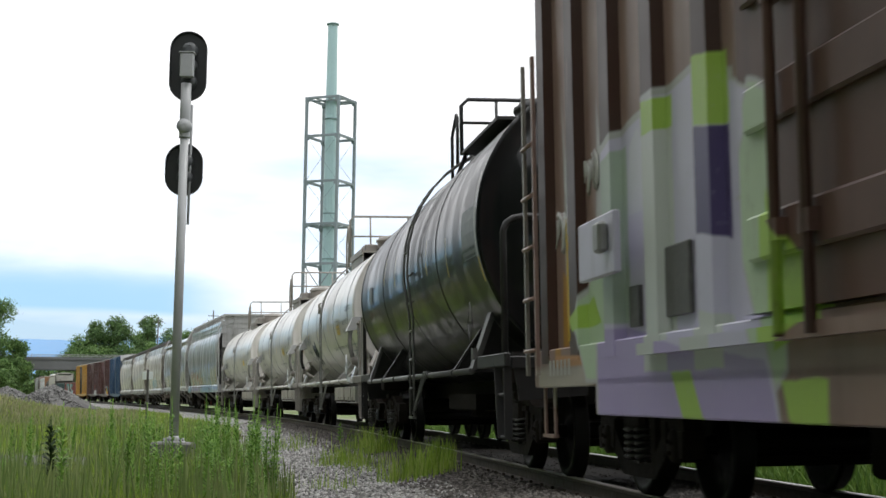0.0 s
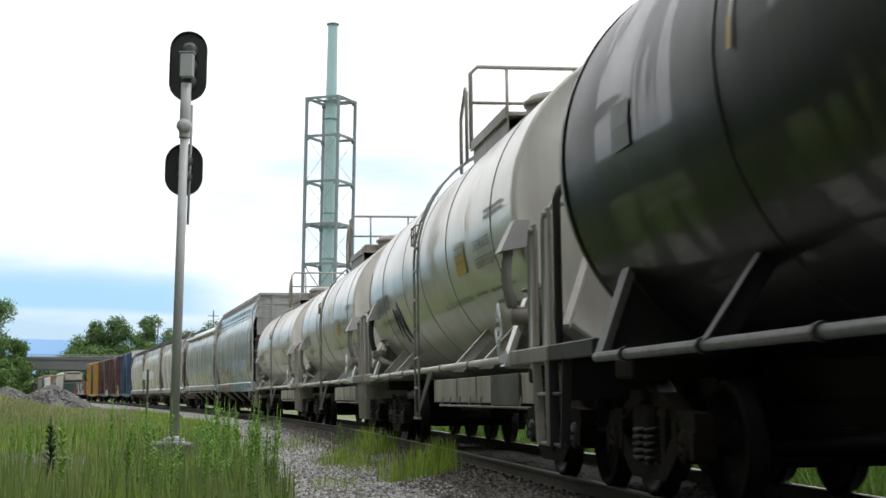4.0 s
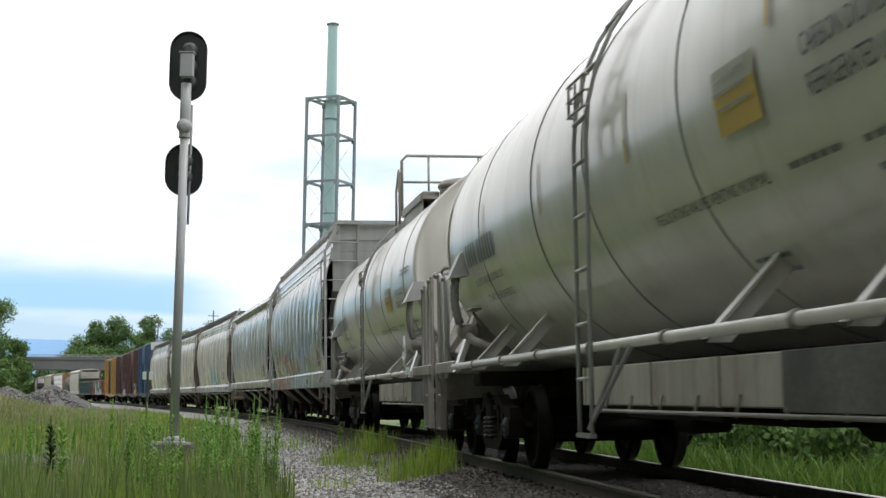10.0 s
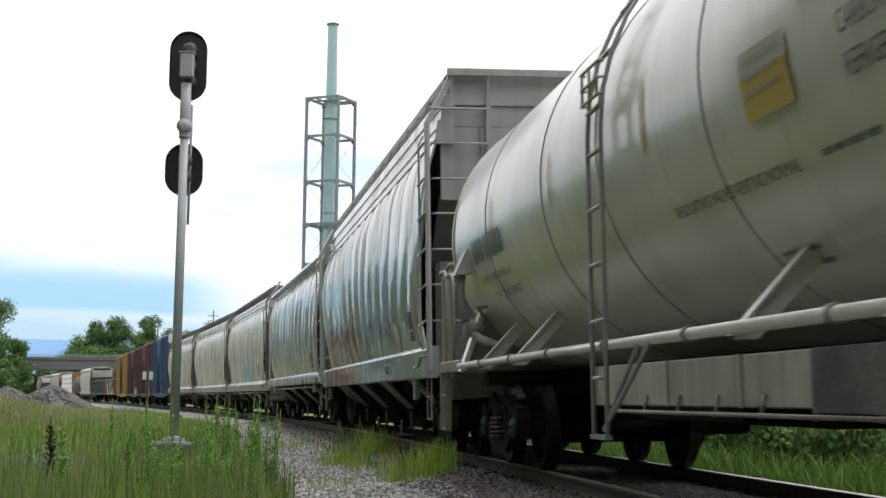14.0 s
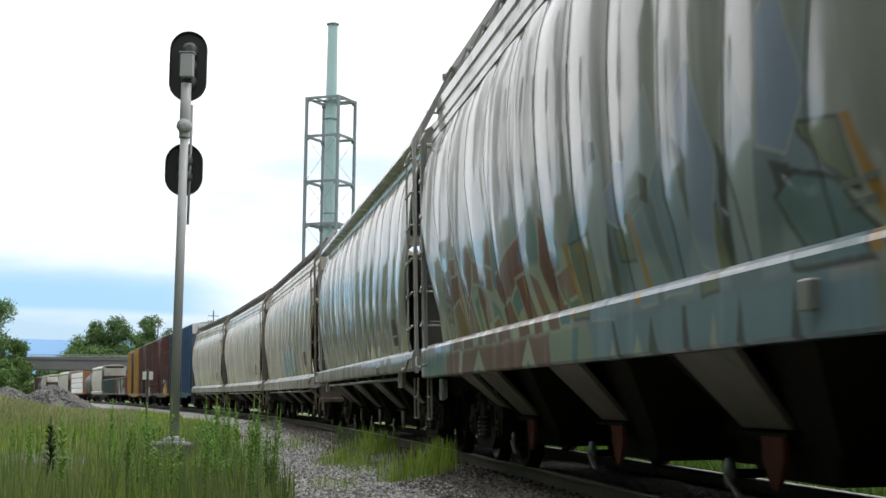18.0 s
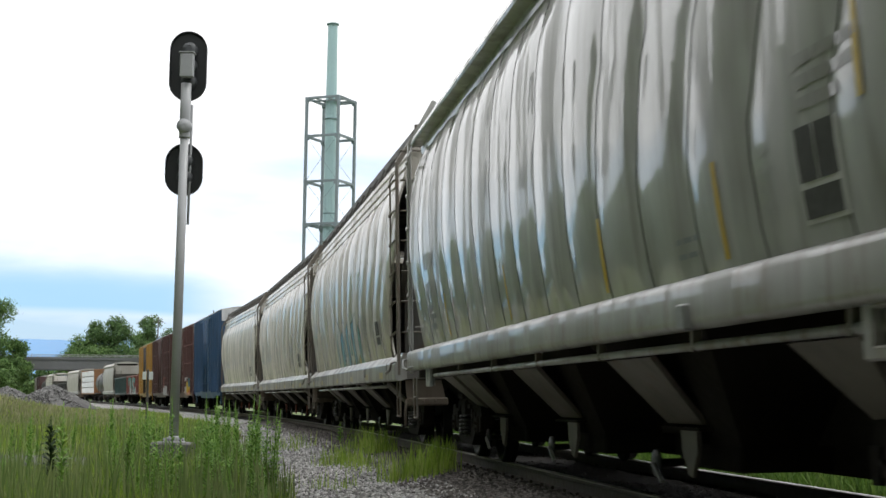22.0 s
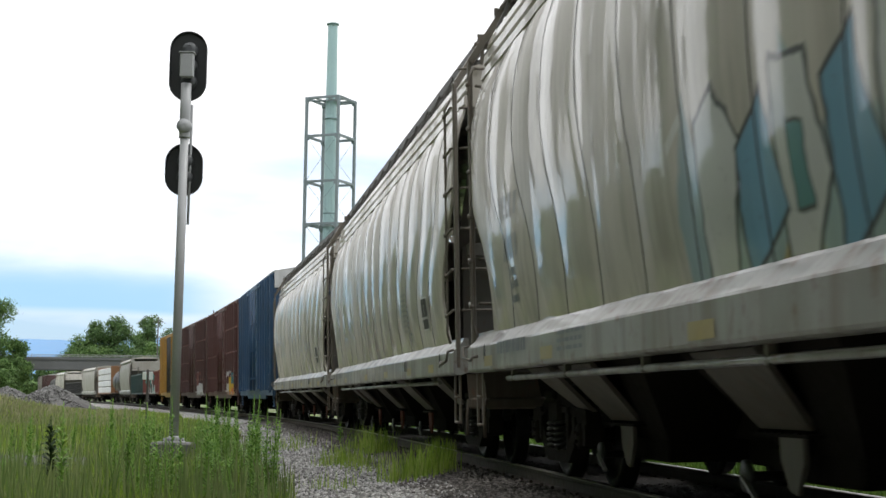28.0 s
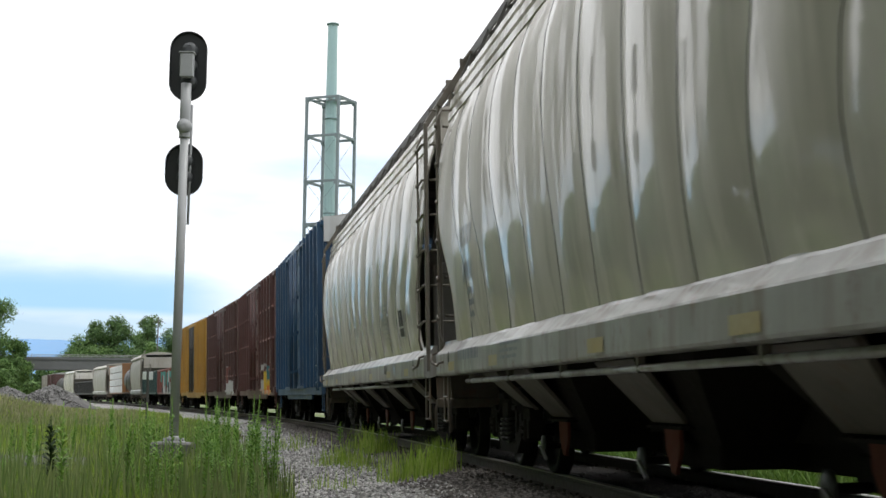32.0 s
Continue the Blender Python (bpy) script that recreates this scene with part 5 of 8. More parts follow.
            el = Shape().lathe([(-0.11, 0.04), (-0.09, 0.085), (0.09, 0.085), (0.11, 0.04)], "y", 14, (xh, -1.44, 1.50))
            el.tube([(xh, -1.46, 1.48), (xh - k * 0.12, -1.40, 1.40), (xh - k * 0.45, -1.20, 1.28)], 0.05, 8)
            part("hose_elbow", el, steel, car, "cast hose elbow")
            part("hose_bracket", Shape().box((xh, -1.36, 1.74), (0.34, 0.12, 0.03), bevel=0.01).beam((xh - 0.15, -1.36, 1.74), (xh - 0.15, -1.24, 1.55), 0.03, 0.03), M_WHITE_STEEL, car)
        pl = Shape()
        for q in range(4):
            c4 = [(6.42, 1.62), (6.55, 1.39), (6.42, 1.16), (6.29, 1.39)]
            pl.tube([(c4[q][0], -1.64, c4[q][1]), (c4[(q + 1) % 4][0], -1.64, c4[(q + 1) % 4][1])], 0.012, 5)
        for z in (1.47, 1.39, 1.31):
            pl.box((6.42, -1.64, z), (0.22, 0.012, 0.035))
        pl.box((6.42, -1.60, 1.14), (0.10, 0.06, 0.10))
        part("placard", pl, M_PLACARD, car, "diamond wire placard holder")
        side = Shape()
        side.box((1.5, -0.98, 0.86), (7.0, 0.06, 0.32), bevel=0.01)
        for xx in (-1.9, 0.1, 1.6, 4.95):
            side.box((xx, -1.015, 0.86), (0.05, 0.02, 0.32))
        part("scraped_patch", Shape().box((3.55, -1.03, 0.85), (1.6, 0.03, 0.34), bevel=0.006), M_SCRAPED, car, "dark scraped panel patch")
        part("side_panel", side, M_PANEL, car, "stained cream side panel")
        pr = Shape()
        pr.tube([(-1.2, -1.05, 0.66), (5.1, -1.05, 0.66)], 0.016, 6)
        for x in (-1.1, -0.4, 0.4, 1.2, 2.0, 2.8, 3.6, 4.4):
            pr.tube([(x, -1.05, 0.64), (x, -1.02, 0.78)], 0.012, 6)
        part("brake_pipe", pr, M_WHITE_STEEL, car)
    part("brake_rigging", Shape().box((-1.6, 0.1, 0.66), (2 * tr - 6.6, 0.7, 0.22), bevel=0.03).box((-0.6, -0.45, 0.70), (2.4, 0.4, 0.22)), M_UNDER, car)
    part("air_reservoir", Shape().lathe([(0.9, 0.01), (0.92, 0.18), (1.7, 0.18), (1.72, 0.01)], "x", 16, (0, 0.35, 0.62)), M_UNDER, car)
    part("brake_valve", Shape().box((-1.2, -0.2, 0.62), (0.5, 0.35, 0.3), bevel=0.03), M_UNDER, car)
    CARS.append((car, p, tr))
    return car


def tag_scrawl(car, x, z, scale, surface, mat):
    """A loose scrawled tag of dark strokes."""
    r = random.Random(7)
    s = Shape()
    for k in range(4):
        cx = x + k * 0.30 * scale
        for j in range(1 + k % 2):
            pts = []
            u, v = cx + r.uniform(-0.1, 0.1) * scale, z + r.uniform(0.2, 0.5) * scale
            for i in range(4):
                nu, nv = cx + r.uniform(-0.16, 0.2) * scale, z + (0.5 if i % 2 else -0.45) * r.uniform(0.3, 1.0) * scale
                for q in range(4):
                    f = q / 4
                    pts.append(surface(u + (nu - u) * f + 0.12 * scale * math.sin(f * 3.1), v + (nv - v) * f))
                u, v = nu, nv
            s.tube(pts, 0.006, 4)
    ob = part("scrawled_tag", s, mat, car, "scrawled paint tag")
    ob["kind"] = "stuff"


# ---- covered hoppers ----
HOP = [(1.50, 1.40), (1.535, 1.65), (1.575, 2.0), (1.60, 2.4), (1.605, 2.8), (1.595, 3.2), (1.56, 3.6), (1.49, 3.9), (1.38, 4.17)]


def hop_y(z):
    return float(np.interp(z, [q[1] for q in HOP], [q[0] for q in HOP]))


def hopper_car(p, length, mat, style, label, seed, detail=True, spin=True):
    """style: 'walk' has ribbed eaves and a railed roof walk, 'smooth' has a plain overhanging roof."""
    car = thing("covered_hopper", label, "hopper car", "train")
    L = length / 2
    n_pan = 14 if style == "walk" else 15
    z_top = 4.17
    up = (0.34 if seed == 1 else 0.21) if style == "walk" else 0.29
    zs = np.linspace(1.40, z_top, 17)

    def edge(z, k):
        """How far the side sheet reaches towards the car's end at height z."""
        if seed == 1:
            heights, cuts = ((1.4, 1.95, 2.65, 3.1, 3.5), (0.74, 0.95, 0.46, 0.16, 0.12)) if k > 0 else ((1.4, 1.75, 2.4, 3.05, 3.5), (1.28, 1.30, 0.74, 0.08, 0.04))
        elif style == "walk":
            heights, cuts = (1.4, 1.55, 1.85, 2.05, 2.3, 2.6, 3.0, 3.5), (0.90, 0.98, 1.06, 0.98, 0.80, 0.42, 0.10, 0.06)
        else:
            heights, cuts = ((1.4, 1.5, 2.05, 2.3, 2.84, 2.90, 3.9), (1.06, 1.10, 1.12, 0.92, 0.58, 0.44, 0.34)) if k > 0 else ((1.4, 1.55, 2.15, 2.5, 2.9, 3.2), (1.00, 0.95, 0.74, 0.40, 0.20, 0.15))
        cut = float(np.interp(z, heights, cuts))
        return k * (L - cut)
    wear = {}
    for side in (-1, 1):
        rr = random.Random(seed * 3 + side)
        wear[side] = ([rr.uniform(0.75, 1.25) for _ in range(n_pan)], [rr.uniform(-0.6, 0.6) for _ in range(n_pan)])

    def skin(x, z, side):
        """How far out the side sheet lies."""
        dents, lean = wear[side]
        f = (z - 1.40) / (z_top - 1.40)
        x0, x1 = edge(z, -1), edge(z, 1)
        u = min(1.0, max(0.0, (x - x0) / (x1 - x0)))
        q = min(n_pan - 1, int(u * n_pan))
        w = u * n_pan - q
        swell = (0.020 if style == "smooth" else 0.030) * dents[q] * max(0.0, 4 * w * (1 - w)) ** 0.85 * max(0.0, min(1.0, f * 7, (1 - f) * 5 + 0.25))
        swell += 0.007 * lean[q] * math.sin(2 * math.pi * w + 1.5 * f)
        swell += (0.014 if style == "smooth" else 0.006) * noise.noise((x * 1.1 + seed * 7, z * 0.5, side * 3.0)) + 0.0015 * noise.noise((x * 3.0 + seed, z * 1.2, side * 5.0))
        return hop_y(z) + swell
    for side in (-1, 1):
        s = Shape()
        nx = n_pan * 8
        rows = []
        for z in zs:
            x0, x1 = edge(z, -1), edge(z, 1)
            rows.append([(x0 + (x1 - x0) * i / nx, side * skin(x0 + (x1 - x0) * i / nx, z, side), z) for i in range(nx + 1)])
        s.sheet(rows)
        inner = [[(q[0], q[1] - side * 0.012, q[2]) for q in r] for r in (rows[0], rows[-1])]
        for r, ir in zip((rows[0], rows[-1]), inner):
            s.sheet([r, ir], False)
        for col in (0, -1):
            s.sheet([[r[col] for r in rows], [(r[col][0], r[col][1] - side * 0.03, r[col][2]) for r in rows]], False)
        part("side_sheet", s, mat, car, "swelling ribbed side sheet" if side < 0 else "")
        if detail and side < 0:
            for q in range(1, n_pan):
                sm = Shape()
                sm.sheet([[(r[q * 8][0] + dx, r[q * 8][1] - dy, r[q * 8][2]) for r in rows] for dx, dy in ((-0.010, -0.004), (-0.007, 0.004), (0.007, 0.004), (0.010, -0.004))], False)
                part("panel_seam", sm, M_SEAM, car)
        # side sill
        sl = Shape()
        if seed == 1:
            prof = [(side * 1.46, 1.02), (side * 1.58, 1.02), (side * 1.60, 1.04), (side * 1.60, 1.37), (side * 1.585, 1.40), (side * 1.55, 1.425), (side * 1.44, 1.43), (side * 1.44, 1.06)]
            sl.prism(prof, -L, L, "x")
        else:
            arc = [(1.44, 1.15), (1.55, 1.13), (1.595, 1.14), (1.612, 1.165), (1.615, 1.19), (1.615, 1.355), (1.608, 1.378), (1.59, 1.40), (1.56, 1.415), (1.52, 1.425), (1.48, 1.43), (1.44, 1.43)] if seed == 2 else [(1.44, 1.05), (1.53, 1.02), (1.585, 1.025), (1.605, 1.035), (1.615, 1.055), (1.615, 1.268), (1.610, 1.285), (1.597, 1.300), (1.512, 1.385), (1.50, 1.405), (1.497, 1.43), (1.44, 1.43)]
            sl.sheet([[(x, side * q, z) for q, z in arc] for x in np.linspace(-L, L, 25)], seed == 2)
            for x in (-L, L):
                sl.add([(x, side * q, z) for q, z in arc], [tuple(range(len(arc)))])
        part("side_sill", sl, mat if seed == 1 else M_SILL, car, "")
        # eaves
        ev = Shape()
        if style == "walk":
            ev.prism([(side * q, z) for q, z in ((1.36, 4.05), (1.445, 4.07), (1.43, 4.17), (1.395, 4.18), (1.39, 4.22), (1.42, 4.23), (1.405, 4.33), (1.36, 4.34), (1.355, 4.30 + up * 0.5), (1.375, 4.31 + up * 0.5), (1.35, 4.30 + up), (1.24, 4.33 + up), (1.18, 4.33 + up), (1.18, 4.05))], -L + 0.08, L - 0.08, "x")
        else:
            ev.prism([(side * q, z) for q, z in ((1.30, 4.02), (1.40, 4.06), (1.43, 4.20), (1.56, 4.22), (1.57, 3.96 + up), (1.54, 4.04 + up), (1.30, 4.22 + up), (1.1, 4.30 + up), (1.1, 4.02))], -L + 0.3, L - 0.3, "x")
        part("eave", ev, mat, car, "")
    rf = Shape()
    arc = [(1.26, 4.26), (0.9, 4.36), (0.45, 4.43), (0, 4.45), (-0.45, 4.43), (-0.9, 4.36), (-1.26, 4.26), (-1.26, 4.2), (1.26, 4.2)]
    rf.prism([(q, z + up) for q, z in arc], -L + 0.14, L - 0.14, "x")
    part("roof", rf, M_HROOF_PALE if seed == 1 else mat, car, "")
    if detail:
        for k in range(5):
            x = -L + 2.2 + (2 * L - 4.4) * k / 4
            part("roof_hatch", Shape().box((x, 0, 4.50 + up), (1.6, 0.7, 0.12), bevel=0.04), mat, car)
    if style == "walk":
        for side in (-1, 1):
            zw = 4.62 + up
            w = Shape()
            for q in (0.82, 0.92, 1.02, 1.12):
                w.box((0, side * q, zw), (2 * L - 0.2, 0.055, 0.03))
            w.box((0, side * 1.20, zw + 0.01), (2 * L - 0.2, 0.02, 0.10))
            k = -L + 0.5
            while k < L - 0.3:
                w.beam((k, side * 0.9, 4.36 + up), (k, side * 1.19, zw - 0.02), 0.05, 0.05)
                w.beam((k, side * 1.20, zw), (k, side * 1.34, 4.31 + up), 0.035, 0.035)
                w.box((k, side * 1.0, zw - 0.03), (0.05, 0.42, 0.04))
                k += 1.1
            part("roof_walk", w, M_HROOF_PALE if seed == 1 else M_HROOF, car, "grated roof walkway")
    # slope sheets and end framing
    for k in (-1, 1):
        sl = Shape()
        xa, xb = k * (L - 0.30), k * (L - 2.3)
        sl.add([(xa, -1.36, 3.35), (xa, 1.36, 3.35), (xb, 1.36, 1.42), (xb, -1.36, 1.42), (xa - k * 0.05, -1.36, 3.35), (xa - k * 0.05, 1.36, 3.35), (xb - k * 0.05, 1.36, 1.36), (xb - k * 0.05, -1.36, 1.36)],
               [(0, 1, 2, 3), (7, 6, 5, 4), (0, 4, 5, 1), (1, 5, 6, 2), (2, 6, 7, 3), (3, 7, 4, 0)])
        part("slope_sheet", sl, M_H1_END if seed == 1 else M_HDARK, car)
        sheet_mat = M_HROOF_PALE if seed == 1 else mat
        ew = part("end_sheet", Shape().box((k * (L - 0.20), 0, 3.78), (0.06, 2.72, 0.96), bevel=0.01), sheet_mat, car)
        if seed == 1:
            part("gable", Shape().box((k * (L - 0.20), 0, 4.61), (0.05, 2.42, 0.69)), sheet_mat, car)
        for y in (-0.8, 0, 0.8):
            part("end_rib", Shape().box((k * (L - 0.15), y, 3.78), (0.05, 0.08, 0.94)), sheet_mat, ew)
        ds = Shape().box((k * (L - 0.75), 0, 1.39), (1.5, 2.9, 0.05))
        ds.box((k * (L - 0.03), 0, 1.22), (0.06, 2.9, 0.36), bevel=0.01)
        part("draft_sill", Shape().box((k * (L - 0.4), 0, 0.92), (1.6, 0.6, 0.34), bevel=0.02), M_UNDER, car)
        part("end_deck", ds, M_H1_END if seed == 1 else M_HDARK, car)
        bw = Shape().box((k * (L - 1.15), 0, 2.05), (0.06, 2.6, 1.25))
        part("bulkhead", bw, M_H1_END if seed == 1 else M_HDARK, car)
        part("shelf_beam", Shape().box((k * (L - 0.55), 0, 2.46), (0.12, 2.7, 0.16), bevel=0.02), M_H1_END if seed == 1 else M_HDARK, car)
        for side in (-1, 1):
            pw = 0.16 if seed == 1 else 0.07
            post = Shape().box((k * (L - 0.03), side * 1.555, 2.70), (pw, 0.05, 3.20), bevel=0.01)
            post.beam((k * (L - 0.05), side * 1.55, 4.27), (k * (L - 0.1), side * 1.20, 4.60 + up), 0.07, 0.07)
            part("corner_post", post, M_HROOF_PALE if seed == 1 else mat if seed < 3 else M_BAYRIB, car)
            inner = Shape().tube([(k * (L - 0.40), side * 1.58, 1.38), (k * (L - 0.36), side * 1.62, 1.50), (k * (L - 0.34), side * 1.62, 1.62), (k * (L - 0.34), side * 1.62, 4.04), (k * (L - 0.32), side * 1.56, 4.16)], 0.016, 6)
            part("ladder_stile", inner, mat if seed < 3 else M_BAYRIB, car)
            for z in (1.70, 2.155, 2.61, 3.07, 3.52, 3.98):
                rg = Shape().tube([(k * (L - 0.34), side * 1.62, z - 0.01), (k * (L - 0.07), side * 1.60, z + 0.04), (k * (L - 0.05), side * 1.57, z + 0.04)], 0.015, 6)
                rg.lathe([(-0.02, 0.026), (0.02, 0.026)], "y", 6, (k * (L - 0.34), side * 1.63, z - 0.01))
                part("rung", rg, mat if seed < 3 else M_BAYRIB, car)
            step = Shape()
            for dx in (0.08, 0.40):
                step.beam((k * (L - dx), side * 1.53, 1.04), (k * (L - dx), side * 1.53, 0.50), 0.07, 0.018)
            for z in (0.50, 0.78):
                step.tube([(k * (L - 0.06), side * 1.53, z), (k * (L - 0.42), side * 1.53, z)], 0.016, 6)
            part("sill_step", step, M_BAYRIB if seed < 3 else M_GRIME, car)
            gr = Shape().tube([(k * (L - 0.03), side * 1.60, 1.30), (k * (L - 0.04), side * 1.67, 1.28), (k * (L - 0.10), side * 1.68, 1.18), (k * (L - 0.56), side * 1.68, 1.14), (k * (L - 0.60), side * 1.67, 1.17), (k * (L - 0.60), side * 1.61, 1.18)], 0.016, 6)
            part("grab_iron", gr, M_BRIGHT if seed < 3 else M_BAYRIB, car)
            pl = Shape().prism([(side * 1.46, 1.03), (side * 0.92, 1.03), (side * 0.86, 0.76), (side * 1.44, 0.76)], k * (L - 0.06), k * (L - 0.03), "x")
            pl.box((k * (L - 0.05), side * 1.13, 0.71), (0.09, 0.62, 0.12), bevel=0.02)
            for q in (1.02, 1.2, 1.34):
                pl.box((k * (L - 0.0), side * q, 0.72), (0.03, 0.035, 0.035), bevel=0.008)
            if seed < 3:
                continue
            part("end_bracket", pl, M_GRIME, car)
            part("release_rod", Shape().tube([(k * (L - 0.06), side * 1.44, 0.75), (k * (L - 0.05), side * 1.46, 0.60), (k * (L - 0.05), side * 1.46, 0.36)], 0.018, 6), M_GRIME, car)
        rungs = (1.74, 2.2, 2.65, 3.11, 3.56, 4.02, 4.47) if style == "walk" else (1.74, 2.2, 2.65, 3.11, 3.56)
        end_mat = M_HROOF_PALE if seed == 1 else mat if seed < 3 else M_BAYRIB
        for z in rungs:
            part("end_rung", Shape().tube([(k * (L - 0.06), -1.50, z), (k * (L - 0.03), -1.44, z), (k * (L - 0.03), -0.75, z)], 0.016, 6), end_mat, car)
        part("end_rung_post", Shape().box((k * (L - 0.08), -0.74, (1.4 + rungs[-1] + 0.1) / 2), (0.07, 0.07, rungs[-1] - 1.3)), end_mat, car)
        if style == "walk":
            pf = part("end_platform", Shape().box((k * (L - 0.02), 0, 4.61 + up), (0.03, 2.56, 0.09)), end_mat, car, "grated end platform of the roof walk")
            for i in range(5):
                part("slat", Shape().box((k * (L - 0.075 - 0.11 * i), 0, 4.62 + up), (0.055, 2.5, 0.03)), end_mat, pf)
            for y in (-1.22, -0.74, 0.74, 1.22):
                part("bracket", Shape().beam((k * (L - 0.05), y, 4.60 + up), (k * (L - 0.14), y, 4.10 + up), 0.04, 0.04), end_mat, pf)
        coupler(car, k * (L - 0.05), k, M_UNDER)
    # outlet bays
    for x in (-4.65, -1.2, 2.25):
        b = Shape()
        b.add([(x - 1.55, -1.40, 1.30), (x + 1.55, -1.40, 1.30), (x + 1.55, 1.40, 1.30), (x - 1.55, 1.40, 1.30), (x - 0.55, -0.80, 0.44), (x + 0.55, -0.80, 0.44), (x + 0.55, 0.80, 0.44), (x - 0.55, 0.80, 0.44)],
              [(3, 2, 1, 0), (4, 5, 6, 7), (0, 1, 5, 4), (1, 2, 6, 5), (2, 3, 7, 6), (3, 0, 4, 7)])
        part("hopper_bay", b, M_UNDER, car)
        r_ = Shape()
        r_.add([(x - 0.35, -1.44, 1.02), (x + 0.70, -1.44, 1.02), (x + 0.14, -0.92, 0.58), (x - 0.66, -0.92, 0.58), (x - 0.35, -1.40, 1.03), (x + 0.70, -1.40, 1.03), (x + 0.14, -0.88, 0.59), (x - 0.66, -0.88, 0.59)],
               [(0, 1, 2, 3), (7, 6, 5, 4), (0, 4, 5, 1), (1, 5, 6, 2), (2, 6, 7, 3), (3, 7, 4, 0)])
        part("bay_sheet", r_, M_BAYRIB, car, "sloping outlet sheet")
        fl = Shape().box((x - 0.2, -0.93, 0.55), (0.86, 0.10, 0.02))
        for i in range(7):
            fl.lathe([(0.555, 0.014), (0.575, 0.014)], "z", 6, (x - 0.56 + i * 0.12, -0.955, 0))
        part("outlet_flange", fl, M_TRUCK, car)
        part("outlet_plate", Shape().prism([(x - 0.30, 0.54), (x + 0.06, 0.54), (x + 0.06, 0.40), (x - 0.06, 0.22), (x - 0.16, 0.24), (x - 0.28, 0.40)], -0.94, -0.91, "y"), M_RUST if seed in (1, 4, 5) else M_BAYRIB, car, "rusty outlet plate" if seed in (1, 4, 5) else "")
        g = Shape().box((x - 0.2, -0.1, 0.37), (1.3, 1.36, 0.20), bevel=0.02)
        part("outlet_gate", g, M_UNDER, car)
        cp = Shape().lathe([(-1.04, 0.02), (-1.035, 0.10), (-1.01, 0.10), (-1.0, 0.03), (-0.8, 0.03)], "y", 14, (x - 0.62, 0, 0.30))
        part("capstan", cp, M_SPRING, car, "round gate capstan")
        part("lever", Shape().beam((x - 0.62, -1.05, 0.30), (x - 0.40, -1.05, 0.18), 0.03, 0.02), M_BRIGHT, car)
    for k in (-1, 1):
        r_ = Shape()
        x = k * (L - 2.6)
        r_.add([(x - 0.4, -1.44, 1.02), (x + 0.4, -1.44, 1.02), (x - k * 0.15 + 0.1, -0.98, 0.60), (x - k * 0.15 - 0.2, -0.98, 0.60), (x - 0.4, -1.40, 1.03), (x + 0.4, -1.40, 1.03), (x - k * 0.15 + 0.1, -0.94, 0.61), (x - k * 0.15 - 0.2, -0.94, 0.61)],
               [(0, 1, 2, 3), (7, 6, 5, 4), (0, 4, 5, 1), (1, 5, 6, 2), (2, 6, 7, 3), (3, 7, 4, 0)])
        part("bolster_sheet", r_, M_BAYRIB, car)
    if seed in (1, 2, 3, 4):
        for k in (-1, 1):
            xt, zt, wt = (k * (L - 1.42), 0.87, 0.16) if seed == 1 else (k * (L - 1.72), 1.04, 0.34) if seed == 2 else (k * (L - 1.0), 0.86, 0.0)
            if wt:
                td = Shape().box((xt, -1.54, zt + 0.10), (wt, 0.05, 0.05), bevel=0.01).box((xt, -1.54, zt - 0.10), (wt, 0.05, 0.06), bevel=0.01)
                for d in (-1, 1):
                    td.box((xt + d * wt * 0.36, -1.54, zt), (wt * 0.28, 0.05, 0.2), bevel=0.008)
                td.box((xt, -1.50, zt), (wt * 0.9, 0.02, 0.22))
                part("tie_down", td, M_BRIGHT if seed == 1 else M_SILL, car, "slotted tie-down plate")
    zp = 1.05 if seed == 2 else 0.95
    pp = Shape().tube([(-L + 1.6, -1.50, zp), (L - 1.7, -1.50, zp)], 0.026, 8)
    if seed != 1:
        part("side_pipe", pp, M_SILL, car)
    for i in range(7 if seed != 1 else 0):
        x = -L + 1.9 + i * (2 * L - 4) / 6
        part("pipe_hanger", Shape().box((x, -1.50, zp + 0.03), (0.05, 0.05, 0.12)), M_BAYRIB, car)
    # the second box is a plain dark mass under the bays
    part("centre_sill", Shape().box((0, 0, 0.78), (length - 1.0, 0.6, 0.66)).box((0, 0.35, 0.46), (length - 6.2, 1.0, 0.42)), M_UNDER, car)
    for k in (-1, 1):
        truck(car, k * (L - 1.78), False, spin)

    def sf(x, z, off=0.005):
        return Vector((x, -(skin(x, z, -1) + off), z))

    def sill(x, z):
        return Vector((x, -(1.606 if seed == 1 else 1.620), z))
    if detail:
        e = L - 1.28 if seed == 1 else L - 1.84 if seed == 2 else L - 1.62
        marks(car, "consolidated_stencil", [(e - (1.0 if seed > 2 else 0.64), 1.62 if seed > 2 else 1.52, 0.52 if seed == 1 else 0.44, 0.42)], sf, M_PALE_INK)
        marks(car, "stencil_block", [(e - 0.62, 1.70, 0.18, 0.24), (e - 0.42, 1.70, 0.18, 0.24), (e - 0.62, 1.54, 0.38, 0.13)] if seed == 2 else [(e - 0.98, 1.79, 0.18, 0.23), (e - 0.78, 1.79, 0.18, 0.23), (e - 0.98, 1.64, 0.38, 0.12)] if seed > 2 else [(e - 0.62, 1.70, 0.23, 0.24), (e - 0.37, 1.70, 0.23, 0.24), (e - 0.62, 1.54, 0.48, 0.13)], lambda x, z: sf(x, z, 0.009), M_SEAM)
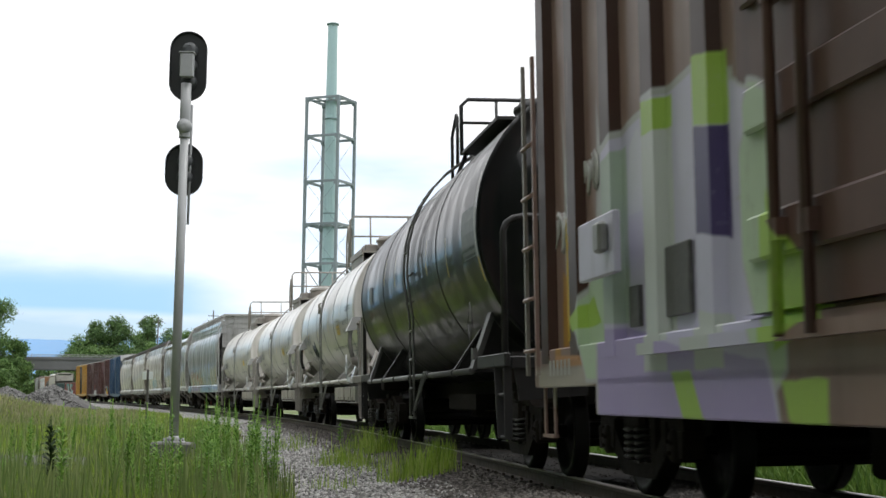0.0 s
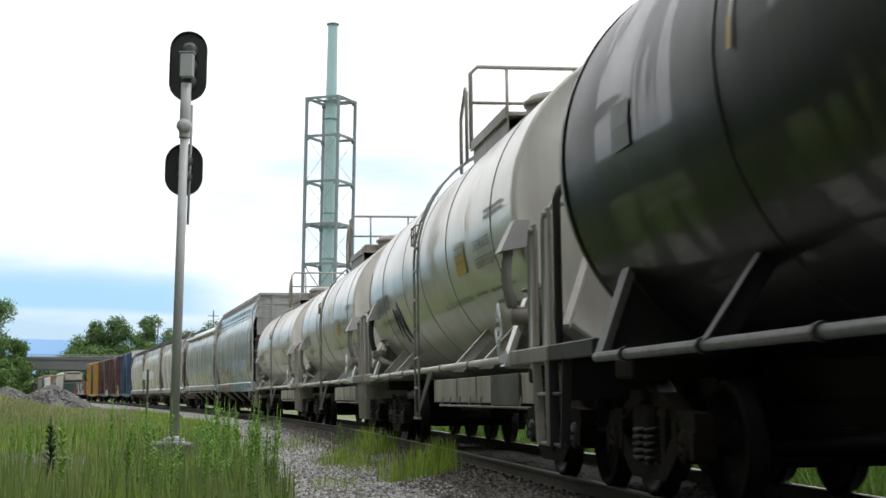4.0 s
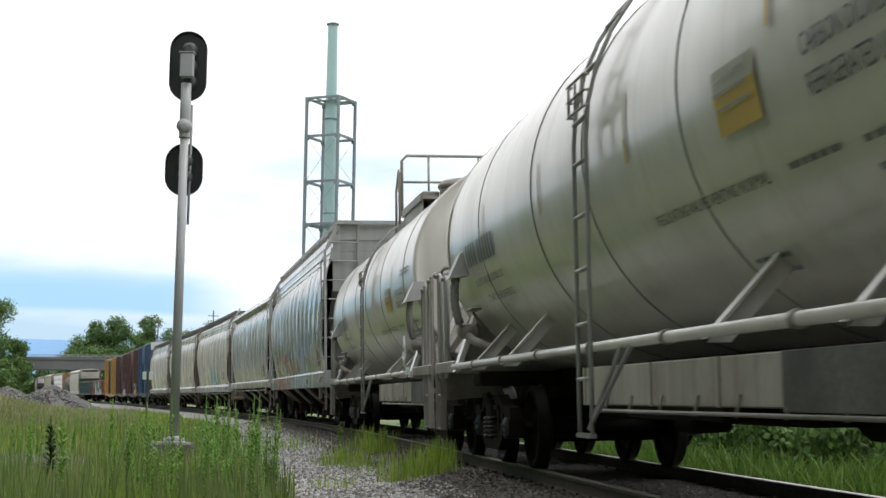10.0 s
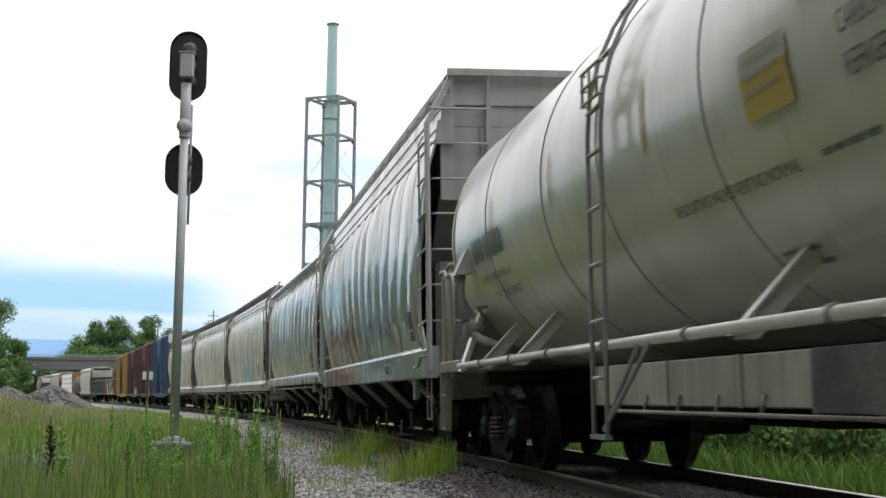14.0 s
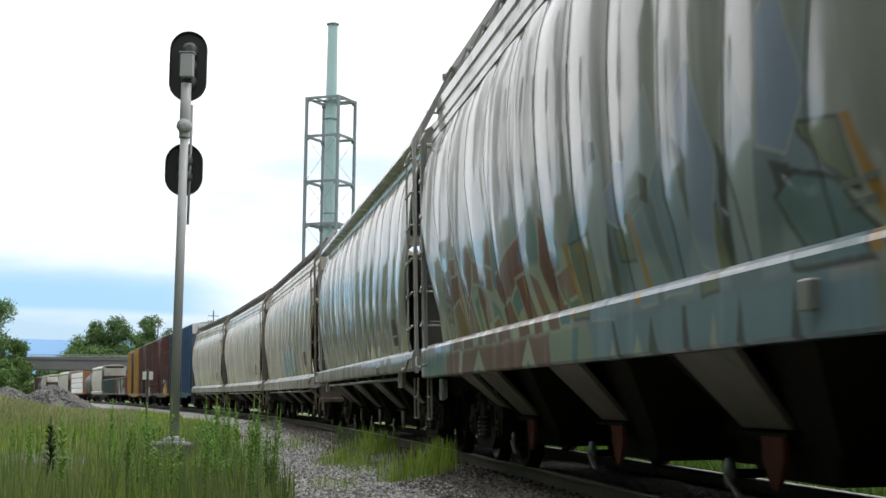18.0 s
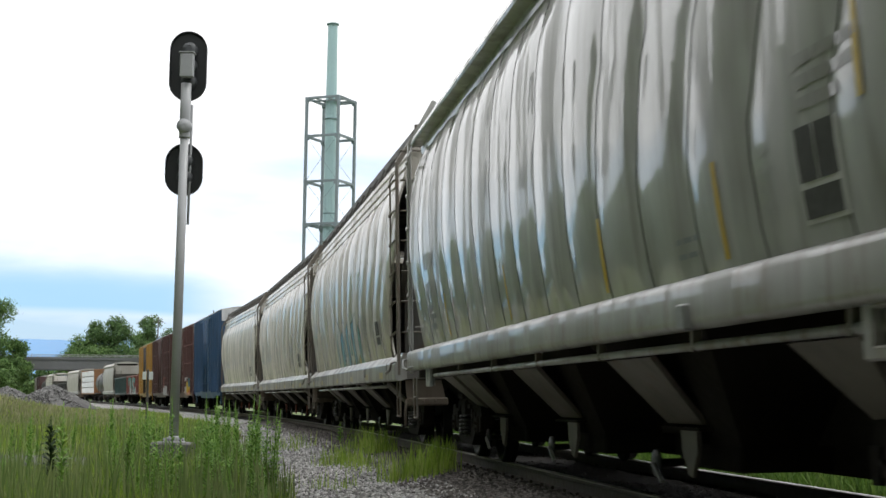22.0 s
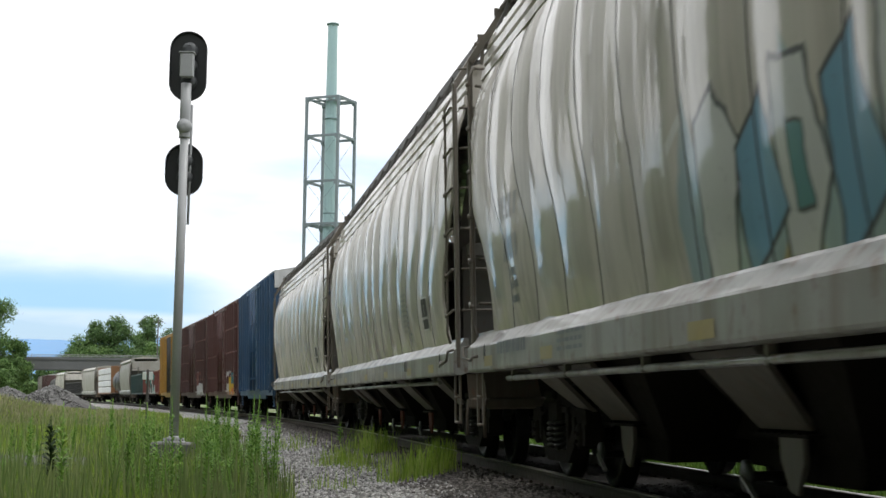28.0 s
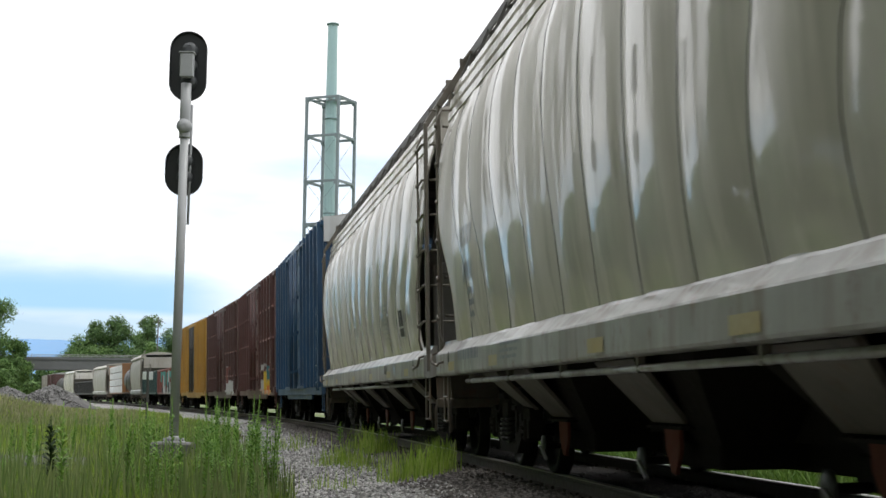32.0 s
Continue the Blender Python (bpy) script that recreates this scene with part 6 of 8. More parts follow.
        if seed == 2:
            marks(car, "small_lettering", word_rows(5.85, 2.2, [0.66, 0.62, 0.42], 0.055, 0.03, 0.095, seed), sf, M_FADED)
            marks(car, "small_lettering", word_rows(5.3, 1.9, [0.14, 0.16, 0.12, 0.15], 0.03, 0.03, 0.085, seed), sf, M_FADED)
        elif seed != 1:
            marks(car, "small_lettering", word_rows(e - 3.0, 2.18, [0.75, 0.7, 0.62, 0.8, 0.75, 0.8, 0.72, 0.6], 0.034, 0.02, 0.072, seed), sf, M_FADED)
        marks(car, "small_lettering", word_rows(e - 2.5, 1.62, [0.35, 0.3], 0.03, 0.03, 0.085, seed + 1), sf, M_GREY_INK)
        marks(car, "number_stencil", [(-L + 1.95 + i * 0.17, 2.35 - j * 0.36, 0.085, 0.2) for j in range(2) for i in range(5)], sf, M_FADED)
        marks(car, "small_lettering", word_rows(-L + 2.1, 1.85, [0.4, 0.5, 0.4], 0.06, 0.03, 0.12, seed + 3), sf, M_GREY_INK)
        if style == "walk" and seed != 1:
            for x in (-L + 1.0, -L + 3.6, -1.0, 1.9, L - 3.9, L - 1.9):
                marks(car, "reflector_strip", [(x, 1.07, 0.44, 0.10)], sill, M_TAPE_OLD)
            marks(car, "brand_stencil", word_rows(-L + 1.7, 1.17, [1.3], 0.11, 0.04, 0.1, seed + 6), sill, M_GREY_INK)
            marks(car, "small_lettering", word_rows(-L + 4.2, 1.24, [0.9, 0.8, 0.8], 0.03, 0.03, 0.06, seed + 7), sill, M_GREY_INK)
            for k in (-1, 1):
                part("sill_slot", Shape().prism([(k * (L - 1.0) + 0.045 * math.cos(i * math.pi / 6), 1.20 + 0.085 * math.sin(i * math.pi / 6)) for i in range(12)], -1.619, -1.60, "y"), M_RUBBER, car)
        elif seed == 1:
            marks(car, "reflector_strip", [(L - 1.25, 1.5, 0.06, 0.95)], sf, M_YELLOW)
        else:
            for x, z in ((-L + 3.4, 1.47), (-1.2, 1.47), (2.25, 1.47), (4.68, 1.47), (6.47, 1.95)):
                marks(car, "reflector_strip", [(x, z, 0.07, 0.5)], sf, M_YELLOW)
        part("sill_bracket", Shape().box((L - 4.0, -1.62, 1.2), (0.14, 0.06, 0.14), bevel=0.01), M_BRIGHT, car)
    CARS.append((car, p, L - 2.1))
    return car


# ---- boxcars and the other cars ----
def boxcar(p, length, mat, label, seed, height=4.75, band=False, door_mat=None, ribs=0.62, art_car=False, spin=True, belts=False):
    car = thing("boxcar", label, "boxcar", "train")
    L, y, z0, z1 = length / 2, 1.46, 1.02, height - 0.25
    for k in (-1, 1):
        part("side_wall", Shape().box((0, k * (y - 0.03), (z0 + z1) / 2), (length, 0.06, z1 - z0)), mat, car)
    part("floor", Shape().box((0, 0, z0 - 0.03), (length - 0.1, 2.78, 0.1)), M_UNDER, car)
    for k in (-1, 1):
        e = Shape().box((k * (L - 0.03), 0, (z0 + z1) / 2), (0.06, 2.80, z1 - z0))
        n = 6
        for i in range(n):
            z = z0 + 0.35 + i * (z1 - z0 - 0.9) / (n - 1)
            e.prism([(-1.25, z - 0.12), (1.25, z - 0.12), (1.15, z + 0.12), (-1.15, z + 0.12)], k * L - 0.02, k * (L + 0.07), "x")
        part("end_wall", e, mat, car, "corrugated end wall")
        if band:
            part("end_band", Shape().box((k * (L + 0.045), 0, z1 - 0.22), (0.10, 2.92, 0.62)), M_BOXWHITE, car, "white painted band")
        coupler(car, k * (L + 0.05), k, M_UNDER)
    r = Shape().prism([(-1.50, z1), (-1.50, z1 + 0.07), (-0.8, height - 0.06), (0, height), (0.8, height - 0.06), (1.50, z1 + 0.07), (1.50, z1)], -L, L, "x")
    k = -L + 0.4
    while k < L:
        r.prism([(-1.48, z1 + 0.07), (-0.8, height - 0.03), (0, height + 0.03), (0.8, height - 0.03), (1.48, z1 + 0.07), (0, height - 0.1)], k, k + 0.05, "x")
        k += 1.2
    part("roof", r, M_BOXROOF, car)
    dw = 1.75 if art_car else 1.5
    for side in (-1, 1):
        x = -L + (0.44 if art_car else 0.12)
        while x < L - 0.05:
            if abs(x) > dw + 0.15:
                dp = 0.075 if art_car else 0.15
                w = 2.8 if art_car else 1.0
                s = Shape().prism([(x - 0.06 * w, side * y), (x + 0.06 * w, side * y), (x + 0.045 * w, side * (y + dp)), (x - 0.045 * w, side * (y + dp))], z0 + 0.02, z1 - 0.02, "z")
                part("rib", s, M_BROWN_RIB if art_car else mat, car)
            x += ribs
        sill = Shape().box((0, side * (y + 0.02), z0 - 0.02), (length, 0.10, 0.30), bevel=0.01)
        sill.box((0, side * (y - 0.02), z0 - 0.18), (length * 0.55, 0.06, 0.22))
        part("side_sill", sill, mat, car)
        part("top_chord", Shape().box((0, side * (y + 0.02), z1 - 0.05), (length, 0.10, 0.14), bevel=0.01), mat, car)
        d = Shape().box((0, side * (y + 0.05), (z0 + z1) / 2), (2 * dw, 0.08, z1 - z0 - 0.3))
        if belts:
            for zz in (z0 + 0.75, z0 + 1.85, z0 + 2.95):
                for k in (-1, 1):
                    part("batten", Shape().box((k * (L + dw) / 2, side * (y + 0.07), zz), (L - dw - 0.3, 0.05, 0.07)), M_BELT, car)
        door = part("door", d, door_mat or mat, car, "sliding plug door")
        for zz in np.linspace(z0 + 0.5, z1 - 0.5, 5):
            part("door_rib", Shape().box((0, side * (y + 0.105), zz), (2 * dw - 0.3, 0.04, 0.22), bevel=0.015), door_mat or mat, door)
        for xx in ((-1.12, -0.75, 0.5, 1.0) if art_car else (-0.9, -0.3, 0.5, 1.0)):
            bar = Shape().tube([(xx, side * (y + 0.16), z0 + 0.02), (xx, side * (y + 0.16), z1 - 0.2)], 0.028, 7)
            for zz in (z0 + 0.5, z0 + 1.6, z0 + 2.6):
                bar.box((xx, side * (y + 0.14), zz), (0.12, 0.08, 0.1))
            part("lock_rod", bar, door_mat or mat, door)
        part("door_rail", Shape().box((0, side * (y + 0.10), z0 + 0.04), (4 * dw, 0.1, 0.07)), mat, car)
        part("door_rail", Shape().box((0, side * (y + 0.10), z1 - 0.16), (4 * dw, 0.08, 0.07)), mat, car)
        for k in (-1, 1):
            for xx in (0.07, 0.46):
                part("ladder_stile", Shape().box((k * (L - xx), side * (y + 0.14), 2.25 if art_car else 2.0), (0.05, 0.03, 2.6 if art_car else 2.1)), M_WHITE_STEEL if art_car and xx < 0.2 else mat, car)
            for i in range(5):
                part("rung", Shape().tube([(k * (L - 0.07), side * (y + 0.16), 1.15 + i * 0.42), (k * (L - 0.46), side * (y + 0.16), 1.15 + i * 0.42)], 0.017, 6), mat, car)
            st = Shape()
            for xx in (0.08, 0.45):
                st.beam((k * (L - xx), side * y, z0 - 0.1), (k * (L - xx), side * y, 0.45), 0.05, 0.02)
            st.box((k * (L - 0.26), side * y, 0.46), (0.40, 0.05, 0.025))
            part("sill_step", st, mat, car)
    part("centre_sill", Shape().box((0, 0, 0.82), (length - 0.6, 0.5, 0.34)), M_UNDER, car)
    # plain dark block added for the black mass under the car
    part("brake_rigging", Shape().box((0, 0.3, 0.48), (length - 7.0, 1.0, 0.44), bevel=0.03), M_UNDER, car)
    for k in (-1, 1):
        part("end_rigging", Shape().box((k * (L - 0.7), 0.2, 0.62), (0.7, 1.2, 0.4), bevel=0.03), M_UNDER, car)
        truck(car, k * (L - (1.525 if art_car else 2.3)), False, spin)

    def sf(x, z):
        return Vector((x, -(y + 0.006), z))
    if art_car:
        # the rounded grey door-gear box, pipes and lock plates of the tagged car
        part("tack_board", Shape().box((-4.31, -1.62, 1.76), (0.95, 0.05, 0.40), bevel=0.01), M_LILAC, car, "pale lilac routing board")
        part("lock_plate", Shape().box((-4.03, -1.68, 1.80), (0.16, 0.07, 0.20), bevel=0.02), M_BRIGHT, car)
        part("scraped_panel", Shape().box((-3.04, -1.475, 1.45), (0.5, 0.03, 0.42), bevel=0.01), M_SCRAPED, car, "scraped dark grey panel")
        part("deep_sill", Shape().box((0.9, -1.50, 0.78), (11.5, 0.06, 0.26), bevel=0.01), M_BROWN, car)
        part("placard_frame", Shape().box((-3.95, -1.475, 1.35), (0.22, 0.03, 0.26)), M_SCRAPED, car)
        marks(car, "number_stencil", [(-6.3 + i * 0.13, 0.94, 0.07, 0.12) for i in range(6)], lambda x, z: Vector((x, -(y + 0.077), z)), M_PALE_INK)
        tag_scrawl(car, -6.2, 2.1, 0.5, sf, M_PALE_INK)
        tag_scrawl(car, -5.3, 2.4, 0.4, sf, M_PALE_INK)
        marks(car, "reflector_strip", [(-5.93, 1.2, 0.07, 0.95)], sf, M_YELLOW)
    else:
        marks(car, "number_stencil", word_rows(L - 3.6, z0 + 1.9, [0.9, 0.9], 0.2, 0.06, 0.32, seed), sf, M_PALE_INK)
    if band:
        me = text_mesh("EXCESS HEIGHT", 0.2, M_INK)
        for v in me.vertices:
            v.co = Vector((L + 0.10, -1.15 + v.co.x, z1 - 0.32 + v.co.y))
        part("letters", me, None, car, "black EXCESS HEIGHT lettering")
    CARS.append((car, p, L - (1.525 if art_car else 2.3)))
    return car


def gondola(p, length, mat, label, spin=True):
    car = thing("gondola_car", label, "gondola car", "train")
    L, h = length / 2, 2.75
    for side in (-1, 1):
        part("side_wall", Shape().box((0, side * 1.42, (1.05 + h) / 2), (length, 0.06, h - 1.05)), mat, car)
    part("floor", Shape().box((0, 0, 1.08), (length, 2.78, 0.1)), mat, car)
    for k in (-1, 1):
        e = Shape().box((k * (L - 0.03), 0, (1.05 + h) / 2), (0.06, 2.8, h - 1.05))
        for z in (1.5, 1.95, 2.4):
            e.box((k * (L + 0.03), 0, z), (0.08, 2.7, 0.16))
        part("end_wall", e, mat, car)
        coupler(car, k * (L + 0.05), k, M_UNDER)
        truck(car, k * (L - 2.0), False, spin)
    for side in (-1, 1):
        x = -L + 0.3
        while x < L:
            part("stake", Shape().box((x, side * 1.50, (1.05 + h) / 2), (0.12, 0.11, h - 1.1), bevel=0.02), mat, car)
            x += 1.05
        part("top_rail", Shape().box((0, side * 1.45, h), (length, 0.16, 0.12), bevel=0.02), mat, car)
        part("side_sill", Shape().box((0, side * 1.45, 1.06), (length, 0.14, 0.18), bevel=0.02), mat, car)
    part("centre_sill", Shape().box((0, 0, 0.84), (length - 0.6, 0.5, 0.34)), M_UNDER, car)
    CARS.append((car, p, L - 2.0))
    return car


def lumber_car(p, length):
    car = thing("lumber_flat_car", "centre-beam flat car loaded with white-wrapped lumber", "flat car", "train")
    L = length / 2
    part("deck", Shape().box((0, 0, 1.1), (length, 2.8, 0.16), bevel=0.02), M_BRACE, car)
    for k in (-1, 1):
        part("bulkhead", Shape().box((k * (L - 0.12), 0, 2.75), (0.2, 2.8, 3.2), bevel=0.03), M_BRACE, car, "orange-brown bulkhead")
        coupler(car, k * (L + 0.02), k, M_UNDER)
        truck(car, k * (L - 2.2), False, True)
    part("centre_beam", Shape().box((0, 0, 2.75), (length - 0.5, 0.12, 3.1)), M_BRACE, car)
    r = random.Random(4)
    for i in range(int((length - 1.0) / 1.55)):
        for j in range(4):
            x = -L + 1.2 + i * 1.55
            for side in (-1, 1):
                part("lumber_pack", Shape().box((x + r.uniform(-0.02, 0.02), side * 0.74, 1.53 + j * 0.76), (1.48, 1.30 + r.uniform(-0.03, 0.03), 0.68), bevel=0.04), M_WRAP, car, "white plastic-wrapped lumber pack")
    part("centre_sill", Shape().box((0, 0, 0.84), (length - 0.6, 0.5, 0.34)), M_UNDER, car)
    CARS.append((car, p, L - 2.2))


def plain_tank(p, length, label):
    car = thing("tank_car", label, "tank car", "train")
    L = length / 2
    prof = [(-L + 0.6, 0.01), (-L + 0.65, 0.6), (-L + 0.8, 1.1), (-L + 1.1, 1.42), (L - 1.1, 1.42), (L - 0.8, 1.1), (L - 0.65, 0.6), (L - 0.6, 0.01)]
    part("tank", Shape().lathe(prof, "x", 36, (0, 0, 2.45)), M_BLACKCAR, car)
    part("valve_housing", Shape().lathe([(3.7, 0.45), (4.2, 0.45), (4.25, 0.3)], "z", 16), M_BLACKCAR, car)
    part("centre_sill", Shape().box((0, 0, 0.9), (length, 0.6, 0.36)), M_BLACKCAR, car)
    for k in (-1, 1):
        part("end_platform", Shape().box((k * (L - 0.3), 0, 1.12), (0.6, 2.9, 0.14)), M_BLACKCAR, car)
        part("ladder", Shape().tube([(k * 0.2, -1.5, 1.1), (k * 0.2, -1.5, 2.6), (k * 0.2, -1.0, 3.6), (k * 0.2, -0.4, 3.95)], 0.025, 6), M_BLACKCAR, car)
        part("side_rail", Shape().tube([(-L + 0.8, k * 1.5, 1.15), (L - 0.8, k * 1.5, 1.15)], 0.03, 6), M_BLACKCAR, car)
        coupler(car, k * (L + 0.02), k, M_UNDER)
        truck(car, k * (L - 2.2), False, True)
    CARS.append((car, p, L - 2.2))


# ---- the train, from its passing head to its far tail ----
boxcar(12.66, 13.8, M_BROWN, "brown ribbed boxcar covered with purple and green graffiti", 1, 4.75, door_mat=M_DOOR_BROWN, art_car=True, ribs=1.02)
tank_car(-2.85, True, "dark grey glossy tank car with black frame", 5)
w1 = tank_car(-17.75, False, "white insulated tank car with dark lettering and scrawled tag", 21)
tag_scrawl(w1, -3.45, 1.95, 0.8, tank_surface(1.50, 2.55, 0.004), M_INK)
tank_car(-33.75, False, "white insulated tank car with dark lettering and yellow label", 34)
tank_car(-49.9, False, "white insulated tank car with ladder and top railing", 55)
hopper_car(-66.65, 16.85, M_H1, "walk", "light grey covered hopper with red and blue graffiti", 1)
hopper_car(-84.25, 16.5, M_H2, "smooth", "light grey covered hopper with smooth rounded sides", 2)
hopper_car(-102.45, 16.8, M_H3, "walk", "beige-grey covered hopper with blue and white graffiti", 3)
hopper_car(-120.45, 17.0, M_H4, "walk", "beige-grey covered hopper with clean swelling sides", 4)
hopper_car(-138.4, 16.5, M_H4, "walk", "beige-grey covered hopper coupled to a blue boxcar", 5)
boxcar(-154.7, 13.6, M_BLUE, "tall blue ribbed boxcar with white end band", 6, 5.4, band=True, ribs=0.95)
boxcar(-170.3, 14.6, M_RED, "oxide red ribbed boxcar with small graffiti", 7, 5.4, band=True, ribs=1.05, belts=True)
boxcar(-186.3, 14.6, M_RED_B, "dark red ribbed boxcar with white end band", 8, 5.4, band=True, ribs=1.05, belts=True)
boxcar(-202.3, 14.6, M_YEL, "yellow ribbed boxcar with black door", 9, 5.4, door_mat=M_BLACKCAR, ribs=0.7)
gondola(-220.3, 16.6, M_GOND, "rust-red low gondola car with graffiti")
gondola(-237.6, 15.2, M_TEAL, "dark teal low gondola car")
hopper_car(-253.8, 15.0, M_BEIGE, "smooth", "pale covered hopper far down the train", 11, False)
plain_tank(-268.2, 12.0, "black tank car far down the train")
lumber_car(-284.8, 18.2)
hopper_car(-305.3, 18.6, M_BEIGE, "smooth", "beige covered hopper far down the train", 12, False)
gondola(-328.5, 25.0, M_BLACKCAR, "black low gondola car behind a beige hopper")
hopper_car(-351.0, 17.0, M_H4, "smooth", "grey covered hopper at the far end of the train", 13, False)
plain_tank(-369.0, 16.0, "black tank car at the far end of the train")
boxcar(-386.5, 15.5, M_RED_B, "rust-red boxcar at the far end of the train", 14, 4.75, ribs=0.8)
boxcar(-403.5, 15.5, M_BEIGE, "pale boxcar at the far end of the train", 15, 4.75, ribs=0.8)


# ---- ground and track ----
def land(x, y):
    """Height of the open ground; the track bed lies a little above it."""
    z = -0.42 + 0.05 * math.sin(x * 0.31 + 1.0) * math.cos(y * 0.23) + 0.03 * math.sin(x * 1.3 + y * 0.9)
    z += 1.4 * math.exp(-(((x + 28.5) / 5.0) ** 2 + ((y - 80) / 12.0) ** 2))
    z += 0.75 * math.exp(-(((x + 17.5) / 3.6) ** 2 + ((y - 52) / 10.0) ** 2))
    far = max(0.0, math.hypot(x + 30, y - 100) - 150)
    return z - min(0.2, far * 0.001)


def build_ground():
    xs = np.concatenate([np.linspace(-3000, -150, 14), np.linspace(-140, -46, 24), np.linspace(-44, 30, 75), np.linspace(34, 140, 20), np.linspace(180, 3000, 12)])
    ys = np.concatenate([np.linspace(-1500, -60, 12), np.linspace(-50, 6, 16), np.linspace(8, 110, 90), np.linspace(115, 400, 40), np.linspace(450, 4000, 14)])
    s = Shape().sheet([[(float(x), float(y), land(x, y)) for x in xs] for y in ys])
    solo("ground", s, M_GROUND, "grassy open ground beside the railway", "ground", kind="structure")


build_ground()
tagged(new("railway_track"), "single railway track on grey ballast", "railway track", kind="structure")
track = bpy.data.objects["railway_track"]


def build_bed():
    rnd = random.Random(3)
    rows = []
    sides = [4.6, 3.9, 3.3, 2.7, 2.1, 1.6, 1.2, 0.7, 0, -0.7, -1.2, -1.6, -2.1, -2.7, -3.4]
    ups = [-0.52, -0.40, -0.36, -0.31, -0.24, -0.19, -0.165, -0.150, -0.115, -0.105, -0.12, -0.15, -0.26, -0.36, -0.5]
    s = -470.0
    while s < 185:
        rows.append([on_line(s, a + 0.12 * noise.noise((s * 0.3, a, 0)) + (0.25 * noise.noise((s * 0.15, 4, 1)) if a > 3 else 0), u + 0.02 * noise.noise((s * 0.8, a * 2.0, 5))) for a, u in zip(sides, ups)])
        s += 0.6 if -40 < s < 15 else 3.0
    part("ballast_bed", Shape().sheet(rows), M_GRAVEL, track)
    # dark strip between the rails: oil and painted under-train shade
    part("oil_and_shade_strip", Shape().sheet([[Vector((q.x, q.y, q.z + 0.006)) for q in r[5:13]] for r in rows]), M_OIL_SHADE_BED, track, "ballast between the rails, blackened by oil and painted shade")
    # rails
    prof = [(-0.07, -0.165), (0.07, -0.165), (0.07, -0.15), (0.012, -0.13), (0.010, -0.045), (0.036, -0.035), (0.036, -0.004), (0.028, 0.0), (-0.028, 0.0), (-0.036, -0.004), (-0.036, -0.035), (-0.010, -0.045), (-0.012, -0.13), (-0.07, -0.15)]
    for side in (0.755, -0.755):
        lift = 0.0 if side > 0 else CANT
        sh, hd = Shape(), Shape()
        ring, head = [], []
        s = -470.0
        while s <= 186:
            ring.append([on_line(s, side + a, u + lift) for a, u in prof + prof[:1]])
            head.append([on_line(s, side + a, u + lift) for a, u in ((-0.030, 0.0012), (0.027, 0.0012), (0.0372, -0.0035), (0.0375, -0.010))])
            s += 1.0 if -60 < s < 20 else 4.0
        sh.sheet(ring, False)
        hd.sheet(head, False)
        part("rail", sh, M_RAIL, track, "rusted steel rail")
        part("rail_head", hd, M_RAILTOP, track, "worn bright running surface")
    # sleepers
    tie = mesh_of(Shape().box((0, 0, 0), (0.23, 2.6, 0.17), bevel=0.012), "sleeper", M_TIE)
    plate = mesh_of(Shape().box((0, 0, 0), (0.20, 0.30, 0.02)).box((0.05, 0.10, 0.02), (0.03, 0.03, 0.04)).box((-0.05, -0.10, 0.02), (0.03, 0.03, 0.04)), "tie_plate", M_RAIL)
    far = Shape()
    s = -240.0
    while s < 30:
        c = on_line(s, 0, -0.245 + CANT / 2)
        m = Matrix.Translation(c) @ Matrix.Rotation(heading(s) + radians(rnd.uniform(-1.2, 1.2)), 4, "Z") @ Matrix.Rotation(LEAN, 4, "X")
        if -90 < s < 22:
            t = part("sleeper", tie, None, track, "", m)
            for side in (-0.755, 0.755):
                part("tie_plate", plate, None, t, "", Matrix.Translation((0, side, 0.092)))
        else:
            h = heading(s)
            far.box(c, (0.23, 2.6, 0.17), (0, 0, math.degrees(h)))
        s += 0.52
    part("far_sleepers", far, M_TIE, track)["kind"] = "stuff"


build_bed()


def stones(name, count, seed, place, size, mat=None):
    """Loose broken stones, each a squashed uneven lump."""
    r = np.random.RandomState(seed)
    base = np.array([(0, 0, 1), (0.9, 0, 0.25), (0.2, 0.9, 0.2), (-0.8, 0.45, 0.3), (-0.7, -0.6, 0.2), (0.35, -0.85, 0.3), (0.1, 0, -0.8)])
    faces = [(0, 1, 2), (0, 2, 3), (0, 3, 4), (0, 4, 5), (0, 5, 1), (6, 2, 1), (6, 3, 2), (6, 4, 3), (6, 5, 4), (6, 1, 5)]
    vs, fs = [], []
    for i in range(count):
        c = place(r)
        k = r.uniform(*size)
        q = base * (1 + r.uniform(-0.3, 0.3, base.shape)) * np.array([1, r.uniform(0.7, 1.1), r.uniform(0.5, 0.9)]) * k
        a, b = r.uniform(0, 6.28), r.uniform(-0.6, 0.6)
        ca, sa, cb, sb = math.cos(a), math.sin(a), math.cos(b), math.sin(b)
        q = q @ np.array([[ca, sa, 0], [-sa, ca, 0], [0, 0, 1]]) @ np.array([[cb, 0, sb], [0, 1, 0], [-sb, 0, cb]])
        q = q + np.array(c)
        n = len(vs)
        vs += [tuple(v) for v in q]
        fs += [tuple(j + n for j in f) for f in faces]
    me = bpy.data.meshes.new(name)
    me.from_pydata(vs, [], fs)
    me.materials.append(mat or M_STONE)
    return me


def bed_height(a):
    return float(np.interp(a, [-3.4, -2.7, -2.1, -1.6, 1.2, 1.6, 2.1, 2.7, 3.3, 3.9, 4.6], [-0.5, -0.36, -0.26, -0.15, -0.155, -0.19, -0.24, -0.31, -0.36, -0.40, -0.45]))


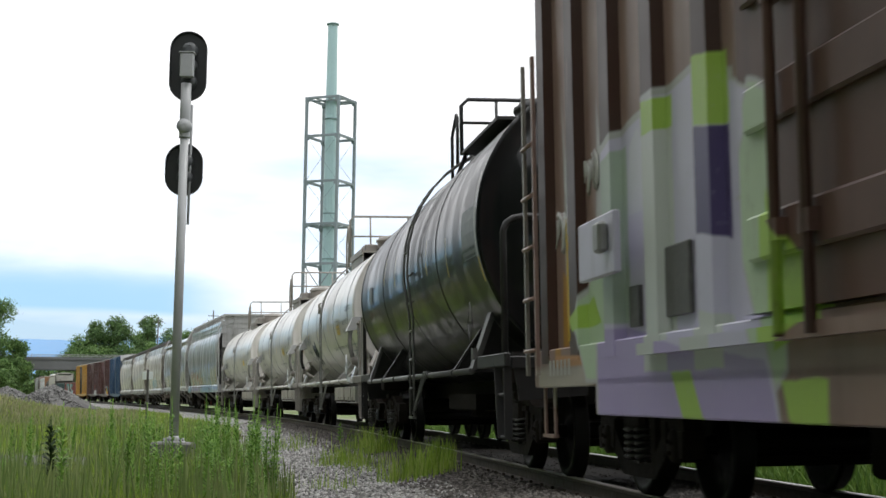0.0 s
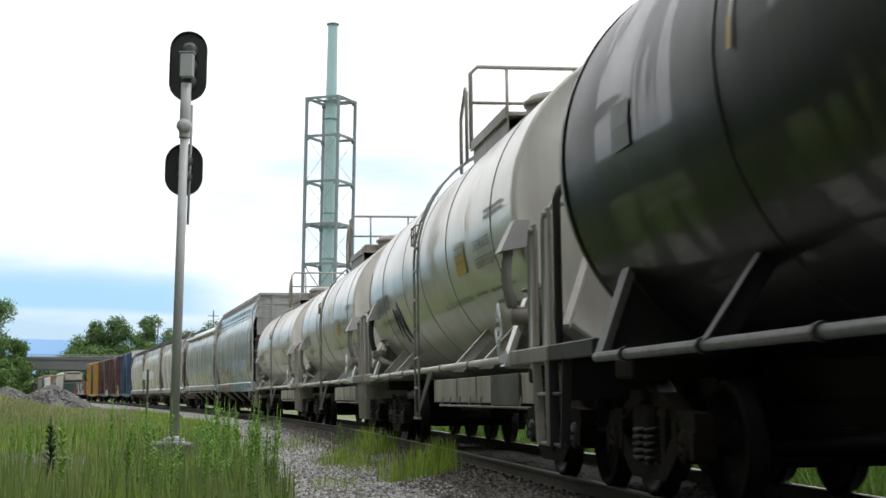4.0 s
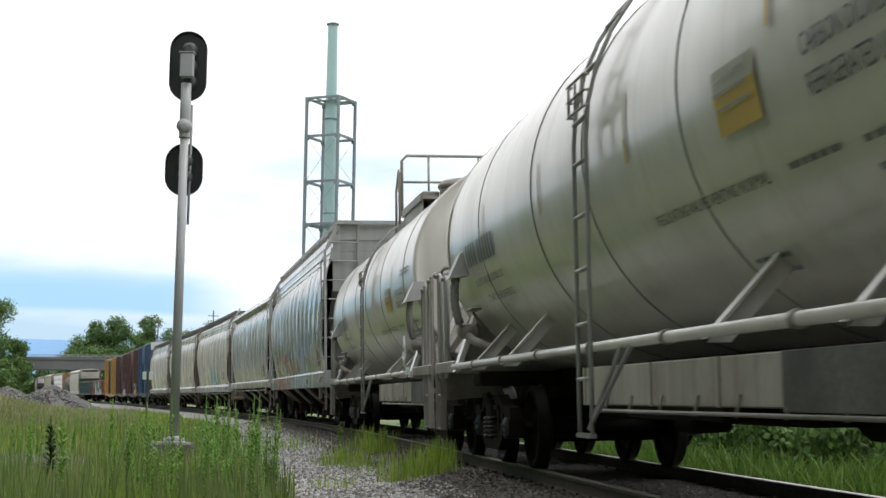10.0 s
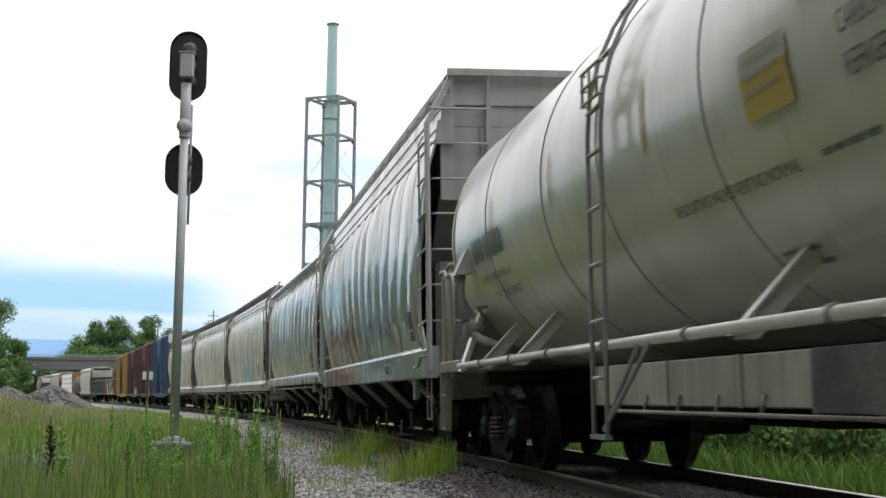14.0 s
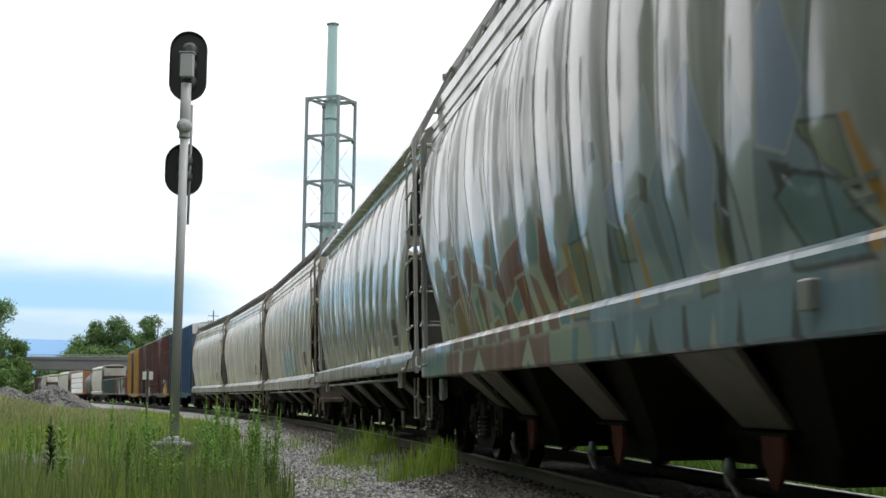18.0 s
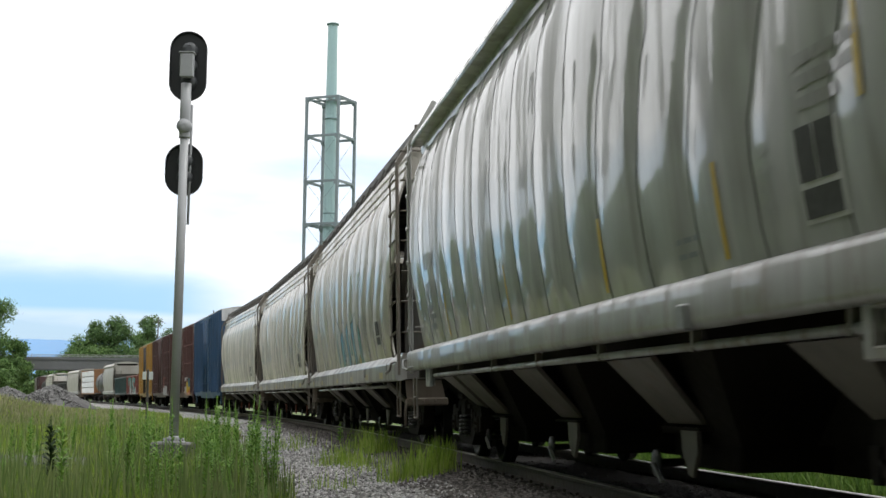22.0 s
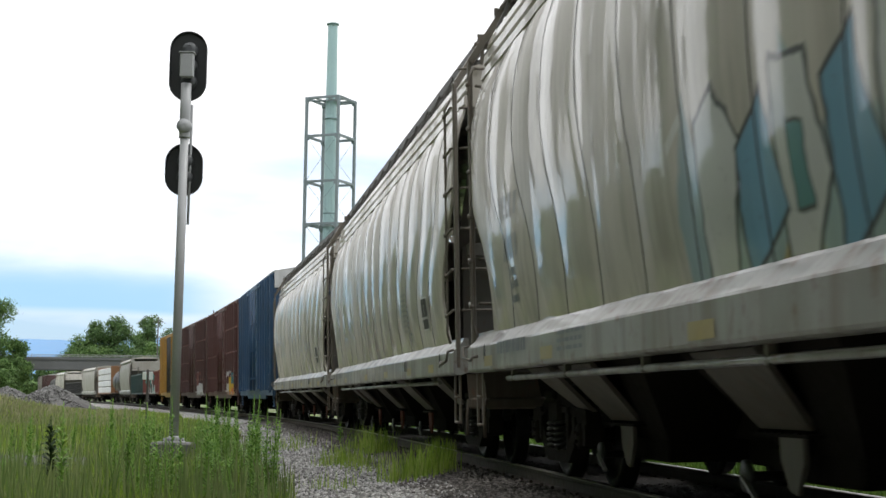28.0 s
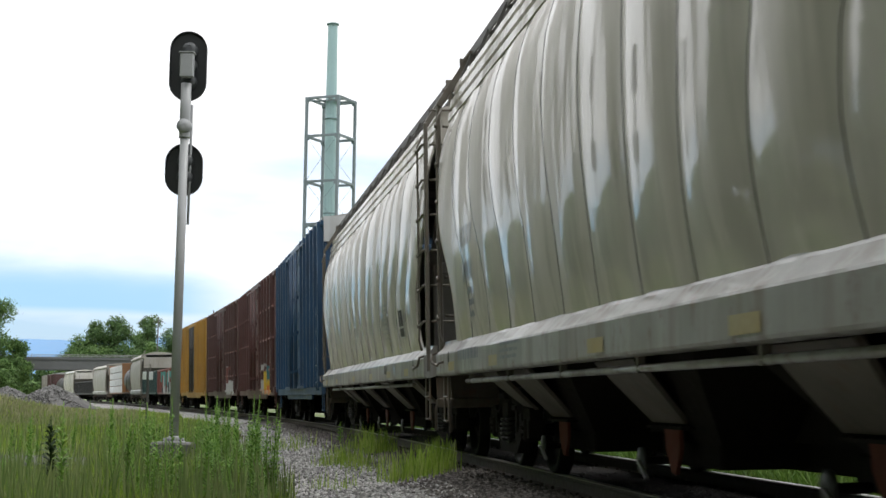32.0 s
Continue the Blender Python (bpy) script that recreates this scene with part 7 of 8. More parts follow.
def stone_place(r):
    s = 4.0 - 44.0 * r.uniform() ** 1.6
    a = r.uniform(1.7, 4.0)
    return on_line(s, a, bed_height(a) + 0.008)


def stone_place_near(r):
    s = 5.0 - 44.0 * r.uniform() ** 1.6
    a = 0.85 + 1.1 * r.uniform() + 0.25 * r.uniform()
    return on_line(s, a, bed_height(a) + 0.012)


def stone_place_inner(r):
    s = 6.0 - 40.0 * r.uniform() ** 1.5
    a = r.uniform(-2.4, 0.7)
    return on_line(s, a, bed_height(a) + (0.03 if -1.2 < a < 0.6 else 0.0))


st = part("ballast_stones", stones("ballast_stones", 20000, 5, stone_place, (0.014, 0.034)), None, track)
st["kind"] = "stuff"
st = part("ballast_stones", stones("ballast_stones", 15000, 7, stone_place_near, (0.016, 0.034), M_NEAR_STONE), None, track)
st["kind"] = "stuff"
st = part("ballast_stones", stones("ballast_stones", 15000, 6, stone_place_inner, (0.018, 0.042), M_OIL_SHADE_STONE), None, track)
st["kind"] = "stuff"


# ---- signal ----
def signal():
    s = thing("railway_signal", "grey railway signal mast with two black oval heads seen from behind", "railway signal", at=Matrix.Translation((-4.325, 24, 0)) @ Matrix.Rotation(radians(0.25), 4, "Y"))
    base = Shape().box((0, 0, -0.26), (0.66, 0.66, 0.5), bevel=0.03)
    part("foundation", base, M_CONCRETE, s, "concrete foundation block")
    part("base_plate", Shape().box((0, 0, -0.005), (0.34, 0.34, 0.03), bevel=0.01).lathe([(0.0, 0.11), (0.05, 0.10), (0.09, 0.08)], "z", 16), M_SIGNAL, s)
    for dx in (-0.13, 0.13):
        for dy in (-0.13, 0.13):
            part("bolt", Shape().lathe([(0.0, 0.022), (0.06, 0.022)], "z", 6, (dx, dy, 0)), M_SIGNAL, s)
    part("mast", Shape().lathe([(0.0, 0.078), (2.6, 0.075), (5.02, 0.072)], "z", 20), M_SIGNAL, s, "grey tubular mast")
    part("upper_mast", Shape().lathe([(4.98, 0.088), (5.0, 0.092), (5.4, 0.09), (5.9, 0.088)], "z", 20), M_SIGNAL, s)
    part("joint", Shape().lathe([(-0.11, 0.03), (-0.10, 0.12), (0.10, 0.12), (0.11, 0.03)], "y", 20, (0, 0, 5.17)), M_SIGNAL, s)
    part("conduit", Shape().tube([(0.10, 0.06, 5.55), (0.10, 0.06, 4.7), (0.095, 0.06, 3.55)], 0.022, 8), M_SIGNAL, s)

    def oval(w, h, n=20):
        r = w / 2
        pts = []
        for i in range(n + 1):
            a = math.pi * i / n
            pts.append((r * math.cos(a), h / 2 - r + r * math.sin(a)))
        for i in range(n + 1):
            a = math.pi + math.pi * i / n
            pts.append((r * math.cos(a), -h / 2 + r + r * math.sin(a)))
        return pts
    for zc, h, dx in ((6.22, 1.18, 0.0), (4.47, 0.87, -0.01)):
        hood = Shape().prism([(x + dx, z + zc) for x, z in oval(0.62, h)], 0.13, 0.15)
        rim = [(x + dx, z + zc) for x, z in oval(0.62, h)]
        inn = [(x + dx, z + zc) for x, z in oval(0.585, h - 0.035)]
        n = len(rim)
        hood.add([(p[0], 0.15, p[1]) for p in rim] + [(p[0], 0.09, p[1]) for p in rim] + [(p[0], 0.09, p[1]) for p in inn] + [(p[0], 0.13, p[1]) for p in inn],
                 [(k * n + i, k * n + (i + 1) % n, (k + 1) * n + (i + 1) % n, (k + 1) * n + i) for k in range(3) for i in range(n)])
        head = part("signal_head", hood, M_SIGNAL_BLACK, s, "black oval background plate")
        lamps = 3 if h > 1 else 2
        for i in range(lamps):
            z = zc + (i - (lamps - 1) / 2) * 0.27
            c = Shape().lathe([(0.0, 0.04), (0.02, 0.115), (0.09, 0.135), (0.13, 0.14)], "y", 18, (dx + 0.02, 0, z))
            c.box((dx + 0.02, 0.02, z + 0.06), (0.07, 0.05, 0.03), bevel=0.008)
            part("lamp_casting", c, M_SIGNAL_DARK, head)
            vis = Shape().lathe([(0.15, 0.125), (0.36, 0.13)], "y", 18, (dx + 0.02, 0, z))
            part("lamp_hood", vis, M_SIGNAL_BLACK, head)
    part("junction_box", Shape().box((0.02, -0.10, 6.18), (0.22, 0.16, 0.40), bevel=0.015).box((0.02, -0.10, 6.395), (0.25, 0.19, 0.02)), M_SIGNAL, s, "grey junction box")
    return s


signal()


# ---- chimney in its steel frame ----
def stack_tower():
    t = thing("chimney_tower", "pale teal chimney inside an open steel lattice tower", "chimney", at=Matrix.Translation((-11.0, 140, 0)) @ Matrix.Rotation(radians(-24), 4, "Z"))
    b = land(-11, 140)
    stack = Shape().lathe([(b, 0.60), (20.0, 0.56), (29.5, 0.53), (37.1, 0.46)], "z", 12, smooth=False)
    chim = part("chimney", stack, M_STACK, t, "pale teal faceted chimney")
    for z in (14.0, 18.4, 27.6, 36.95):
        part("flange", Shape().lathe([(z, 0.60), (z + 0.14, 0.60)], "z", 12), M_STACK_DARK, chim)
    w = 1.72
    corners = [(-w, -w), (w, -w), (w, w), (-w, w)]
    for x, y in corners:
        part("leg", Shape().box((x, y, (b + 29.6) / 2), (0.24, 0.24, 29.6 - b)), M_TOWER, t)
    for z in (4.5, 9.0, 13.5, 17.3, 21.4, 25.8, 29.5):
        for i in range(4):
            (x0, y0), (x1, y1) = corners[i], corners[(i + 1) % 4]
            part("girt", Shape().beam((x0, y0, z), (x1, y1, z), 0.18, 0.22), M_TOWER, t)
            for k in (0.06, 0.94):
                part("gusset", Shape().box((x0 + (x1 - x0) * k, y0 + (y1 - y0) * k, z - 0.18), (0.22, 0.22, 0.3)), M_TOWER, t)
    levels = (b, 4.5, 9.0, 13.5, 17.3, 21.4, 25.8)
    for z0, z1 in zip(levels[:-1], levels[1:]):
        for i in (0, 2):
            (x0, y0), (x1, y1) = corners[i], corners[(i + 1) % 4]
            part("tie_rod", Shape().tube([(x0, y0, z0), (x1, y1, z1)], 0.018 if z0 > 12 else 0.06, 5), M_TOWER, t)
            part("tie_rod", Shape().tube([(x1, y1, z0), (x0, y0, z1)], 0.018 if z0 > 12 else 0.06, 5), M_TOWER, t)
    for z in (29.4, 17.2):
        for k in (-0.65, 0.65):
            part("stack_guide", Shape().beam((-w, k, z), (w, k, z), 0.12, 0.14).beam((k, -w, z), (k, w, z), 0.12, 0.14), M_TOWER, t)


stack_tower()


# ---- road bridge ----
def bridge():
    b = thing("road_bridge", "grey concrete road bridge over the railway with pale railing", "bridge", at=Matrix.Translation((-78, 322, 0)) @ Matrix.Rotation(radians(-1.0), 4, "Z"))
    part("deck", Shape().box((-6, 0, 8.25), (130, 11, 0.5)), M_BRIDGE, b)
    for y in (-5.3, -2.6, 0, 2.6, 5.3):
        part("girder", Shape().box((-6, y, 7.15), (130, 0.5, 1.7)), M_BRIDGE, b)
    for y in (-5.6, 5.6):
        part("parapet", Shape().box((-6, y, 8.75), (130, 0.3, 0.55)), M_BRIDGE, b)
        rail = Shape()
        for z in (9.25, 9.55):
            rail.box((-6, y, z), (130, 0.12, 0.1))
        for i in range(66):
            rail.box((-70 + i * 2, y, 9.25), (0.12, 0.12, 0.6))
        part("railing", rail, M_BRIDGE_PALE, b, "pale metal railing")
    for x in (-44, 26):
        part("bent_cap", Shape().box((x, 0, 6.0), (1.6, 12, 0.9)), M_BRIDGE, b)
        for y in (-4, 0, 4):
            part("pier", Shape().lathe([(-1.0, 0.6), (5.6, 0.6)], "z", 16, (x, y, 0)), M_BRIDGE, b)


bridge()


# ---- gravel heaps ----
def heap(cx, cy, rx, ry, h, seed):
    rows = []
    for i in range(25):
        f = i / 24
        row = []
        for k in range(73):
            a = 2 * math.pi * k / 72
            wob = 1 + 0.16 * noise.noise((math.cos(a) * 1.5 + seed, math.sin(a) * 1.5, 0))
            x, y = cx + rx * f * wob * math.cos(a), cy + ry * f * wob * math.sin(a)
            z = h * (1 - f ** 1.3) + 0.16 * noise.noise((x * 0.7, y * 0.7, seed)) + 0.09 * noise.noise((x * 2.3, y * 2.3, seed))
            row.append((x, y, max(-0.7, z + land(x, y) * f - 0.25 * f)))
        rows.append(row)
    solo("gravel_heap", Shape().sheet(rows), M_HEAP, "heap of grey crushed gravel on the grass", "gravel heap", "gravel heaps", "stuff")


heap(-26.3, 100, 3.6, 5.0, 1.4, 2)
heap(-30.0, 102, 3.8, 5.0, 1.25, 8)
heap(-34.0, 103, 4.5, 5.0, 1.2, 5)


def heap_place(r):
    cx, cy, rx, ry, h = ((-26.3, 100, 3.6, 5.0, 1.4), (-30.0, 102, 3.8, 5.0, 1.25))[r.randint(2)]
    f, a = r.uniform() ** 0.6, r.uniform(math.pi, 2 * math.pi)
    x, y = cx + rx * f * math.cos(a), cy + ry * f * math.sin(a)
    return (x, y, h * (1 - f ** 1.3) + land(x, y) * f - 0.25 * f + 0.02)


solo("loose_heap_stones", stones("loose_heap_stones", 3200, 9, heap_place, (0.05, 0.13), M_HEAP_STONE), None, "loose grey stones lying on the gravel heaps", "stones", kind="stuff")


# ---- marker post ----
def marker():
    m = thing("marker_post", "thin dark trackside post with two pale plates", "sign post", at=Matrix.Translation((-8.95, 45, 0)))
    part("post", Shape().box((0, 0, 0.5), (0.07, 0.05, 2.1), bevel=0.01), M_POLE, m)
    for dx in (-0.10, 0.10):
        part("plate", Shape().box((dx, -0.04, 1.36), (0.12, 0.02, 0.24), bevel=0.008), M_PLACARD, m)


marker()


# ---- trees and distance ----
def leaf_cloud(name, blobs, count, size, seed, mat):
    """Many small leaf clumps scattered in and on uneven blobs (x, y, z, radius, flatness)."""
    r = np.random.RandomState(seed)
    w = np.array([b[3] ** 2 for b in blobs])
    pick = r.choice(len(blobs), count, p=w / w.sum())
    bl = np.array(blobs)[pick]
    d = r.normal(size=(count, 3))
    d /= np.linalg.norm(d, axis=1)[:, None]
    rad = bl[:, 3] * (0.55 + 0.5 * r.uniform(size=count) ** 0.6) * (1 + 0.18 * r.normal(size=count))
    c = bl[:, :3] + d * rad[:, None] * np.stack([np.ones(count), np.ones(count), bl[:, 4]], 1)
    u = r.normal(size=(count, 3))
    u /= np.linalg.norm(u, axis=1)[:, None]
    v = np.cross(u, d)
    v /= np.linalg.norm(v, axis=1)[:, None] + 1e-6
    k = (size * r.uniform(0.5, 1.3, count))[:, None]
    droop = np.array([0, 0, -0.25])
    pts = np.stack([c - u * k, c + v * k * 0.6 + droop * k, c + u * k, c - v * k * 0.6], 1).reshape(-1, 3)
    me = bpy.data.meshes.new(name)
    me.from_pydata([tuple(p) for p in pts], [], [(4 * i, 4 * i + 1, 4 * i + 2, 4 * i + 3) for i in range(count)])
    me.materials.append(mat)
    return me


def tree(x, y, height, spread, seed, mat=None, leaves=2600, size=0.42, label="leafy green deciduous tree", group="trees"):
    r = random.Random(seed)
    z0 = land(x, y) - 0.2
    t = thing("tree", label, "tree", group, at=Matrix.Translation((x, y, z0)))
    tr = Shape()
    top = height * 0.62
    tr.tube([(0, 0, 0), (r.uniform(-.2, .2), 0, top * 0.4), (r.uniform(-.4, .4), 0, top * 0.75), (r.uniform(-.5, .5), 0, top)], [height * 0.022, height * 0.018, height * 0.013, height * 0.006], 7)
    blobs = []
    for i in range(16):
        a, f = r.uniform(0, 6.28), r.uniform(0.25, 1.0)
        rad = spread * (0.80 - 0.5 * abs(f - 0.35)) * r.uniform(0.45, 1.0)
        p = (math.cos(a) * rad, math.sin(a) * rad, height * (0.14 + 0.74 * f))
        tr.tube([(0, 0, height * (0.12 + 0.4 * f)), (p[0] * 0.5, p[1] * 0.5, p[2] * 0.9), p], [height * 0.009, height * 0.006, height * 0.003], 5)
        blobs.append((*p, spread * r.uniform(0.26, 0.5), r.uniform(0.75, 1.15)))
    blobs.append((0, 0, height * 0.88, spread * 0.36, 0.9))
    blobs.append((0, 0, height * 0.60, spread * 0.55, 1.0))
    blobs.append((0, 0, height * 0.34, spread * 0.60, 1.0))
    part("trunk", tr, M_BARK, t)
    part("crown", leaf_cloud("crown", blobs, leaves, size, seed, mat or M_LEAF), None, t)
    return t


rt = random.Random(11)
# beside the track, in front of the bridge
for x, y, h, sp, m in ((-91.5, 300, 22, 5.0, M_LEAF_B), (-88.0, 304, 13.5, 3.4, M_LEAF_B), (-96, 292, 23, 6.5, M_LEAF), (-86.0, 290, 8.5, 3.2, M_LEAF_B), (-88, 280, 11, 4.0, M_LEAF_B), (-99, 296, 22, 7, M_LEAF), (-106, 288, 20, 8, M_LEAF)):
    tree(x, y, h, sp, rt.randrange(9999), m, 9000, 0.24)
# behind the bridge, right of the line
x = -90.5
for i in range(13):
    h = (17.0, 21.5, 22.5, 19.0, 23.0, 19.5, 18.5, 19.5, 21.0, 20.0, 19.0, 19.0, 19.5)[i]
    tree(x, 372 + rt.uniform(-8, 8), h, 5.4 + rt.uniform(-0.8, 1.0), rt.randrange(9999), M_LEAF if i % 3 else M_LEAF_B, 9000, 0.27)
    x += 4.4 + rt.uniform(-0.6, 0.6)
for i in range(9):
    tree(-89 + i * 6.4, 356 + rt.uniform(-4, 4), 13.5 + rt.uniform(-1, 2), 4.8, rt.randrange(9999), M_LEAF_B if i % 2 else M_LEAF, 5000, 0.28)
# seen under the bridge, left of the line
for i in range(10):
    if i in (3, 4):
        continue
    tree(-122 + i * 3.6, 420 + rt.uniform(-15, 15), 10.5 + rt.uniform(-2, 2), 4.6, rt.randrange(9999), M_LEAF, 2000, 0.5)
for i in range(6):
    if i in (3, 4):
        continue
    tree(-104 + i * 3.4, 345 + rt.uniform(-5, 5), 5.5 + rt.uniform(-1, 1), 3.0, rt.randrange(9999), M_LEAF_B, 1400, 0.4, "low green shrub tree under the bridge")
# behind the train, on the far side of the line
for i in range(12):
    tree(8 + i * 9 + rt.uniform(-2, 2), 120 + i * 18 + rt.uniform(-12, 12), 10 + rt.uniform(-2, 3), 5.0, rt.randrange(9999), M_LEAF, 1200, 0.5)


# tall unseen woods added to close the place behind and to the left of the camera, and to shade near cars
for i in range(36):
    a = i / 35
    if a < 0.5:
        x, y = -10.5 - 4.5 * (i % 2) - rt.uniform(0, 1.5), 8.5 - a / 0.5 * 26
    else:
        x, y = -26.0 + (a - 0.5) / 0.5 * 52, -11 - 4.5 * (i % 2) - rt.uniform(0, 2)
    tree(x, y, 17.0 + rt.uniform(-2, 3.0), 4.6 + rt.uniform(-0.4, 0.6), rt.randrange(9999), M_LEAF if i % 3 else M_LEAF_B, 4200, 0.55, "tall green tree out of view that shades the near cars", "wood edge")


# more unseen trees added on the left to cut skylight on near cars
for i in range(22):
    tree(-17.5 - 3.5 * (i % 2) - rt.uniform(0, 1.5), 10.5 + i * 1.25, 18.0 + rt.uniform(-2, 2), 4.3 + rt.uniform(-0.4, 0.4), rt.randrange(9999), M_LEAF if i % 3 else M_LEAF_B, 4200, 0.55, "tall green tree out of view that shades the near cars", "wood edge")
# unseen tree row added so the car sides mirror a low dark treeline
for i in range(40):
    y = 36.0 + i * 3.3
    tree(-0.305 * y - 4.6 - rt.uniform(0, 2.0), y, 2.4 + 0.085 * (y - 14) + rt.uniform(-0.8, 1.4), 3.0 + 0.008 * y + rt.uniform(-0.4, 0.4), rt.randrange(9999), M_LEAF if i % 3 else M_LEAF_B, 2400, 0.45, "young green tree out of view, mirrored in the car sides", "wood edge")


def pole(x, y, h, seed):
    p = thing("utility_pole", "weathered timber utility pole with crossarm", "utility pole", "utility poles", at=Matrix.Translation((x, y, land(x, y) - 0.3)))
    part("shaft", Shape().lathe([(0, 0.20), (h, 0.13)], "z", 10), M_POLE, p)
    part("crossarm", Shape().box((0, 0, h - 1.2), (2.4, 0.14, 0.16)), M_POLE, p)
    for dx in (-1.0, 1.0):
        part("insulator", Shape().lathe([(h - 1.1, 0.05), (h - 0.9, 0.06)], "z", 8, (dx, 0, 0)), M_PLACARD, p)


pole(-64.1, 332, 19.6, 1)
pole(-51.7, 332, 21.2, 2)


def ridge():
    rows = []
    for k in range(3):
        row = []
        for i in range(161):
            a = -1500 + i * 18.75
            top = 122 + 22 * noise.noise((a * 0.0016, 1.3, 0)) + 7 * noise.noise((a * 0.008, 4, 0)) + 2.5 * noise.noise((a * 0.04, 8, 0))
            row.append((a, 2500 + k * 260, (-5, top * 0.62, top)[k]))
        rows.append(row)
    rows.append([(q[0], 3400, -5) for q in rows[0]])
    solo("mountain_ridge", Shape().sheet(rows), M_HILL, "wooded mountain ridge with blue haze in its colour", "mountain", kind="structure")


ridge()


# ---- grass and weeds ----
def blades(name, spots, mat, seed, lean=0.35, width=0.008):
    """Grass blades, each a bent tapering strip. spots: rows of x, y, z, height."""
    r = np.random.RandomState(seed)
    n = len(spots)
    p = np.array(spots)
    h = p[:, 3]
    a = r.uniform(0, 2 * np.pi, n)
    d = np.stack([np.cos(a), np.sin(a)], 1)
    b = r.uniform(0.05, 1.0, n) * lean * h
    wd = (width * (0.6 + 0.9 * r.uniform(size=n)) * (0.6 + 0.6 * h))[:, None]
    face = r.uniform(0, 2 * np.pi, n)
    side = np.stack([np.cos(face), np.sin(face)], 1) * wd
    vs = []
    for f, k in ((0.0, 1.0), (0.4, 0.9), (0.75, 0.6)):
        base = np.concatenate([p[:, :2] + d * (b * f ** 1.8)[:, None], (p[:, 2] + h * (f - 0.12 * f * f))[:, None]], 1)
        for sgn in (-1, 1):
            q = base.copy()
            q[:, :2] += side * sgn * k
            vs.append(q)
    tip = np.concatenate([p[:, :2] + d * b[:, None] * 1.05, (p[:, 2] + h * 0.90)[:, None]], 1)
    vs.append(tip)
    pts = np.stack(vs, 1).reshape(-1, 3)
    i = np.arange(n) * 7
    quads = np.concatenate([np.stack([i, i + 1, i + 3, i + 2], 1), np.stack([i + 2, i + 3, i + 5, i + 4], 1)])
    tris = np.stack([i + 4, i + 5, i + 6], 1)
    me = bpy.data.meshes.new(name)
    me.from_pydata(pts.tolist(), [], quads.tolist() + tris.tolist())
    me.materials.append(mat)
    return me


def side_of_line(x, y):
    """Distance to the right of the track's middle, near the camera."""
    s = np.interp(y, LY[::-1], ALONG[::-1])
    cx, h = np.interp(s, ALONG, LX), np.interp(s, ALONG, LT)
    return (cx - x) * math.sin(-h)


def grass_field():
    r = np.random.RandomState(8)
    tall, mid, dry, seeds = [], [], [], []
    while len(tall) < 23000:
        y = 12.5 + 34.0 * r.uniform() ** 1.7
        x = -y * 0.315 + r.uniform() * (y * 0.315 + 3.0)
        a = side_of_line(x, y)
        edge = 3.55 + 0.5 * noise.noise((x * 0.6, y * 0.35, 2)) + max(0.0, (y - 26) * 0.02)
        if a < edge or (abs(x / y + 0.1805) < 0.017 and 22.3 < y < 24.4):
            continue
        dens = 0.35 + 1.1 * noise.noise((x * 0.55, y * 0.3, 6))
        bare = math.exp(-(((x + 7.2) / 1.6) ** 2 + ((y - 26.5) / 2.8) ** 2))
        if r.uniform() > dens + 0.45 - bare * 1.5:
            continue
        z = land(x, y) if a > 4.5 else -0.42
        clump = max(0.0, noise.noise((x * 1.1, y * 0.45, 9)))
        h = 0.12 + 0.34 * r.uniform() ** 1.8 + 0.55 * clump * r.uniform() ** 1.5
        h *= 1.0 if a > 4.3 else 0.75
        if x < -0.232 * y and y < 28:
            h *= 0.42
        if r.uniform() < 0.05:
            dry.append((x, y, z - 0.03, max(0.08, h * 0.8)))
        tall.append((x, y, z - 0.03, max(0.08, h)))
        if r.uniform() < 0.13:
            seeds.append((x, y, z, h + 0.15 + 0.3 * r.uniform()))
    while len(mid) < 26000:
        y = 38 + 70.0 * r.uniform() ** 1.4
        x = -y * 0.32 + r.uniform() * (y * 0.26 + 6.0)
        a = side_of_line(x, y)
        if a < 3.5 + 0.8 * noise.noise((x * 0.2, y * 0.2, 2)):
            continue
        h = 0.12 + 0.30 * r.uniform() + 0.45 * r.uniform() * math.exp(-(((x + 16.5) / 3.6) ** 2 + ((y - 50) / 10.0) ** 2))
        (mid if r.uniform() < (0.12 if x < -0.205 * y and y > 43 else 0.8 if a < 9 else 0.5) else dry).append((x, y, land(x, y) - 0.05, h))
    solo("grass", blades("grass", tall, M_GRASS, 1), None, "tall green grass beside the gravel", "grass", kind="stuff")
    solo("grass", blades("grass", mid, M_GRASS, 2, 0.4, 0.028), None, "rough green field grass", "grass", kind="stuff")
    solo("dry_grass", blades("dry_grass", dry, M_STRAW, 3, 0.4, 0.028), None, "dry tan field grass", "grass", kind="stuff")
    solo("grass_seed_heads", blades("grass_seed_heads", seeds, M_SEED, 4, 0.15, 0.010), None, "thin stalks with pale seed heads", "grass", kind="stuff")
    # tufts growing in the ballast
    tuft = []
    for cx, cy, rad, n, hh in TUFTS:
        for i in range(int(n * 0.8)):
            q, w = r.normal(0, rad * 0.5), r.normal(0, rad * 0.5)
            x, y = cx + q, cy + w * 2.2
            a = float(side_of_line(x, y))
            if a < 1.15:
                continue
            tuft.append((x, y, bed_height(a) - 0.02, hh * (0.3 + 1.0 * r.uniform() ** 1.2)))
    solo("grass_tufts", blades("grass_tufts", tuft, M_GRASS, 5, 0.3, 0.007), None, "bright grass tufts growing out of the ballast", "grass", kind="stuff")
    back = []
    for i in range(26000):
        s = 9.0 - 44.0 * r.uniform() ** 1.3
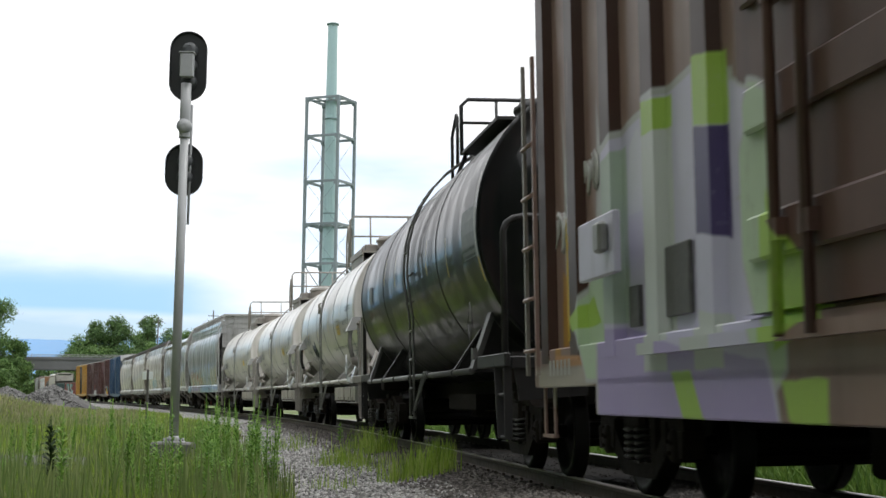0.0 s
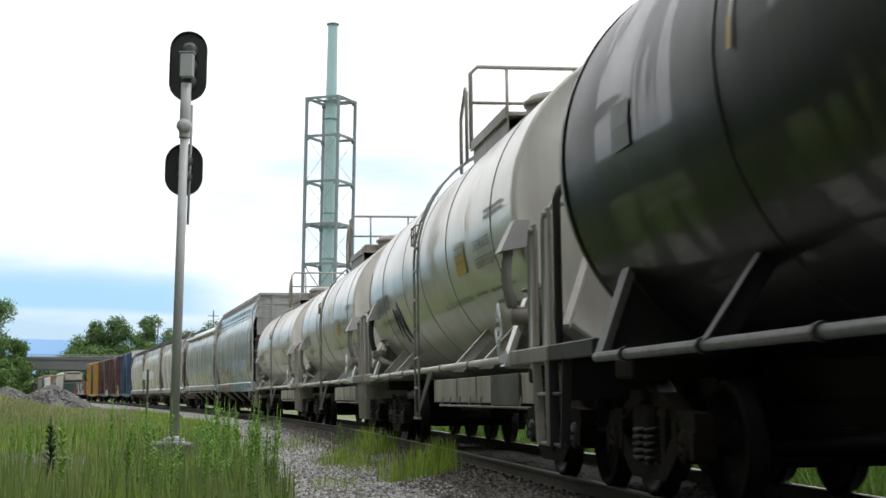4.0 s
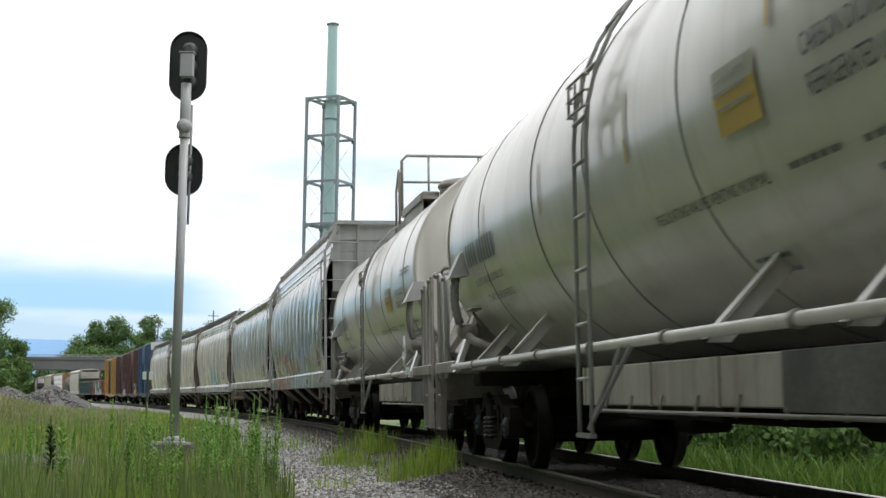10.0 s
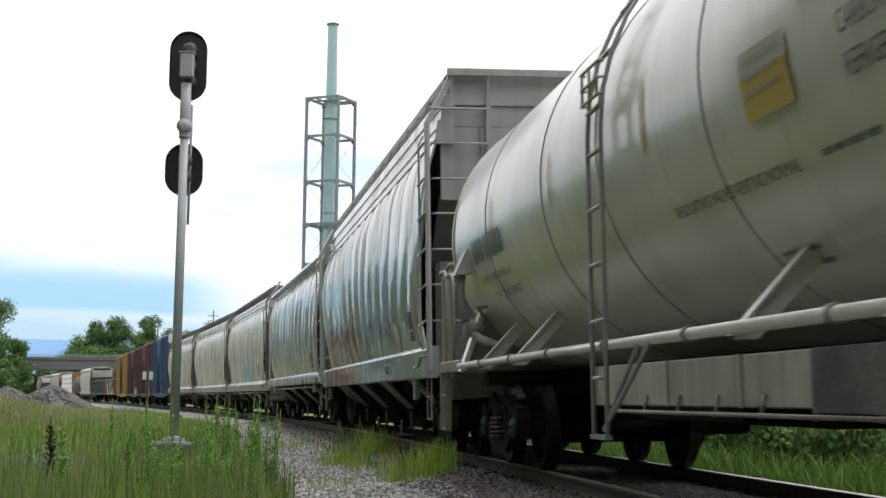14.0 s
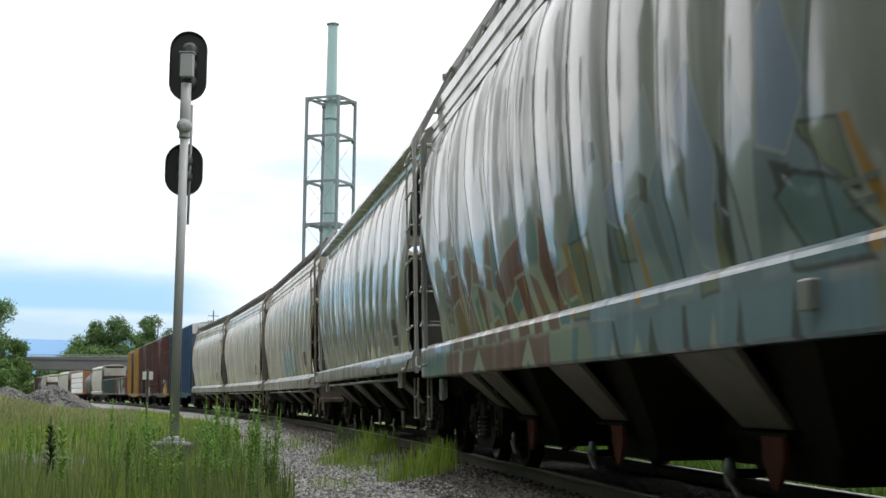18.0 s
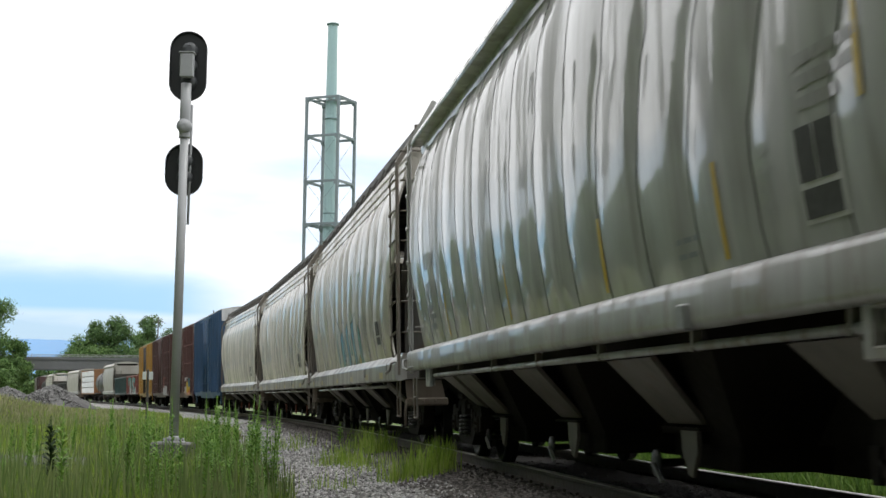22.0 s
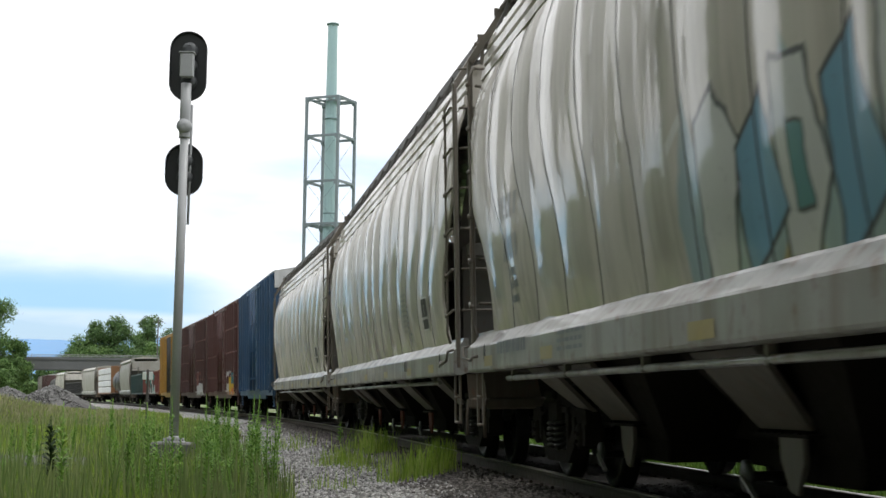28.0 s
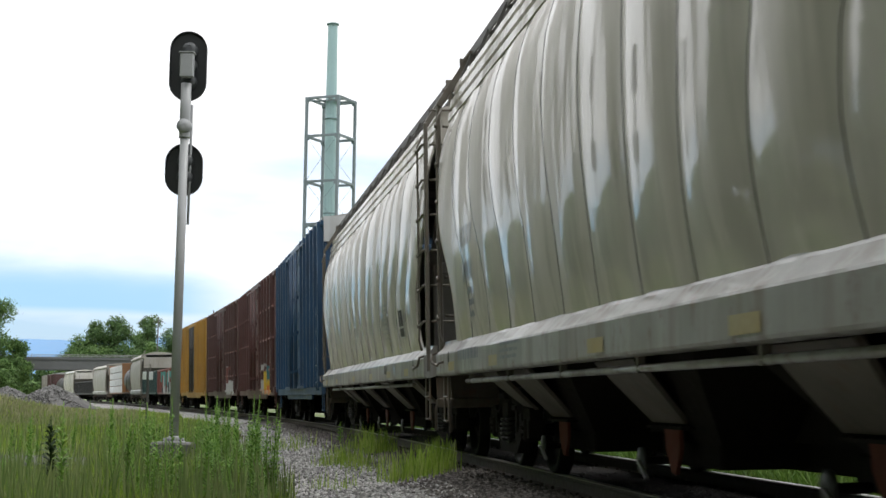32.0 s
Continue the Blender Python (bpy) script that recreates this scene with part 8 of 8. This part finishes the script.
        a = -3.1 - 5.0 * r.uniform() ** 1.5
        p = on_line(s, a)
        back.append((p.x, p.y, -0.45, 0.22 + 0.55 * r.uniform() * min(1.0, (-a - 1.8) * 0.5)))
    solo("grass", blades("grass", back, M_LUSH, 7, 0.7, 0.013), None, "lush overgrown grass behind the rails, darkened for shade", "grass", kind="stuff")


rows = []
for i in range(7):
    rows.append([(-7.2 + 1.9 * math.cos(k / 24 * 2 * math.pi) * i / 6 * (1 + 0.2 * noise.noise((k * 0.6, 2, i * 0.1))), 26.5 + 3.0 * math.sin(k / 24 * 2 * math.pi) * i / 6, 0) for k in range(25)])
rows = [[(q[0], q[1], land(q[0], q[1]) + 0.05 - 0.06 * (i / 6) ** 3) for q in r] for i, r in enumerate(rows)]
solo("gravel_patch", Shape().sheet(rows), M_HEAP, "bare gravelly patch in the grass", "gravel patch", kind="stuff")
TUFTS = [(0.05, 19.2, 0.30, 420, 0.42), (-0.15, 18.2, 0.30, 380, 0.40), (-0.45, 17.6, 0.35, 260, 0.36), (-1.15, 21.5, 0.35, 200, 0.30), (-1.55, 22.8, 0.35, 260, 0.34), (-1.05, 25.0, 0.35, 260, 0.42),
         (-1.35, 27.0, 0.4, 220, 0.46), (-1.9, 17.4, 0.35, 90, 0.25), (-1.2, 17.2, 0.3, 80, 0.22), (-0.9, 19.8, 0.4, 90, 0.22), (-3.1, 30, 0.6, 160, 0.35)]
grass_field()


def weed(x, y, h, seed, mat, leaf=0.10, n=60, name="tall_weed", label="tall green weed stalk with narrow leaves"):
    r = random.Random(seed)
    z = land(x, y) - 0.03
    t = thing(name, label, "weed", "weeds", at=Matrix.Translation((x, y, z)))
    lx, ly = r.uniform(-0.05, 0.05) * h, r.uniform(-0.05, 0.05) * h
    part("stem", Shape().tube([(0, 0, 0), (lx * 0.4, ly * 0.4, h * 0.5), (lx, ly, h)], [0.010, 0.008, 0.003], 5), mat, t)
    lf = Shape()
    for i in range(n):
        f = 0.08 + 0.92 * i / n
        a = i * 2.4 + r.uniform(-0.3, 0.3)
        k = leaf * (0.55 + 0.7 * math.sin(math.pi * min(1, f * 0.9 + 0.1))) * r.uniform(0.7, 1.2) * (1.0 if f < 0.85 else 0.5)
        c = Vector((lx * f, ly * f, h * f))
        d = Vector((math.cos(a), math.sin(a), r.uniform(0.3, 1.3))).normalized()
        s = Vector((-math.sin(a), math.cos(a), 0)) * k * 0.14
        m = c + d * k * 0.6
        e = c + d * k + Vector((0, 0, -k * 0.30))
        lf.add([c, m - s, e, m + s], [(0, 1, 2, 3)])
    part("leaves", lf, mat, t)


rw = random.Random(21)
weed(-4.72, 18.0, 0.92, 1, M_WEED, 0.15, 150, "dark_weed", "dark leafy weed spike standing in the grass")
for i in range(330):
    y = 13.5 + 18 * rw.random() ** 1.4
    a = 3.6 + 5.0 * rw.random() ** 1.25
    s = float(np.interp(y, LY[::-1], ALONG[::-1]))
    x = on_line(s, a).x
    if x < -y * 0.31 or (abs(x + 7.2) < 1.5 and abs(y - 26.5) < 2.6):
        continue
    if (abs(x / y + 0.1805) < 0.020 and 16.0 < y < 24.4 and i % 4) or (x < -0.225 * y and y < 28 and i % 6):
        continue
    tall = 0.34 + 0.85 * rw.random() ** 1.6 + 0.35 * noise.noise((x * 0.7, y * 0.35, 3))
    weed(x, y, max(0.3, min(1.25, tall)), 100 + i, M_STALK, rw.uniform(0.07, 0.11), int(50 + 70 * max(0.4, tall)))
for x, y, h in ((-1.05, 28.6, 0.72), (-1.3, 27.6, 0.6), (0.15, 19.6, 0.5), (-2.1, 31.0, 0.7), (-4.0, 20.3, 0.95), (-3.55, 21.5, 0.9), (-5.9, 33, 1.3)):
    weed(x, y, h, int(h * 100 + y), M_STALK, 0.13, 60)


# bushes behind the rails
def bush(x, y, h, spread, seed):
    r = random.Random(seed)
    t = thing("bush", "overgrown leafy green bush behind the rails", "bush", "bushes", at=Matrix.Translation((x, y, -0.5)))
    st_ = Shape()
    blobs = []
    for i in range(7):
        p = (r.uniform(-1, 1) * spread, r.uniform(-1, 1) * spread, h * r.uniform(0.2, 0.85))
        st_.tube([(0, 0, 0), (p[0] * 0.5, p[1] * 0.5, p[2] * 0.7), p], [0.02, 0.014, 0.006], 5)
        blobs.append((*p, spread * r.uniform(0.3, 0.5), 0.8))
    part("branches", st_, M_BARK, t)
    part("leaves", leaf_cloud("leaves", blobs, 2800, 0.065, seed, M_LEAF_B), None, t)


for i in range(56):
    p = on_line(15.5 - i * 0.95 + rw.uniform(-0.4, 0.4), -4.4 - rw.uniform(0, 1.8))
    bush(p.x, p.y, rw.uniform(0.9, 1.6), rw.uniform(0.7, 1.1), 300 + i)


# ---- what moves ----
def motions():
    times = [i * 0.5 for i in range(65)]
    for car, p, half in CARS:
        walk(car, [(t, car_pose(p, half, t)) for t in times])
    turn_times = [i * 0.15 for i in range(213)] + [32.0]
    for w, x in WHEELSETS:
        walk(w, [(t, Matrix.Translation((x, 0, R_WHEEL)) @ Matrix.Rotation(gone(t) / R_WHEEL, 4, "Y")) for t in turn_times])


motions()
